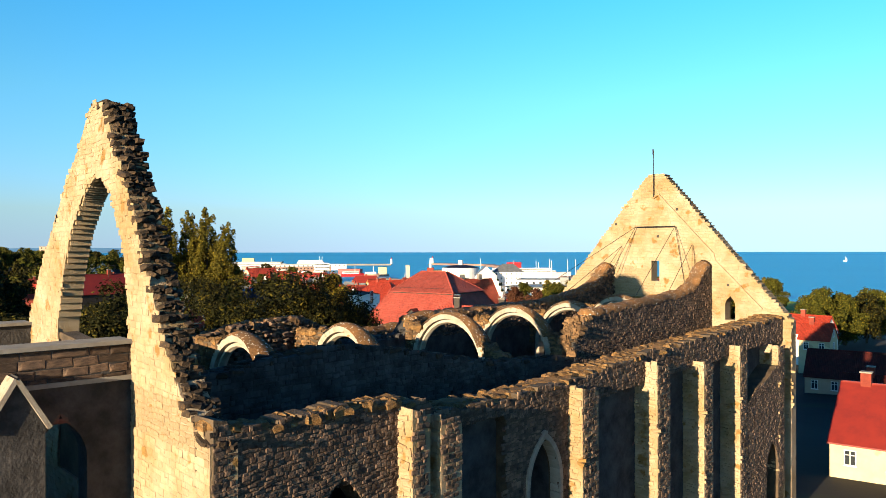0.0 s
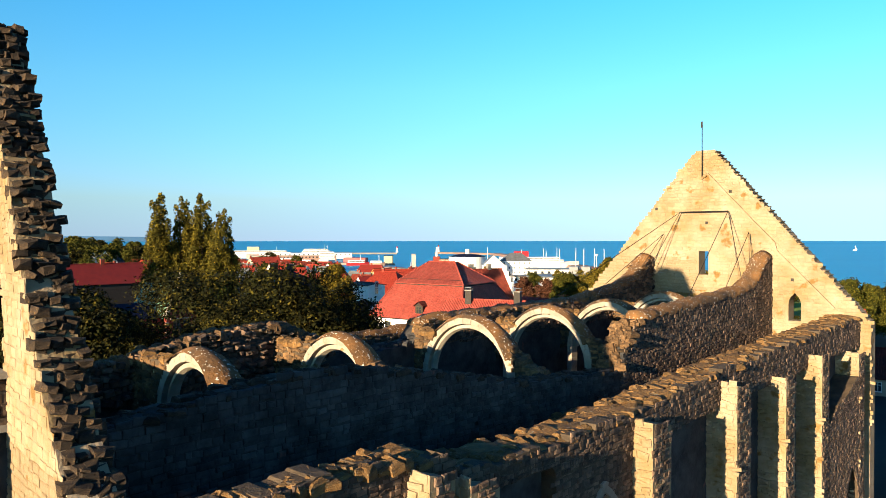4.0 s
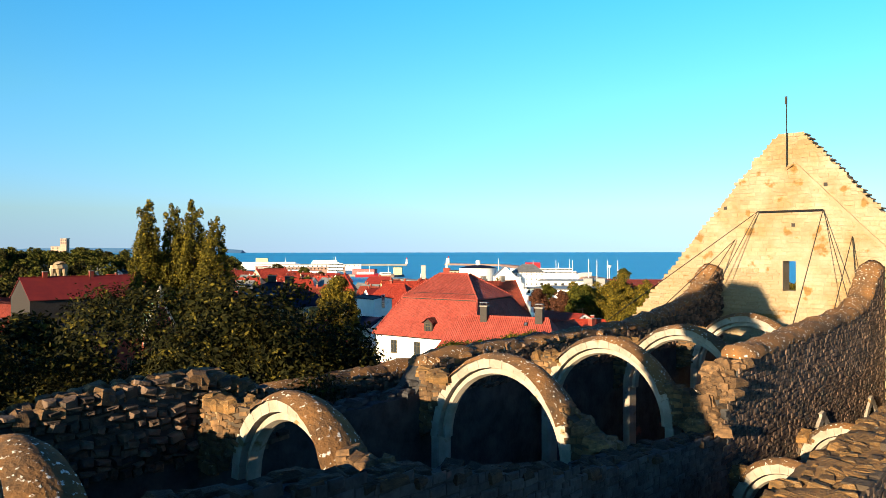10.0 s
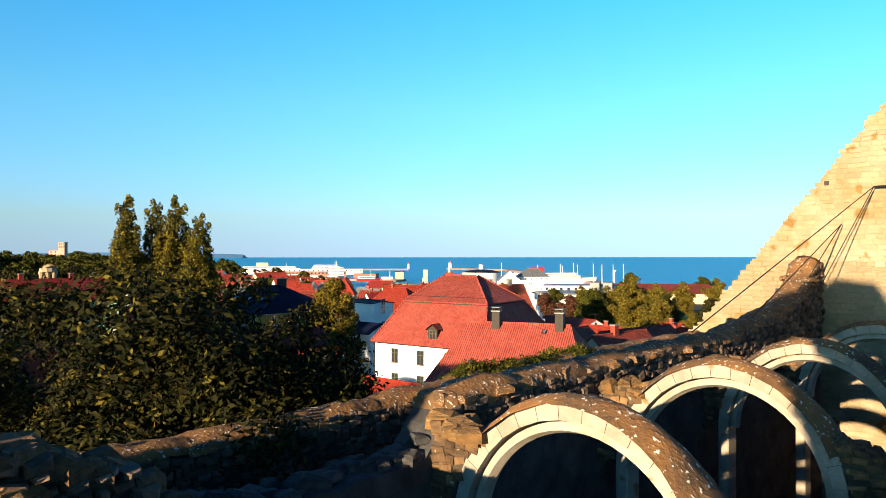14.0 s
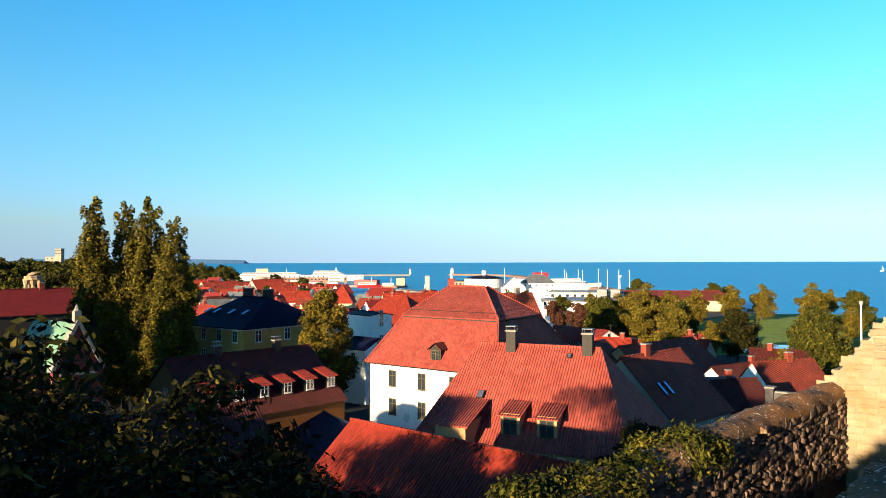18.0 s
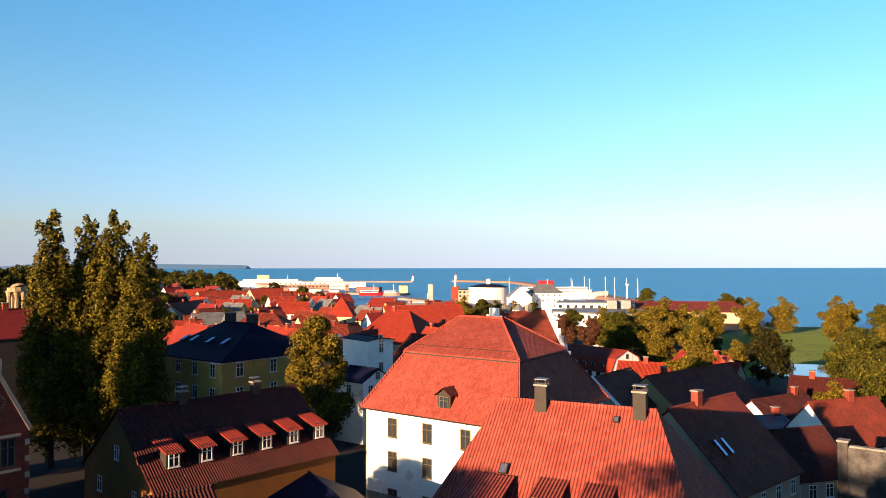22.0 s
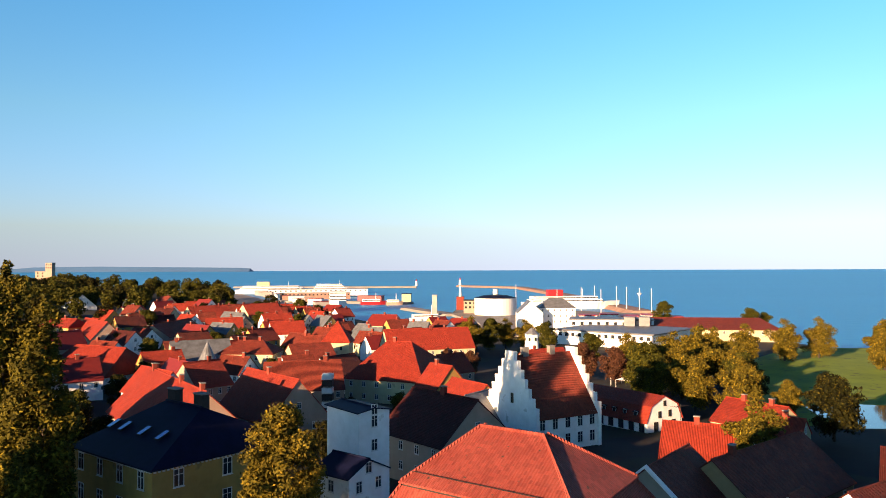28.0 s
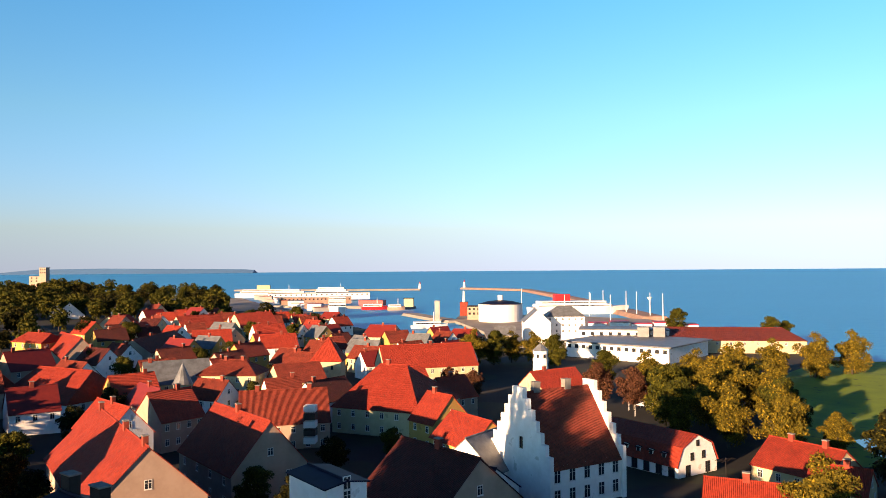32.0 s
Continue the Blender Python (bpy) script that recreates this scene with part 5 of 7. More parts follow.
def grand_brick_house():
    h = thing("brick_gable_house", "red brick house with a steep stone-edged gable and green copper roof", "house", at=(-37.2, 111.0, 0), yaw=51)
    W, zg = 4.4, -22.0
    fr = Matrix(((1, 0, 0, 0), (0, 0, -1, 0), (0, 1, 0, 0), (0, 0, 0, 1)))
    hw = W / 2
    gable = [(-hw, zg), (hw, zg), (hw, -10.2), (0, -6.0), (-hw, -10.2)]
    part("gable_wall", prism(bmesh.new(), gable, [], fr, 0.0, 0.5), M_BRICK, h)
    part("wall", boxbm(-9.5, hw, 0.5, 9, zg, -10.6), M_BRICK, h)
    bm = bmesh.new()
    for s in (-1, 1):
        box(bm, -0.14, 0.14, -0.62, 0.1, 0, 5.0, Matrix.Translation((s * (hw + 0.1), 0, -10.5)) @ Matrix.Rotation(-s * math.atan2(hw, 4.2), 4, "Y"))
    part("coping", bm, M_STONE, h, "pale stone coping along the gable")
    for s, m_ in ((-1, M_COPPER), (1, M_COPPER)):
        bm = bmesh.new()
        slab(bm, [(s * (hw + 0.2), 0.1, -10.6), (s * (hw + 0.2), 9, -10.6), (0, 9, -6.3), (0, 0.1, -6.3)])
        part("roof_slope", bm, m_, h)
    bm = bmesh.new()
    slab(bm, [(-9.6, 0.3, -10.5), (-hw, 0.3, -10.5), (-hw, 5, -8.8), (-9.6, 5, -8.8)])
    part("side_roof", bm, M_BLACK, h)
    bm = bmesh.new()
    box(bm, -0.3, 0.3, -0.5, 0.1, -6.2, -5.2)
    cyl(bm, (0, -0.2, -5.2), (0, -0.2, -4.6), 0.32, 0.05, 8)
    part("finial", bm, M_STONE, h)
    bm = bmesh.new()
    for k in range(16):
        a = 2 * math.pi * k / 16
        cyl(bm, (0.42 * math.cos(a), -0.52, -8.3 + 0.42 * math.sin(a)), (0.6 * math.cos(a), -0.52, -8.3 + 0.6 * math.sin(a)), 0.035, 0.035, 4)
    part("round_ornament", bm, M_STONE, h)
    for x, z, hh in ((-0.75, -12.0, 2.0), (0.75, -12.0, 2.0), (0.2, -15.4, 1.7), (-5.2, -15.2, 2.0), (-5.5, -11.9, 1.8)):
        win_part(h, x, -0.52 if x > -3 else 0.45, z, 1.0, hh, 0, M_DARKWOOD)
    for z0 in (-13.4, -10.9, -16.5):
        part("stone_band", boxbm(-1.6, 1.6, -0.62, -0.45, z0, z0 + 0.2), M_STONE, h)
    for q in range(8):
        for s in (-1, 1):
            part("quoin_stone", boxbm(s * hw - 0.17 - 0.12 * s, s * hw + 0.17 - 0.12 * s, -0.56, -0.3, -20 + q * 1.2, -19.6 + q * 1.2), M_STONE, h)


grand_brick_house()

T, TO, TD = M_TILE, M_TILE_OLD, M_TILE_DARK
# TD roofs carry their shade in the tile colour
OTHERS = [
    # name, label, ridge from, to, width, ridge, eave, roof, wall, hips, options
    ("front_shed", "low house with a red tile roof and white verge beneath trees", -9.4, 92.3, 6.0, 79.5, 14, -11.0, -16.5, T, M_PEACH, 0, 0, dict(chim=(), rows=1)),
    ("shed", "low outbuilding with a ribbed red tile roof coloured dark for shade", -27.0, 95.5, -18.8, 102.8, 6.0, -11.8, -14.2, TD, M_BRICK, 0, 0, dict(chim=(), rows=1)),
    ("ochre_house", "tan gabled house with a steep orange tile roof", -66.0, 226.2, -45.3, 198.2, 15, -11.2, -18.6, T, M_PINK, 0, 0, dict(chim=(0.1, 0.62, 0.95), cols=6)),
    ("white_block_house", "white rendered tall house with a low dark roof", -22.1, 185.6, -16.9, 179.4, 4.6, -10.1, -10.5, M_BLACK, M_WHITE, 0, 0, dict(rows=4, cols=2, gcols=1, faces="r", chim=(), win=(0.9, 1.5))),
    ("blue_shade_annex", "small white annex with a dark roof", -20.5, 170.5, -16.0, 167.0, 6, -13.5, -15.0, M_BLACK, M_WHITE, 0, 0, dict(rows=2, cols=1, chim=())),
    ("dark_roof_house", "long house under a red tile roof coloured dark for shade", -14.0, 207.5, -3.5, 196.0, 14, -12.0, -18.0, TD, M_PINK, 0, 0, dict(chim=(0.5,))),
    ("pyramid_house", "stone house under a large polygonal red tile roof", -26.4, 285.5, -20.2, 283.0, 23, -12.0, -20.6, T, M_CREAM, 6.5, 9, dict(rows=2, cols=6)),
    ("yellow_gable_house", "yellow gabled house with an orange tile roof", -14.2, 268.2, -8.7, 261.9, 10, -15.6, -21.0, T, M_OCHRE, 0, 0, dict(chim=(0.3,), rows=2, cols=2)),
    ("orange_roof_house", "low house with an orange tile roof beside the yellow gable", -8.5, 253.4, -1.0, 242.6, 10, -17.0, -21.5, T, M_OCHRE, 0, 0, dict(chim=())),
    ("grey_roof_house", "white house with a grey sheet roof", -5.5, 227.0, 3.5, 240.5, 11, -16.6, -21.5, M_GREY, M_WHITE, 0, 0, dict(chim=())),
    ("dark_low_house", "low house with a dark roof in the shade", -14.0, 226.0, -1.0, 216.0, 12, -18.5, -22.5, M_BLACK, M_WHITE, 0, 0, dict(chim=(0.6,))),
    ("red_chimney_house", "house with a broad orange tile roof and a tall brick chimney", 27.0, 208.0, 38.5, 203.4, 12, -17.4, -22.5, T, M_CREAM, 0, 0, dict(chim=(0.42,), cols=5)),
    ("red_mansard_house", "low house with a red roof and two brick chimneys", 48.0, 240.0, 55.8, 229.0, 11, -19.0, -23.0, T, M_CREAM, 0, 0, dict(chim=(0.3, 0.75), cols=4)),
    ("red_low_house", "small red roofed house among trees", 47.5, 222.5, 54.0, 217.5, 7, -19.0, -22, T, M_CREAM, 0, 0, dict(chim=(0.6,))),
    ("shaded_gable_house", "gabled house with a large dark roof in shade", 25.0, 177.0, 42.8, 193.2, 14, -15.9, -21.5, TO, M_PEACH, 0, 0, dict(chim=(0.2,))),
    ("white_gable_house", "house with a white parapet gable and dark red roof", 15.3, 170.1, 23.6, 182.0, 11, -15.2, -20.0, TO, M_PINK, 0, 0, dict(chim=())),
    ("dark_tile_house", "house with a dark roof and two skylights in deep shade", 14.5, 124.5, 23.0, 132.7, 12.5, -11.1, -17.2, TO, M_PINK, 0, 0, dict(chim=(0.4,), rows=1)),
    ("long_dark_house", "long low house with a red tile roof coloured dark for shade", 44.0, 142.0, 54.0, 136.0, 9, -17.0, -21.0, TO, M_PINK, 0, 0, dict(chim=(0.5,))),
    ("red_front_house", "low house with a red tile roof coloured dark for shade", 26.0, 134.5, 33.5, 137.0, 8, -15.2, -19.0, TD, M_PINK, 0, 0, dict(chim=())),
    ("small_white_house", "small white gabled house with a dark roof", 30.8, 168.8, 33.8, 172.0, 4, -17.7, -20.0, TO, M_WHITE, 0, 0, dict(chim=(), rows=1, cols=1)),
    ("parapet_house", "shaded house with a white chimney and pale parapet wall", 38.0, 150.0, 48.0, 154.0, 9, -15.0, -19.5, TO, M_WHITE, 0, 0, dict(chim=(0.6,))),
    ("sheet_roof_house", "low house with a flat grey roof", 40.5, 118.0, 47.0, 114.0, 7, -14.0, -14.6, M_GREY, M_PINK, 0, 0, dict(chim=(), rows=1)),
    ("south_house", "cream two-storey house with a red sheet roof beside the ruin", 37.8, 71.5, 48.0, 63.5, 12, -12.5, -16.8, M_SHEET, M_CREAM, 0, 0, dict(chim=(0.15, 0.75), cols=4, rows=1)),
    ("dark_lane_house", "low house with white walls and a roof coloured dark for shade", 40.5, 175.0, 52.0, 183.0, 8, -19.2, -22.6, TD, M_WHITE, 0, 0, dict(chim=(0.8,), rows=1)),
    ("dark_lane_house", "low house with white walls and a roof coloured dark for shade", 54.0, 193.0, 64.0, 187.0, 8, -18.0, -22.0, TD, M_CREAM, 0, 0, dict(chim=(0.3,), rows=1)),
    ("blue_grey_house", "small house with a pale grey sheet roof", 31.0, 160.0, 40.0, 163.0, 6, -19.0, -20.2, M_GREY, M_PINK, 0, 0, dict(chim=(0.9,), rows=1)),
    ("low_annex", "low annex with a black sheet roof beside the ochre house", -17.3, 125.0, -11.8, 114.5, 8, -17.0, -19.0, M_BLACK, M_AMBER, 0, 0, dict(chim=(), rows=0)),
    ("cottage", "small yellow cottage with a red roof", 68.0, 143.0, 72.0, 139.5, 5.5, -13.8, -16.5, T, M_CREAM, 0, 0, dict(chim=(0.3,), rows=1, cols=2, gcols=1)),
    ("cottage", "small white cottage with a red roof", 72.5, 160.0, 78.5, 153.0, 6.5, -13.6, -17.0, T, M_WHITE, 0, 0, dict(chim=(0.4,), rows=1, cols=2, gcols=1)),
    ("dark_cottage", "cottage under a red roof coloured dark for shade", 57.0, 118.0, 66.0, 112.0, 8, -15.5, -19.0, TD, M_PINK, 0, 0, dict(chim=(), rows=1)),
    ("dark_cottage", "cottage under a red roof coloured dark for shade", 52.0, 98.0, 60.0, 92.0, 8, -16.0, -19.5, TD, M_PINK, 0, 0, dict(chim=(0.3,), rows=1)),
    ("red_sheet_house", "long house with a ribbed red roof beyond the trees", -90.0, 172.0, -74.0, 189.0, 12, -5.8, -10.0, M_SHEET, M_DARKWOOD, 0, 0, dict(chim=(0.2, 0.6), cols=6, rows=0)),
    ("skylight_house", "house with a steep red roof and large skylights", -158.0, 381.0, -137.0, 356.0, 14, -12, -19.5, T, M_PINK, 0, 0, dict(chim=())),
    ("broad_roof_house", "house with a broad dark red roof in shade", -122.0, 305.5, -103.0, 296.5, 19, -15.0, -22.0, T, M_WHITE, 3, 3, dict(chim=())),
    ("yellow_house", "yellow house with a red roof and white trim", -170.0, 380.0, -158.0, 374.0, 10, -12, -15.0, T, M_OCHRE, 2, 2, dict(chim=(0.5,))),
    ("white_gable_far", "white gabled house among trees", -266.0, 577.0, -250.0, 556.0, 17, -9.0, -17.0, M_GREY, M_WHITE, 0, 0, dict(chim=())),
    ("red_gable_house", "white gabled house with a red roof", -200.0, 503.0, -196.0, 519.0, 12, -14.0, -18.5, T, M_CREAM, 0, 0, dict(chim=(0.5,))),
    ("ochre_gable_far", "ochre gabled house with a red roof", -165.5, 445.0, -163.0, 466.0, 12, -14.5, -19.5, T, M_OCHRE, 0, 0, dict(chim=(0.5,))),
    ("rust_roof_house", "house with a rust red roof", -131.0, 381.0, -131.0, 421.0, 14, -15.0, -20, TO, M_PINK, 0, 0, dict(chim=(0.4,))),
    ("long_red_house", "long house with a red tile roof", -155.2, 483.5, -139.8, 500.8, 14, -13.0, -19, T, M_CREAM, 0, 0, dict(chim=(0.2, 0.8), cols=6)),
    ("red_roof_house", "house with a red tile roof", -123.3, 420.6, -108.5, 426.6, 12, -15.0, -20, T, M_WHITE, 0, 0, dict(chim=(0.7,))),
    ("twin_gable_house", "tall house with white gable chimneys and a red roof", -126.8, 488.4, -112.0, 504.0, 15, -12.0, -19, T, M_CREAM, 0, 0, dict(chim=(0.02, 0.98))),
    ("white_gabled_house", "white gabled house with a red tile roof", -104.0, 443.0, -92.0, 451.5, 12, -14.5, -20, T, M_WHITE, 0, 0, dict(chim=(0.5,))),
    ("white_gabled_house", "white gabled house with a red tile roof", -90.0, 405.0, -77.0, 411.5, 11, -15.5, -20.5, T, M_WHITE, 0, 0, dict(chim=(0.6,))),
    ("hip_roof_house", "pale two-storey house with a red hip roof", -76.5, 318.5, -69.5, 318.4, 13, -15.0, -18.5, TO, M_CREAM, 5, 5, dict(cols=5, chim=(0.2, 0.9))),
    ("steep_house", "house with a steep red roof and pale gable", -51.0, 239.4, -36.4, 222.9, 13, -13.0, -20.5, T, M_PINK, 0, 0, dict(chim=(0.45,))),
    ("red_back_house", "house with a red tile roof between the lanes", -72.0, 259.0, -66.0, 267.0, 11, -14.6, -20, T, M_PINK, 0, 0, dict(chim=(0.7,))),
    ("red_back_house", "house with a red tile roof between the lanes", -78.0, 250.0, -67.0, 240.0, 9, -14.0, -19, T, M_WHITE, 0, 0, dict(chim=(0.5,))),
    ("lane_house", "house with a long rust red roof on the lane", -60.5, 315.5, -49.0, 322.5, 13, -16.0, -20.5, TO, M_CREAM, 0, 0, dict(chim=())),
    ("long_lane_house", "long house with a dark red tile roof", -54.0, 263.5, -36.5, 269.0, 14, -15.0, -21, TO, M_PINK, 0, 0, dict(chim=(0.2, 0.8), cols=6)),
    ("hall_house", "long pale hall with a red tile roof", -34.3, 346.4, -5.2, 356.6, 15, -14.0, -20.5, T, M_CREAM, 0, 0, dict(chim=(0.55,), cols=9)),
    ("tower_house", "house with a red roof at the foot of the white tower", 11.0, 307.8, 24.0, 316.5, 10, -17.0, -21, T, M_CREAM, 0, 0, dict(chim=(0.3,))),
    ("quay_house", "red roofed timber house on the quay", -52.0, 455.0, -40.0, 452.0, 12, -15.5, -20.5, M_SHEET, M_CREAM, 2, 2, dict(chim=(0.5,))),
    ("quay_house", "red roofed house on the quay", -13.0, 455.0, -3.0, 452.0, 9, -17.5, -21, M_SHEET, M_WHITE, 2, 2, dict(chim=(0.5,))),
    ("quay_house", "red roofed house on the quay", -102.0, 600.0, -92.0, 598.0, 9, -18, -22, M_SHEET, M_CREAM, 2, 2, dict(chim=())),
]
for n, lab, x1, y1, x2, y2, W, zr, ze, rf, wl_, h0, h1, opt in OTHERS:
    hs_ = ridge_house(n, lab, x1, y1, x2, y2, W, zr, ze, rf, wl_, h0, h1, **opt)

# two roof lights on the shaded roof beside the tall chimneys
dt = [o for o in bpy.data.objects if o.name == "dark_tile_house"][0]
for x in (-3.4, -2.2):
    skylight(dt, x, -3.4, -14.4, 44, -1, 0.5, 1.7)

# garden wall with a pale coping and end pier, its shade put into the wall colour
gw = thing("garden_wall", "weathered pink garden wall, coloured dark for shade, with a pale stone coping", "wall", at=(33.6, 131.8, 0), yaw=-37.4)
part("wall", boxbm(0, 24, -0.25, 0.25, -24, -16.05), M_PLAST, gw)
for k in range(16):
    part("coping_stone", boxbm(0.1 + k * 1.5, 1.58 + k * 1.5, -0.36, 0.36, -16.05, -15.86, 0.03), M_STONE, gw)
pr = part("pier", boxbm(-0.9, 0.0, -0.5, 0.5, -24, -15.6, 0.03), M_PLAST, gw)
part("pier_cap", boxbm(-1.0, 0.1, -0.6, 0.6, -15.6, -15.4, 0.03), M_STONE, pr)

# pale parapet along the gable of the shaded house
wg = [o for o in bpy.data.objects if o.name == "white_gable_house"][0]
xg = -math.hypot(8.3, 11.9) / 2
for sy in (-1, 1):
    bm = bmesh.new()
    slab(bm, [(xg - 0.35, sy * 6.0, -20.1), (xg + 0.35, sy * 6.0, -20.1), (xg + 0.35, 0, -14.85), (xg - 0.35, 0, -14.85)], 0.35)
    part("parapet", bm, M_WHITE, wg, "white rendered parapet")

# further roofs of the dense old town, in irregular rows
rnd = random.Random(5)
taken = [((r[2] + r[4]) / 2, (r[3] + r[5]) / 2, 13) for r in OTHERS] + [(2, 146, 20), (9, 229, 12), (30, 248, 14), (-40, 160, 18), (-48, 333, 8), (-85, 318, 14)]
for k in range(400):
    y = rnd.uniform(262, 570)
    x = rnd.uniform(-0.34 * y - 30, min(-6 - (y - 262) * 0.02, 8))
    if y > 470 and x > -0.14 * y:
        continue
    if any((x - a) ** 2 + (y - b) ** 2 < (r + 5.5) ** 2 for a, b, r in taken):
        continue
    taken.append((x, y, 8.5))
    gz = ground_z(x, y)
    yaw = rnd.choice((YAW_G, YAW_A, YAW_G + 12, YAW_A - 14)) + rnd.uniform(-8, 8)
    L, W = rnd.uniform(9, 15), rnd.uniform(8, 10.5)
    ze = gz + rnd.uniform(4.6, 6.4)
    c, s = math.cos(radians(yaw)) * L / 2, math.sin(radians(yaw)) * L / 2
    rf = rnd.choice((T, T, TO, TO, TD, M_SHEET, M_GREY))
    wl_ = rnd.choice((M_WHITE, M_CREAM, M_PINK, M_OCHRE, M_WHITE))
    ridge_house("town_house", "small old town house with a tiled gable roof", x - c, y - s, x + c, y + s, W, ze + W * 0.5, ze, rf, wl_, rows=1, cols=3, gcols=1, faces="fr", chim=(rnd.choice((0.2, 0.5, 0.8)),))


for k in range(160):
    y = rnd.uniform(150, 330)
    x = rnd.uniform(-0.60 * y - 8, -0.33 * y - 26)
    if y < 190 and x > -78 or any((x - a) ** 2 + (y - b) ** 2 < (r + 5.5) ** 2 for a, b, r in taken + [(-82, 180, 16), (-55, 150, 16)]):
        continue
    taken.append((x, y, 9.5))
    gz = ground_z(x, y)
    yaw = rnd.choice((YAW_G, YAW_A)) + rnd.uniform(-10, 10)
    L, W, ze = rnd.uniform(10, 16), rnd.uniform(8, 11), gz + rnd.uniform(4.4, 6.0)
    c, s = math.cos(radians(yaw)) * L / 2, math.sin(radians(yaw)) * L / 2
    ridge_house("lane_cottage", "old town cottage with a red tile gable roof", x - c, y - s, x + c, y + s, W, ze + W * 0.5, ze, rnd.choice((T, T, TO, TD)), rnd.choice((M_PINK, M_CREAM, M_PINK, M_BRICK)), rows=1, cols=2, gcols=1, faces="fr", chim=(rnd.choice((0.2, 0.8)),))


def corner_tower(name, label, x, y, zg, ze, zt, r, wall, roof, n=12, turn=0.0):
    t = thing(name, label, "tower", at=(x, y, 0), yaw=turn)
    bm = bmesh.new()
    cyl(bm, (0, 0, zg), (0, 0, ze), r, r, n)
    part("wall", bm, wall, t)
    bm = bmesh.new()
    cyl(bm, (0, 0, ze), (0, 0, zt), r * 1.15, 0.05, n)
    roof_part("roof", bm, roof, t)
    for k in range(4):
        a = -math.pi / 2 + (k - 1.5) * 0.9
        win_part(t, r * math.cos(a), r * math.sin(a), ze - 1.6, 0.7, 1.1, math.degrees(a) + 90, M_DARKWOOD)
    return t


corner_tower("turret", "round cream turret with a grey conical roof", -80.5, 300.0, -27, -19.0, -13.5, 2.3, M_CREAM, M_GREY)
ridge_house("turret_house", "dark roofed house with a round turret", -95.0, 309.0, -80.0, 318.0, 12, -14.5, -20.0, M_GREY, M_CREAM, chim=(0.1,), cols=5)
corner_tower("spire_tower", "square tower house with a pointed red tile roof", -48.4, 334.0, -27, -17.0, -10.0, 6.2, M_CREAM, T, 4, 45)
corner_tower("white_tower", "slender white tower with a small grey cap", 17.0, 345.0, -27, -15.5, -13.2, 2.4, M_WHITE, M_GREY, 8)
tw = thing("timber_stair", "white framed timber stair tower", "stair tower", at=(-37.5, 257.5, 0))
for z in range(5):
    part("storey_frame", boxbm(-1.2, 1.2, -1.2, 1.2, -24.5 + z * 1.6, -23.2 + z * 1.6, 0.05), M_DARKWOOD if z % 2 else M_TRIM, tw)


# ---- trees ----
def leaves_mesh(name, lobes, count, size, material, seed, squash=1.0):
    """A crown: small leaf blades over and inside many overlapping lobes."""
    rs = np.random.RandomState(seed)
    lob = np.array(lobes, float)
    w = lob[:, 3] ** 2
    idx = rs.choice(len(lob), count, p=w / w.sum())
    d = rs.normal(size=(count, 3))
    d /= np.linalg.norm(d, axis=1)[:, None]
    d[:, 2] = np.where(rs.rand(count) < 0.6, np.abs(d[:, 2]), d[:, 2])
    rad = lob[idx, 3] * (0.72 + 0.36 * rs.rand(count) ** 0.6)
    ctr = lob[idx, :3] + d * rad[:, None] * np.array([1, 1, squash]) + rs.normal(size=(count, 3)) * (lob[idx, 3] * 0.16)[:, None]
    t1 = rs.normal(size=(count, 3))
    nrm = d + 0.9 * rs.normal(size=(count, 3)) * 0.7
    t1 = np.cross(nrm, t1)
    t1 /= np.linalg.norm(t1, axis=1)[:, None] + 1e-9
    t2 = np.cross(nrm, t1)
    t2 /= np.linalg.norm(t2, axis=1)[:, None] + 1e-9
    s = size * (0.6 + 0.8 * rs.rand(count))[:, None]
    v = np.empty((count, 4, 3))
    v[:, 0] = ctr - t1 * s
    v[:, 1] = ctr - t2 * s * 0.45
    v[:, 2] = ctr + t1 * s
    v[:, 3] = ctr + t2 * s * 0.45
    me = bpy.data.meshes.new(name)
    me.vertices.add(count * 4)
    me.vertices.foreach_set("co", v.ravel())
    me.loops.add(count * 4)
    me.loops.foreach_set("vertex_index", np.arange(count * 4, dtype=np.int32))
    me.polygons.add(count)
    me.polygons.foreach_set("loop_start", np.arange(0, count * 4, 4, dtype=np.int32))
    me.update(calc_edges=True)
    me.materials.append(material)
    return me


def limb_mesh(name, h, r, lobes, seed):
    rnd = random.Random(seed)
    bm = bmesh.new()
    p = Vector((0, 0, -0.6))
    n = 5
    for k in range(n):
        q = Vector((rnd.uniform(-0.15, 0.15), rnd.uniform(-0.15, 0.15), h * 0.75 * (k + 1) / n))
        cyl(bm, p, q, r * (1 - k / n * 0.75), r * (1 - (k + 1) / n * 0.75), 8)
        p = q
    for lo in lobes[:: max(1, len(lobes) // 9)]:
        z0 = rnd.uniform(0.25, 0.6) * h * 0.75
        mid = Vector((lo[0] * 0.45, lo[1] * 0.45, (z0 + lo[2]) / 2 + 0.2))
        cyl(bm, (0, 0, z0), mid, r * 0.4, r * 0.25, 6)
        cyl(bm, mid, lo[:3], r * 0.25, r * 0.08, 6)
    me = bpy.data.meshes.new(name)
    bm.to_mesh(me)
    bm.free()
    me.materials.append(M_BARK)
    return me


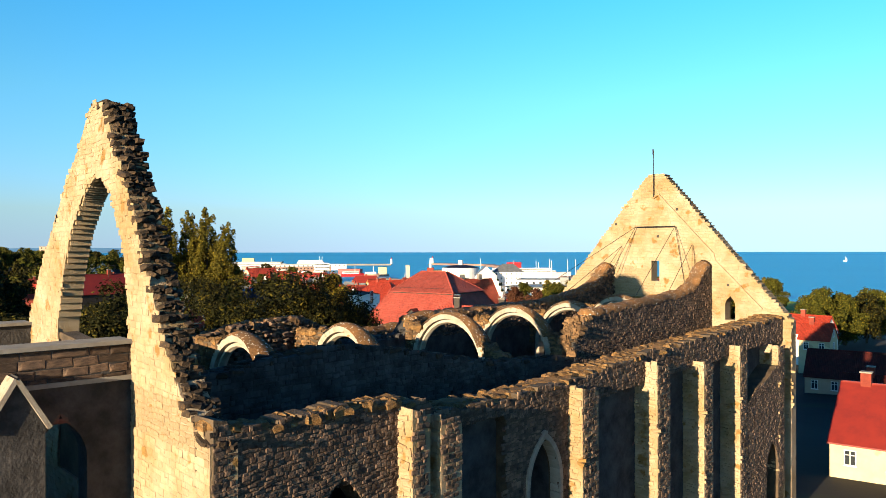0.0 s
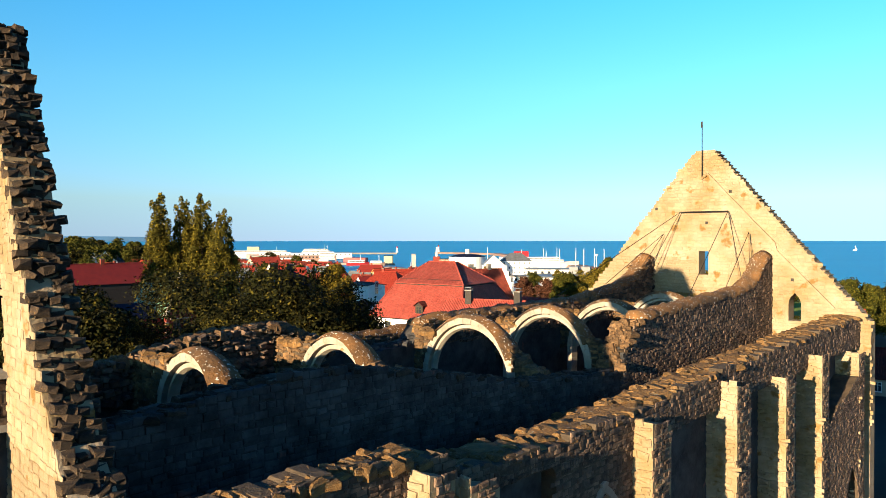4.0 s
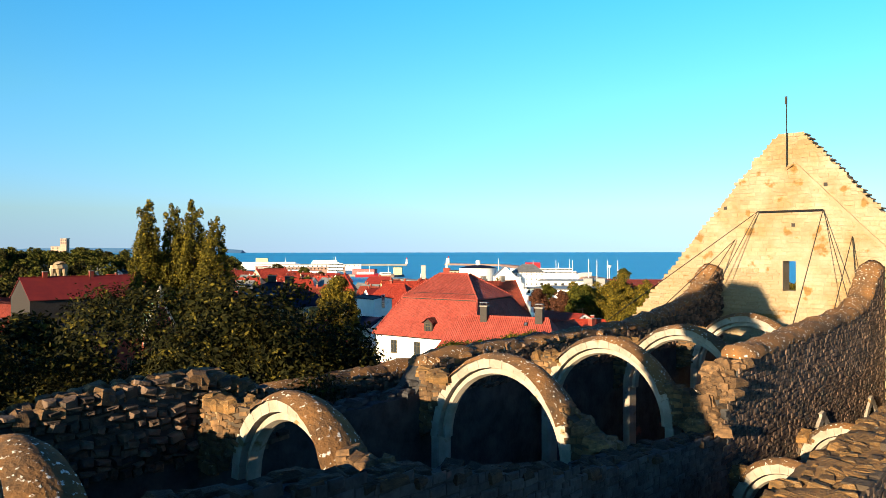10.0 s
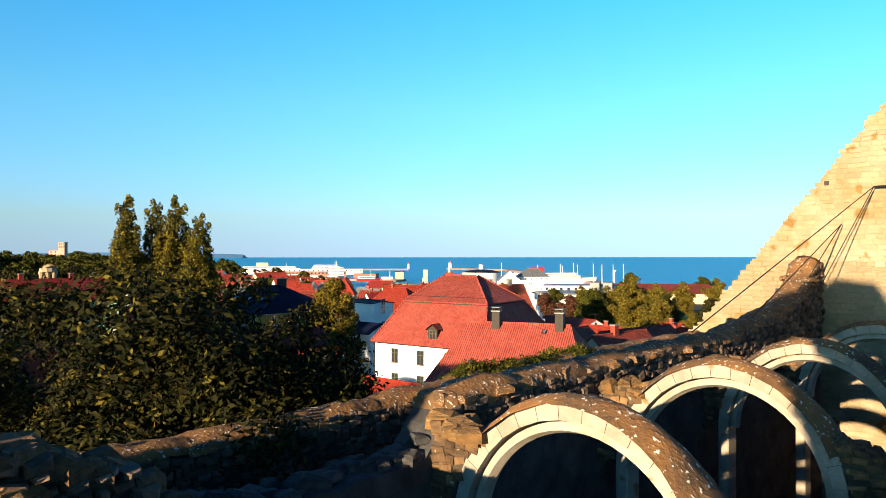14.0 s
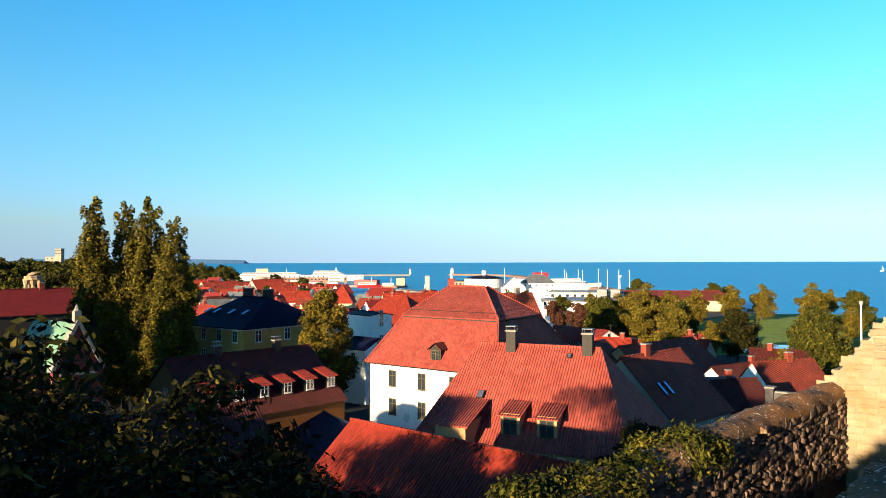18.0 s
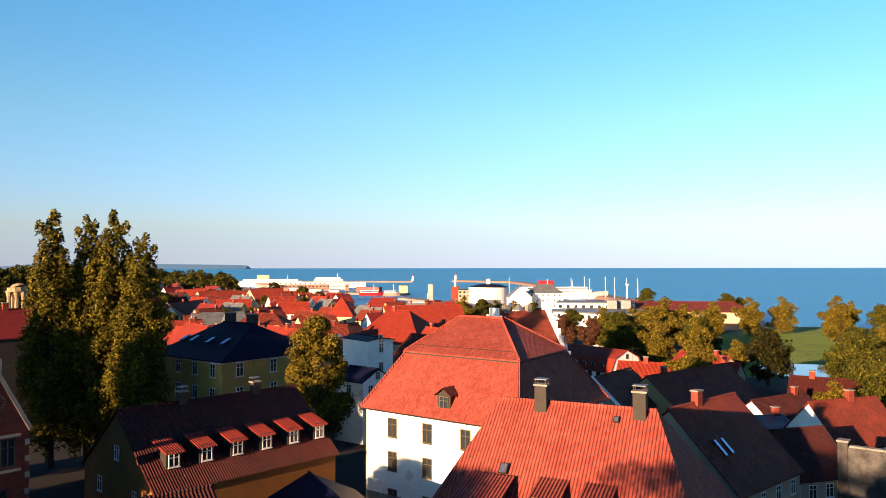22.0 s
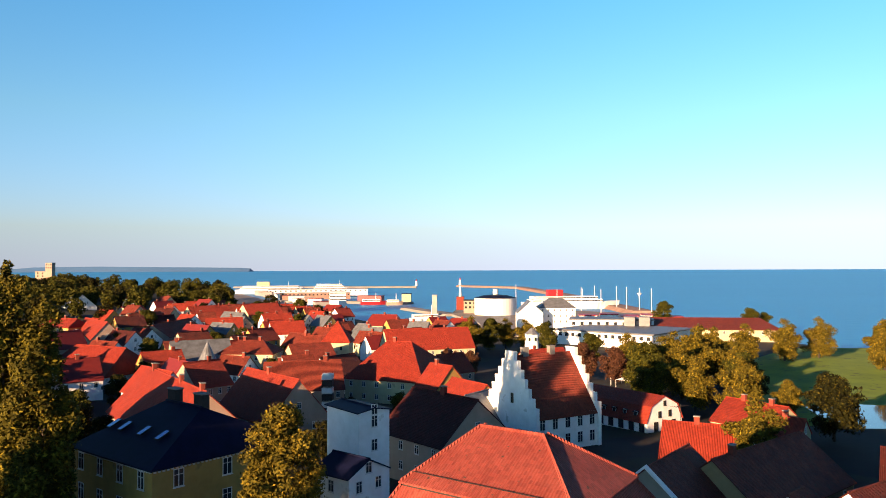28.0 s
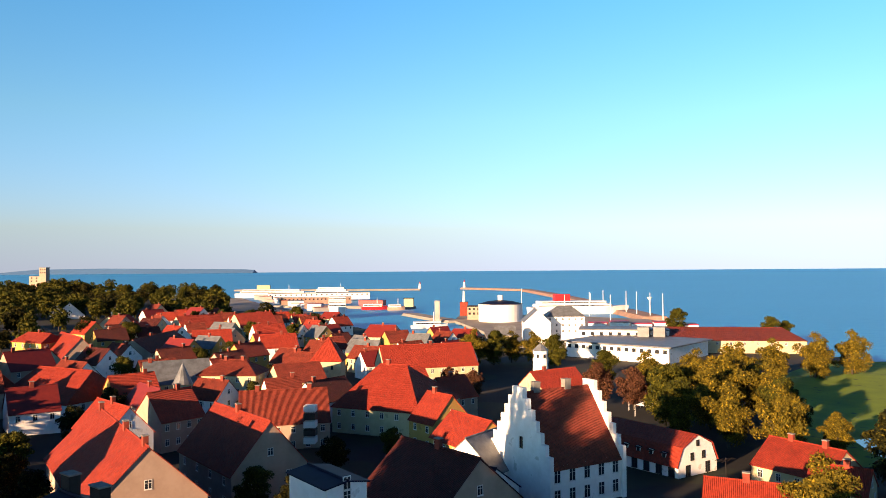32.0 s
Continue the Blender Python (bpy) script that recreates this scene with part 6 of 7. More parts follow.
def tree_kind(h, rad, count, leaf, material, seed, shape="round"):
    rnd = random.Random(seed)
    lobes = []
    if shape == "poplar":
        n = 120
        for k in range(n):
            f = k / (n - 1)
            w = rad * (0.5 + 0.55 * math.sin(math.pi * min(1, f * 0.85 + 0.08))) * (1 - 0.72 * f ** 3.5)
            a = rnd.uniform(0, 6.28)
            q = rnd.uniform(0.35, 0.85)
            lobes.append((w * q * math.cos(a), w * q * math.sin(a), h * (0.08 + 0.88 * f) + rnd.uniform(-0.6, 0.6), max(0.35, w * rnd.uniform(0.2, 0.4))))
        for k in range(14):
            f = 0.45 + 0.5 * k / 13
            a = rnd.uniform(0, 6.28)
            w = rad * (1.15 - 0.8 * f)
            lobes.append((w * math.cos(a), w * math.sin(a), h * (0.1 + 0.86 * f), 0.42))
        sq = 2.3
    else:
        bulge = [(rnd.uniform(0, 6.28), rnd.uniform(-0.5, 1.2), rnd.uniform(0.6, 1.2)) for k in range(9)]
        for k in range(84):
            b0 = rnd.choice(bulge)
            a, e = b0[0] + rnd.gauss(0, 0.45), b0[1] + rnd.gauss(0, 0.4)
            if k % 3 == 0:
                a, e = rnd.uniform(0, 6.28), rnd.uniform(-1.25, 0.6)
            R = rad * rnd.uniform(0.4, 0.86) * b0[2] * (1.0 if e > -0.6 else 0.85)
            lobes.append((R * math.cos(a) * math.cos(e), R * math.sin(a) * math.cos(e), h * 0.5 + h * 0.39 * math.sin(e) * b0[2], rad * rnd.uniform(0.10, 0.30)))
        lobes.append((0, 0, h * 0.55, rad * 0.5))
        sq = 0.85
    return (leaves_mesh("crown", lobes, count, leaf, material, seed, sq), limb_mesh("trunk", h, 0.025 * h if shape == "round" else 0.016 * h, lobes, seed))


def tree(name, label, kind, x, y, scale=1.0, turn=0.0, zg=None, group="", sxy=None):
    zg = ground_z(x, y) if zg is None else zg
    t = thing(name, label, "tree", group)
    k = sxy or scale
    t.matrix_basis = pose(x, y, zg, 0, 0, turn) @ Matrix.Diagonal((k, k, scale, 1))
    link_mesh("trunk", kind[1], None, t)
    link_mesh("crown", kind[0], None, t)
    return t


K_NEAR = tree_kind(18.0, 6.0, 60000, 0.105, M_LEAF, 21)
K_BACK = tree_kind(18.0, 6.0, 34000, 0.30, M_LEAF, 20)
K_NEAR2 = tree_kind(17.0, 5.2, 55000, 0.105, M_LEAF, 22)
K_POP = tree_kind(30.0, 3.0, 38000, 0.19, M_LEAF_POP, 23, "poplar")
K_POP2 = tree_kind(28.0, 2.8, 36000, 0.19, M_LEAF_POP, 24, "poplar")
K_AUT = tree_kind(19.0, 5.0, 34000, 0.19, M_LEAF_AUT, 25)
K_PARK = tree_kind(14.0, 5.5, 13000, 0.30, M_LEAF_AUT, 26)
K_PARKG = tree_kind(14.0, 5.5, 13000, 0.30, M_LEAF_OLIVE, 27)
K_SHADE = tree_kind(14.0, 6.0, 9000, 0.36, M_LEAF, 33)
K_RUST = tree_kind(12.0, 5.0, 9000, 0.34, M_LEAF_RUST, 28)
K_FAR = tree_kind(13.0, 6.0, 1300, 0.8, M_LEAF, 29)
K_FAR2 = tree_kind(13.0, 6.0, 1300, 0.8, M_LEAF_OLIVE, 30)

GREEN = "dense green deciduous tree coloured dark for shade, some unseen and added to cast it"
# most K_BACK trees stand out of view, added to cast shade on the houses
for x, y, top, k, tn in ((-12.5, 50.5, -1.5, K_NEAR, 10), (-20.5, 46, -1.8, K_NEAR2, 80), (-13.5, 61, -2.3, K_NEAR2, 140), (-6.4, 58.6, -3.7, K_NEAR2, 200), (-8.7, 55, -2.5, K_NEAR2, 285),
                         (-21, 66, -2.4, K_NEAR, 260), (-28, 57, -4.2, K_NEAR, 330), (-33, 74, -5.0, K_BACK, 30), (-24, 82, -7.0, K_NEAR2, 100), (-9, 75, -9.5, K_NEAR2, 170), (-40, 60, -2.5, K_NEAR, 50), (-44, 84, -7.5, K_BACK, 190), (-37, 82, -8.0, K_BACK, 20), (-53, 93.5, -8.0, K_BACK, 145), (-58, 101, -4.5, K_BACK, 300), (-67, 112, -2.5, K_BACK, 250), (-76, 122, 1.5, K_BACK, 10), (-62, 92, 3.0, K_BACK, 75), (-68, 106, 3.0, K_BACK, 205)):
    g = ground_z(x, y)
    tree("garden_shade_tree", GREEN, k, x, y, (top + (1.5 if x > -10 else 0.5) - g) / (17.5 if k is K_NEAR2 else 18.5), tn, group="garden trees", sxy=1.08 if x > -10 else 1.16)
for x, y, top, k, tn in ((-54.8, 150, 8.6, K_POP, 60), (-51.0, 152, 7.8, K_POP2, 120), (-47.3, 151.4, 8.6, K_POP, 200), (-44.6, 150.5, 0.5, K_POP2, 250), (-42.2, 147.5, 5.2, K_POP2, 300)):
    g = ground_z(x, y)
    tree("poplar", "tall slender poplar with yellowing leaves", k, x, y, (top + 1.0 - g) / (30.8 if k is K_POP else 28.7), tn, group="poplars", sxy=1.14)
tree("birch", "tall birch turning yellow beside the black-roofed house", K_AUT, -21.8, 152.5, 0.98, 40, sxy=1.0)
for x, y, sc, k, tn in ((58, 292, 1.25, K_PARK, 0), (50, 300, 1.0, K_PARK, 50), (66, 288, 1.0, K_PARK, 90), 
                        (64.8, 230, 0.95, K_SHADE, 40), (90, 242, 0.66, K_SHADE, 140), (176, 415, 0.95, K_PARK, 20), (163, 398, 0.8, K_PARKG, 80), (51, 171, 0.58, K_PARK, 60), (119, 282, 0.75, K_PARK, 230), (71, 192, 0.5, K_PARKG, 10), (62, 182, 0.5, K_PARK, 80), (38.9, 200, 0.86, K_PARK, 200), (66, 254, 0.6, K_PARK, 210), (70, 262, 0.5, K_PARK, 30), (79, 345, 1.1, K_PARK, 20), (92, 352, 1.15, K_PARK, 60), (107.7, 357, 1.25, K_PARK, 110), (124, 366, 1.25, K_PARK, 160), (130, 333, 1.35, K_PARK, 220), (139, 318, 1.2, K_PARKG, 250),
                        (141, 481, 1.1, K_PARKG, 10), (150, 486, 0.9, K_PARKG, 30), (110, 535, 1.2, K_PARKG, 70), (-3.8, 396, 1.15, K_PARK, 10), (4, 402, 1.1, K_PARKG, 60), (11, 409, 1.0, K_PARK, 120), (19, 405, 1.0, K_PARK, 170), (27, 395, 1.0, K_PARKG, 210),
                        (36, 340, 1.0, K_PARKG, 30), (-11.4, 327, 0.85, K_RUST, 40), (-4, 324, 0.8, K_RUST, 90), (30, 312, 1.15, K_RUST, 140), (38, 306, 1.1, K_RUST, 190), (44, 318, 1.1, K_PARK, 230), (60, 325, 1.1, K_PARK, 280), 
                        (70, 200, 0.95, K_PARKG, 160), (60, 175, 0.9, K_PARKG, 190), (76, 215, 1.0, K_PARKG, 30), (97, 193, 1.05, K_PARKG, 200), (104, 196, 0.95, K_PARKG, 240), (112, 200, 0.95, K_SHADE, 280), (90, 186, 0.8, K_PARKG, 300), (122, 214, 1.0, K_PARKG, 310), (40, 270, 0.9, K_PARKG, 15), (48, 262, 0.9, K_PARK, 95), (56, 256, 0.95, K_PARK, 155), (62, 268, 0.95, K_PARKG, 215), (50, 280, 1.0, K_PARK, 275), (42, 289, 1.0, K_PARKG, 125), (68, 302, 1.0, K_PARKG, 195), (10.5, 96, 0.66, K_SHADE, 60), (16.0, 96.5, 0.62, K_PARK, 120), 
                        (-28, 306, 0.6, K_PARKG, 70), (-62, 300, 0.6, K_PARKG, 60), (-98, 395, 0.75, K_PARKG, 10), (-92, 470, 0.9, K_PARKG, 190), (-128, 520, 1.1, K_PARKG, 210)):
    nm = {id(K_PARK): ("park_tree", "round park tree with golden autumn leaves"), id(K_PARKG): ("park_tree", "round olive-green park tree"), id(K_SHADE): ("garden_conifer", "dark dense green tree between the roofs"), id(K_RUST): ("rust_tree", "low tree with rust brown leaves")}[id(k)]
    tree(nm[0], nm[1], k, x, y, sc * (0.88 if y > 300 else 1.0), tn, group="park trees")
rnd = random.Random(9)
for k in range(180):
    y = rnd.uniform(540, 880)
    x = rnd.uniform(-0.62 * y - 20, -0.33 * y + 30)
    tree("wood_tree", "tree of the wooded slope above the harbour", rnd.choice((K_FAR, K_FAR2, K_FAR2)), x, y, rnd.uniform(0.8, 1.25), rnd.uniform(0, 360), group="wooded slope")
for k in range(70):
    y = rnd.uniform(230, 560)
    x = rnd.uniform(-0.62 * y - 40, -0.42 * y - 8)
    tree("wood_tree", "tree of the wooded slope above the harbour", rnd.choice((K_FAR, K_FAR2)), x, y, rnd.uniform(0.65, 1.1), rnd.uniform(0, 360), group="wooded slope")

# trees and shrubs in the town's courtyards; some dark ones added to fill black shade
for x, y, sc, k in ((-30, 212, 0.5, K_SHADE), (-24, 215, 0.45, K_SHADE), (-37, 216, 0.5, K_PARKG), (-62, 185, 0.6, K_SHADE), (-70, 195, 0.7, K_SHADE), (-58, 197, 0.55, K_SHADE), (-75, 183, 0.7, K_PARKG), (-66, 207, 0.6, K_SHADE), (-84, 205, 0.7, K_SHADE), (-52, 186, 0.5, K_SHADE), (-92, 222, 0.7, K_SHADE), (-82, 228, 0.65, K_PARKG), (-76, 217, 0.6, K_SHADE), (-100, 232, 0.7, K_SHADE), (-60, 290, 0.5, K_SHADE), (-92, 285, 0.6, K_SHADE), (-70, 345, 0.55, K_SHADE), (-110, 330, 0.7, K_PARKG), (-128, 345, 0.7, K_SHADE), (-30, 240, 0.5, K_SHADE), (-20, 250, 0.45, K_PARKG),
                    (-100, 365, 0.7, K_PARKG), (-150, 420, 0.9, K_PARKG), (-180, 440, 0.9, K_SHADE), (-60, 385, 0.5, K_SHADE), (-112, 470, 0.8, K_PARKG), (-88, 260, 0.6, K_SHADE), (-105, 245, 0.8, K_SHADE), (-118, 262, 0.9, K_PARKG), (-12, 300, 0.5, K_PARKG), (-95, 540, 0.9, K_SHADE), (-112, 565, 1.0, K_PARKG), (-135, 575, 1.1, K_SHADE)):
    tree("courtyard_tree", "leafy tree in a courtyard between roofs", k, x, y, sc, x * 7 % 360, group="courtyard trees")

# bush on the outer north wall of the ruin
lob = [(random.uniform(-0.4, 0.4) + u, random.uniform(-0.45, 0.45), random.uniform(0.0, 0.25), random.uniform(0.3, 0.62)) for u in np.linspace(-4.2, 4.2, 26)]
b = new("wall_bush", leaves_mesh("wall_bush", lob, 26000, 0.058, M_LEAF_OLIVE, 31, 0.8))
b.matrix_basis = pose(*P3(-14.5, -9.9, -5.6), 0, 0, 48.2)
tagged(b, "low green shrub growing along the ruined wall top", "shrub")


# ---- park, harbour ----
def flat(name, label, pts, z, material, category, t=0.12):
    bm = bmesh.new()
    top = [bm.verts.new((x, y, z)) for x, y in pts]
    low = [bm.verts.new((x, y, z - t)) for x, y in pts]
    n = len(pts)
    bm.faces.new(top)
    bm.faces.new(low[::-1])
    for i in range(n):
        bm.faces.new((top[i], low[i], low[(i + 1) % n], top[(i + 1) % n]))
    bmesh.ops.recalc_face_normals(bm, faces=bm.faces[:])
    return tagged(part(name, bm, material, None), label, category, kind="structure")


flat("lawn", "green park lawn with worn paths", [(60, 232), (80, 225), (150, 255), (190, 330), (170, 400), (128, 400), (98, 362), (72, 300)], -26.2, M_GRASS, "lawn", 2.5)
m_pond = bpy.data.materials.new("pond_water")
m_pond.use_nodes = True
m_pond.node_tree.nodes["Principled BSDF"].inputs["Base Color"].default_value = (0.02, 0.03, 0.03, 1)
m_pond.node_tree.nodes["Principled BSDF"].inputs["Roughness"].default_value = 0.06
flat("pond", "still park pond reflecting the sky", [(76, 268), (86, 272.5), (100, 269), (126, 262), (126, 236), (95, 231), (79, 239), (74, 256)], -26.12, m_pond, "pond")
flat("quay", "pale concrete harbour quay", [(4, 470), (60, 460), (120, 480), (140, 540), (121, 650), (60, 700), (-14, 722), (-18, 647), (2, 554)], -27.3, M_QUAY, "quay", 3.0)
flat("quay_west", "concrete quay with yards and sheds", [(-105, 560), (-105, 640), (-116, 700), (-135, 740), (-205, 850), (-300, 1060), (-420, 1150), (-420, 900), (-260, 700), (-170, 570)], -27.2, M_QUAY, "quay", 3.0)


def strip(name, label, pts, w, z, material, category="pier", h=4.0):
    """A long low mole along a line of points."""
    bm = bmesh.new()
    rows = []
    for i, (x, y) in enumerate(pts):
        a, b = Vector((*pts[max(0, i - 1)], 0)), Vector((*pts[min(len(pts) - 1, i + 1)], 0))
        d = (b - a).normalized()
        n = Vector((-d.y, d.x, 0))
        p = Vector((x, y, 0))
        rows.append([bm.verts.new(p + n * s + Vector((0, 0, q))) for s, q in ((-w * 0.8, z - h), (-w / 2, z), (w / 2, z), (w * 0.8, z - h))])
    for a, b in zip(rows[:-1], rows[1:]):
        for j in range(3):
            bm.faces.new((a[j], a[j + 1], b[j + 1], b[j]))
    bm.faces.new(rows[0])
    bm.faces.new(rows[-1][::-1])
    bmesh.ops.recalc_face_normals(bm, faces=bm.faces[:])
    return tagged(part(name, bm, material, None), label, category, kind="structure")


strip("breakwater_outer", "long pale concrete breakwater", [(-420, 1415), (-225, 1404), (-96, 1407)], 12, -26.2, M_QUAY)
strip("mole_north", "long curving mole of reddish boulders", [(-20, 1457), (30, 1400), (81, 1344), (104, 1120), (116, 960), (121, 800), (128, 660)], 16, -26.0, M_MOLE)
strip("mole_inner", "low stone mole inside the harbour", [(-57, 735), (-38, 690), (-16, 645)], 12, -27.2, M_QUAY)
strip("pier_middle", "low concrete pier with workboats", [(-205, 870), (-130, 850), (-62, 829)], 14, -26.8, M_QUAY)


def block(name, label, x, y, w, d, z0, z1, wall, roof, yaw=0.0, rt=0.5, wins=0, rows=1, category="building", over=0.3):
    b = thing(name, label, category, at=(x, y, 0), yaw=yaw)
    part("wall", boxbm(-w / 2, w / 2, -d / 2, d / 2, z0, z1), wall, b)
    part("roof", boxbm(-w / 2 - over, w / 2 + over, -d / 2 - over, d / 2 + over, z1, z1 + rt, 0.1), roof, b)
    for r in range(rows):
        for i in range(wins):
            win_part(b, -w / 2 + w * (i + 0.5) / wins, -d / 2, z1 - 1.6 - 3.2 * r, min(1.6, w / wins * 0.6), 1.5, 0, M_DARKWOOD)
    return b


tank = thing("storage_tank", "large round white tank with a dark shallow dome", "tank", at=(15, 640, 0))
bm = bmesh.new()
cyl(bm, (0, 0, -27.5), (0, 0, -15.2), 15.5, 15.5, 40)
part("tank_wall", bm, M_SHIP, tank)
bm = bmesh.new()
cyl(bm, (0, 0, -15.2), (0, 0, -13.4), 15.8, 9.0, 40)
cyl(bm, (0, 0, -13.4), (0, 0, -12.6), 9.0, 1.2, 40)
part("tank_roof", bm, M_BLACK, tank)
bm = bmesh.new()
cyl(bm, (0, 0, -12.7), (0, 0, -9.0), 1.9, 1.9, 12)
part("tank_vent", bm, M_SHIP, tank)

ht = thing("harbour_light", "red brick harbour tower with a white lantern", "lighthouse", at=(-11.5, 700, 0))
part("tower_base", boxbm(-3.2, 3.2, -3.2, 3.2, -27.5, -16.5, 0.2), M_BRICK, ht)
bm = bmesh.new()
cyl(bm, (0, 0, -16.5), (0, 0, -8.0), 1.2, 0.7, 10)
part("lantern_mast", bm, M_SHIP, ht)
block("harbour_office", "pale harbour office with a dark roof", -0.5, 660, 16, 14, -27.5, -18.0, M_PINK, M_DARKWOOD, wins=5, rows=2)
block("concrete_pillar", "tall bare concrete pillar on the mole", -30, 646, 3.6, 3.6, -27.5, -13.5, M_CONC, M_CONC, category="pillar")
block("quay_shed", "long low brown-grey quay building with many posts", -172, 905, 75, 14, -27.2, -20.5, M_MOLE, M_CONC, 12, wins=18, rows=1)
block("quay_shed", "low red shed on the quay", -105, 858, 26, 9, -26.8, -22.0, M_REDP, M_SHEET, -15)
block("pier_house", "small pale building at the pier end", -66, 830, 9, 9, -26.8, -19, M_CREAM, M_BLACK)
block("ferry_terminal", "wide white terminal building with a flat roof", -190, 1010, 120, 20, -27.2, -19.5, M_SHIP, M_CONC, 14, wins=20)
for px_, py_, hh in ((-96, 1407, 12), (-20, 1457, 14)):
    lt = thing("pier_light", "small white pier-head light", "light tower", at=(px_, py_, 0))
    bm = bmesh.new()
    cyl(bm, (0, 0, -26), (0, 0, -26 + hh * 0.7), 2.6, 1.6, 10)
    part("tower", bm, M_SHIP, lt)
    bm = bmesh.new()
    cyl(bm, (0, 0, -26 + hh * 0.7), (0, 0, -26 + hh), 1.4, 0.6, 10)
    part("lantern", bm, M_REDP, lt)


rnd = random.Random(14)
for k in range(11):
    block("quay_store", "small boxy store on the harbour quay", -135 - k * 13 + rnd.uniform(-4, 4), 760 + k * 26 + rnd.uniform(-10, 10), rnd.uniform(7, 16), rnd.uniform(6, 9), -27.2, -27.2 + rnd.uniform(2.6, 6.5), rnd.choice((M_SHIP, M_MOLE, M_CONC, M_PINK)), rnd.choice((M_CONC, M_SHEET, M_GREY)), rnd.uniform(-20, 40))


def ship(name, label, x, y, yaw, L, W, H, decks, funnel=None, hull=None):
    s = thing(name, label, "ship", at=(x, y, SEA), yaw=yaw)
    bm = bmesh.new()
    n = 12
    rows = []
    for k in range(n + 1):
        f = k / n
        w = W / 2 * (1.0 if f < 0.65 else max(0.03, 1 - ((f - 0.65) / 0.35) ** 1.8))
        xx = -L / 2 + L * f
        rows.append([bm.verts.new(p) for p in ((xx, -w * 0.7, -0.8), (xx + 0.04 * L * max(0, f - 0.65), -w, H + 2.5 * max(0, f - 0.6)), (xx + 0.04 * L * max(0, f - 0.65), w, H + 2.5 * max(0, f - 0.6)), (xx, w * 0.7, -0.8))])
    for a, b_ in zip(rows[:-1], rows[1:]):
        for j in range(4):
            bm.faces.new((a[j], a[(j + 1) % 4], b_[(j + 1) % 4], b_[j]))
    bm.faces.new(rows[0])
    bm.faces.new(rows[-1][::-1])
    bmesh.ops.recalc_face_normals(bm, faces=bm.faces[:])
    part("hull", bm, hull or M_SHIP, s)
    z = H
    for d in range(decks):
        x0, x1 = -L * 0.44 + d * L * 0.03, L * (0.30 - d * 0.05)
        dk = part("deck", boxbm(x0, x1, -W * 0.46, W * 0.46, z, z + 2.5, 0.15), M_SHIP, s)
        part("window_band", boxbm(x0 + 1, x1 + 0.03, -W * 0.46 - 0.03, W * 0.46 + 0.03, z + 1.0, z + 1.7), M_GLASS, dk)
        z += 2.6
    if funnel:
        bm = bmesh.new()
        box(bm, -L * 0.25, -L * 0.10, -W * 0.22, W * 0.22, z, z + 5.5)
        part("funnel", bm, funnel, s)
    bm = bmesh.new()
    cyl(bm, (L * 0.12, 0, z), (L * 0.12, 0, z + 6), 0.35, 0.15, 6)
    part("mast", bm, M_SHIP, s)
    return s


ship("ferry", "large white ferry with a cream funnel block at the quay", -270, 1130, 8, 115, 20, 6, 2, M_CREAM)
ship("cruise_boat", "white ship with a tall mast at the outer quay", -190, 1120, 4, 60, 14, 6, 3)
ship("ferry", "white ferry with a red funnel behind the tank", 84, 742, 10, 85, 18, 6, 2, M_REDP)
ship("catamaran", "white ship lying bow-on in the inner harbour", -113, 706, -78, 40, 14, 9, 3)
ship("coaster", "white passenger boat in the basin", -33, 600, 15, 24, 5, 2.0, 1)
ship("workboat", "red workboat moored along the pier", -98, 818, 8, 24, 6, 3, 1, None, M_REDP)
ship("workboat", "brown workboat moored along the pier", -76, 806, 8, 16, 5, 3, 1, None, M_PINK)
ship("sailing_boat", "small white sailing boat far out", 920, 1730, 0, 8, 3, 1.0, 1)
sb = thing("sail", "white sail of the far boat", "sail", at=(921, 1730, SEA))
raw("sail_cloth", [(0, 0, 2), (4, 0, 2), (0, 0, 13), (0, 0.3, 2), (4, 0.3, 2), (0, 0.3, 13)], [(0, 1, 2), (5, 4, 3), (0, 3, 4, 1), (1, 4, 5, 2), (2, 5, 3, 0)], M_SHIP, sb)

# white twin-roofed building and the low halls by the park
def twin_building():
    h = ridge_house("white_hall", "tall white building with grey hipped roofs", 39, 496, 46, 496, 16, -9.5, -14.2, M_GREY, M_WHITE, 6, 6, rows=3, cols=6, gcols=4, faces="fr", chim=())
    ridge_house("white_gable_hall", "tall white gabled wing with a grey roof", 27.5, 500, 27.5, 480, 13, -10.5, -16.5, M_GREY, M_WHITE, 0, 0, rows=3, cols=4, gcols=3, faces="fl", chim=())
    ridge_house("quay_gable", "pale gabled quay house with a grey roof", 6, 470, 16, 470, 9, -17.5, -21.5, M_GREY, M_CREAM, 0, 0, rows=1, cols=3, faces="fl", chim=())


twin_building()
block("grey_hall", "low modern hall with a broad grey roof", 66, 432, 46, 40, -27.5, -21.2, M_WHITE, M_GREY, -38, 0.6, wins=14, rows=1, over=1.5)
block("grey_hall_annex", "flat white annex with a grey roof terrace", 66, 462, 40, 18, -27.5, -18.5, M_WHITE, M_GREY, -10, 0.6, wins=10)
for xx in (72, 79):
    block("roof_lantern", "grey glazed roof box on the hall", xx, 446, 5, 5, -21, -16.5, M_GREY, M_GREY, -20, 0.3)
hall = ridge_house("brown_hall", "long low hall with a rust brown roof and pale walls", 80, 462, 136, 455, 34, -17.6, -22.0, M_TILE_OLD, M_CREAM, 6, 6, rows=1, cols=12, gcols=4, faces="f", chim=())
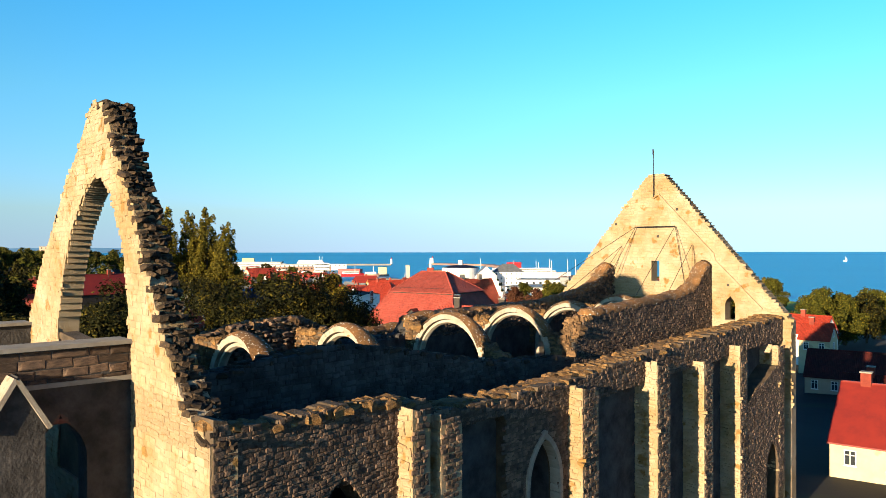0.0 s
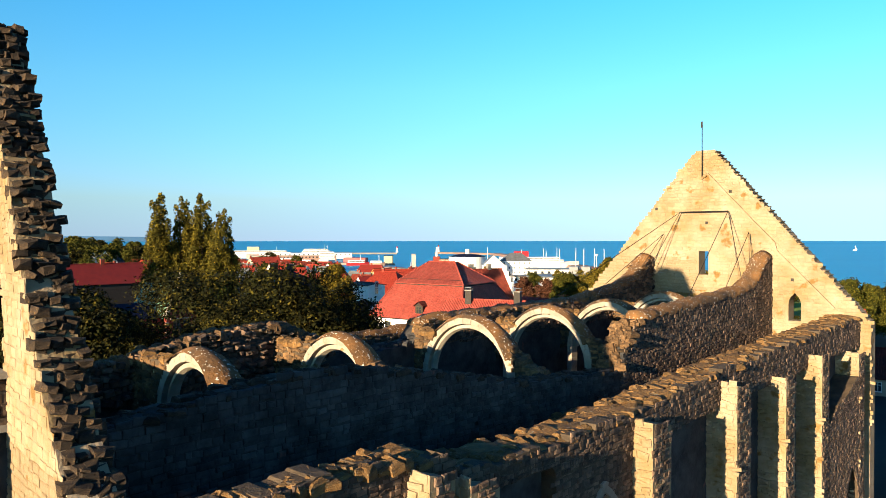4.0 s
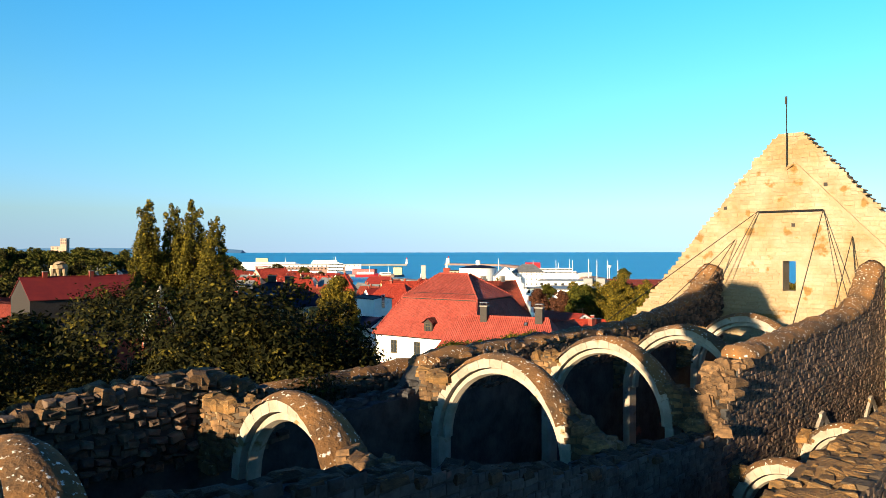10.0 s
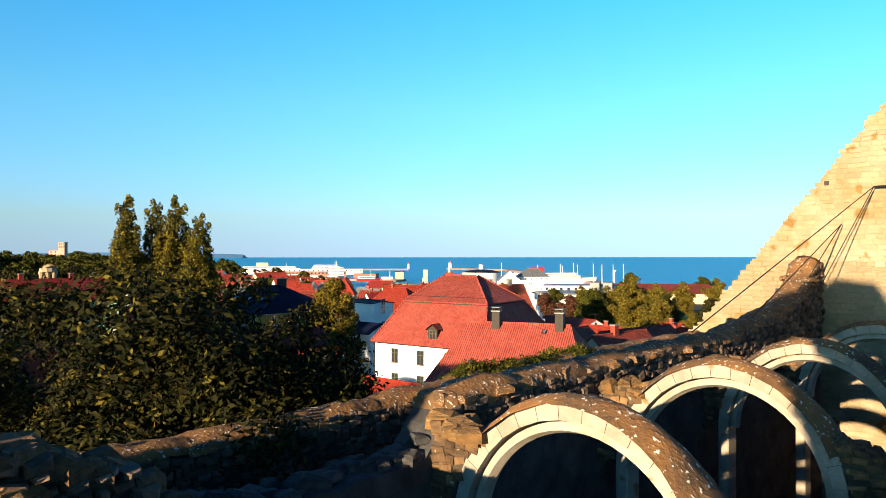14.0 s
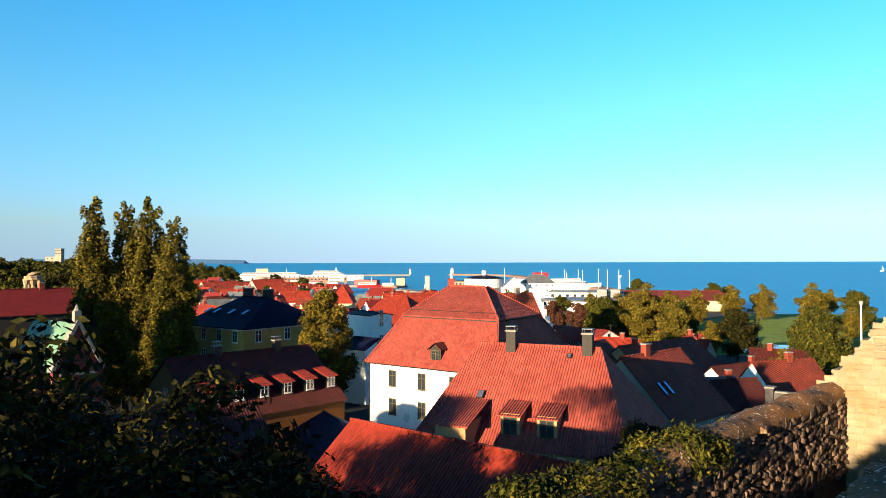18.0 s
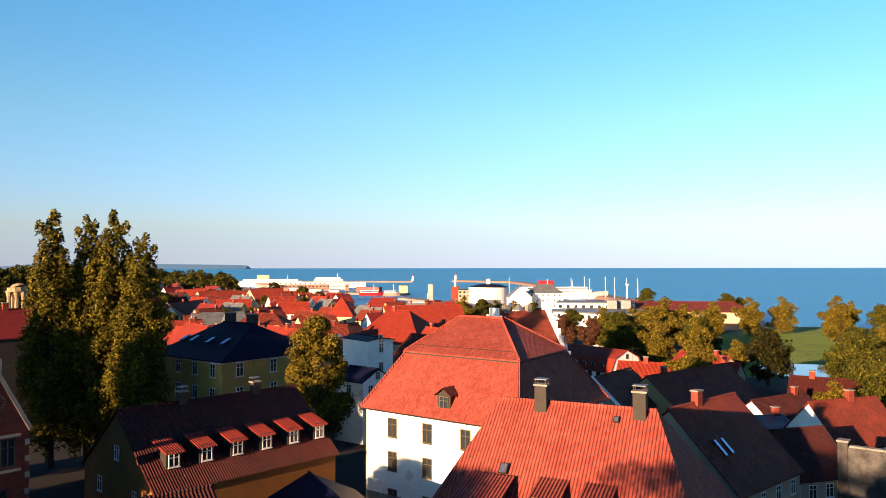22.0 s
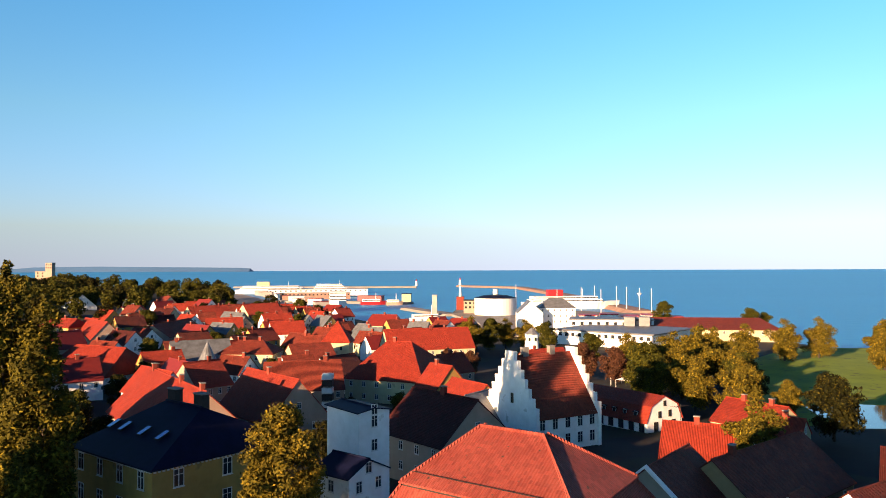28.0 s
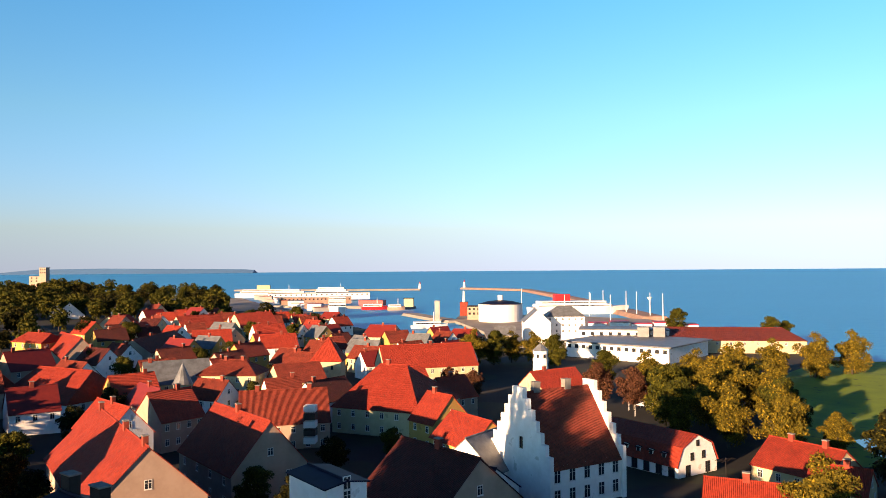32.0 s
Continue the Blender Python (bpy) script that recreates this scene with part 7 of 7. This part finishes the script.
for i in range(5):
    x0, y0 = 70 + i * 12, 560 - i * 4
    block("red_shed", "low shed with a flat red roof", x0, y0, 11, 14, -27.4, -22.8 + (i % 2) * 0.8, M_WHITE, M_REDP, -8)
for i, (x, y) in enumerate(((60, 640), (85, 690), (104, 740), (118, 715), (121, 690), (127, 672), (131, 650), (140, 730), (92, 640), (40, 800))):
    p = thing("flag_pole", "tall white pole on the quay", "pole", "quay poles", at=(x, y, 0))
    bm = bmesh.new()
    cyl(bm, (0, 0, -27.6), (0, 0, -9.0 if i != 7 else -15.0), 0.35, 0.18, 6)
    part("mast", bm, M_SHIP, p)
    if i == 7:
        bm = bmesh.new()
        cyl(bm, (0, 0, -17.5), (0, 0, -15.0), 0.4, 2.2, 8)
        part("lamp_head", bm, M_SHIP, p)
for i in range(7):
    p = thing("flag_pole", "white flag pole beside the hall", "pole", "park poles", at=(36.5 + i * 1.9, 305 + i * 2, 0))
    bm = bmesh.new()
    cyl(bm, (0, 0, -27.6), (0, 0, -20.0), 0.1, 0.06, 6)
    part("mast", bm, M_SHIP, p)

# distant wooded headland, far beyond the harbour
bm = bmesh.new()
prof = [(-2950, 0), (-2600, 30), (-2200, 34), (-1900, 30), (-1600, 27), (-1370, 24), (-1310, 20), (-1285, 0)]
lo = [bm.verts.new((x, 4600 + 0.05 * x, SEA + 6)) for x, h in prof]
hi_ = [bm.verts.new((x, 4640 + 0.05 * x, SEA + 10 + h)) for x, h in prof]
for i in range(len(prof) - 1):
    bm.faces.new((lo[i], lo[i + 1], hi_[i + 1], hi_[i]))
M_CAPE = mat("hazy_headland", (0.035, 0.10, 0.205), (0.03, 0.088, 0.185), 0.002, 1.0, 0.0)
tagged(part("backdrop", bm, M_CAPE, None), "hazy blue wooded headland on the horizon", "headland", kind="structure")
for x, y, w, d, z1 in ((-452, 878, 7, 7, 13.0), (-461, 884, 16, 10, 4.0)):
    block("hill_building", "pale block building above the wooded slope", x, y, w, d, -25, z1, M_PINK, M_GREY, wins=3, rows=2)
# vaulted ruin fragment above the roofs
rp = thing("ruin_fragment", "pale fragment of a vaulted ruin standing above the roofs", "ruin", at=(-160, 318, 0), yaw=20)
for x_, y_ in ((-2.3, -1.2), (2.2, -1.2), (0.2, -1.6), (-1.8, 1.8), (2.0, 1.8)):
    bm = bmesh.new()
    cyl(bm, (x_, y_, -24), (x_, y_, -9.6), 0.8, 0.65, 8)
    cyl(bm, (x_, y_, -9.6), (x_ * 0.95, y_ * 0.95, -7.4), 0.65, 1.25, 8)
    part("pillar", bm, M_LIME, rp)
bm = bmesh.new()
cyl(bm, (0, 0, -7.5), (-0.1, 0, -6.0), 3.3, 3.1, 11)
cyl(bm, (-0.1, 0, -6.0), (-0.5, 0.1, -4.9), 3.0, 1.3, 9)
part("vault", bm, M_LIME, rp)
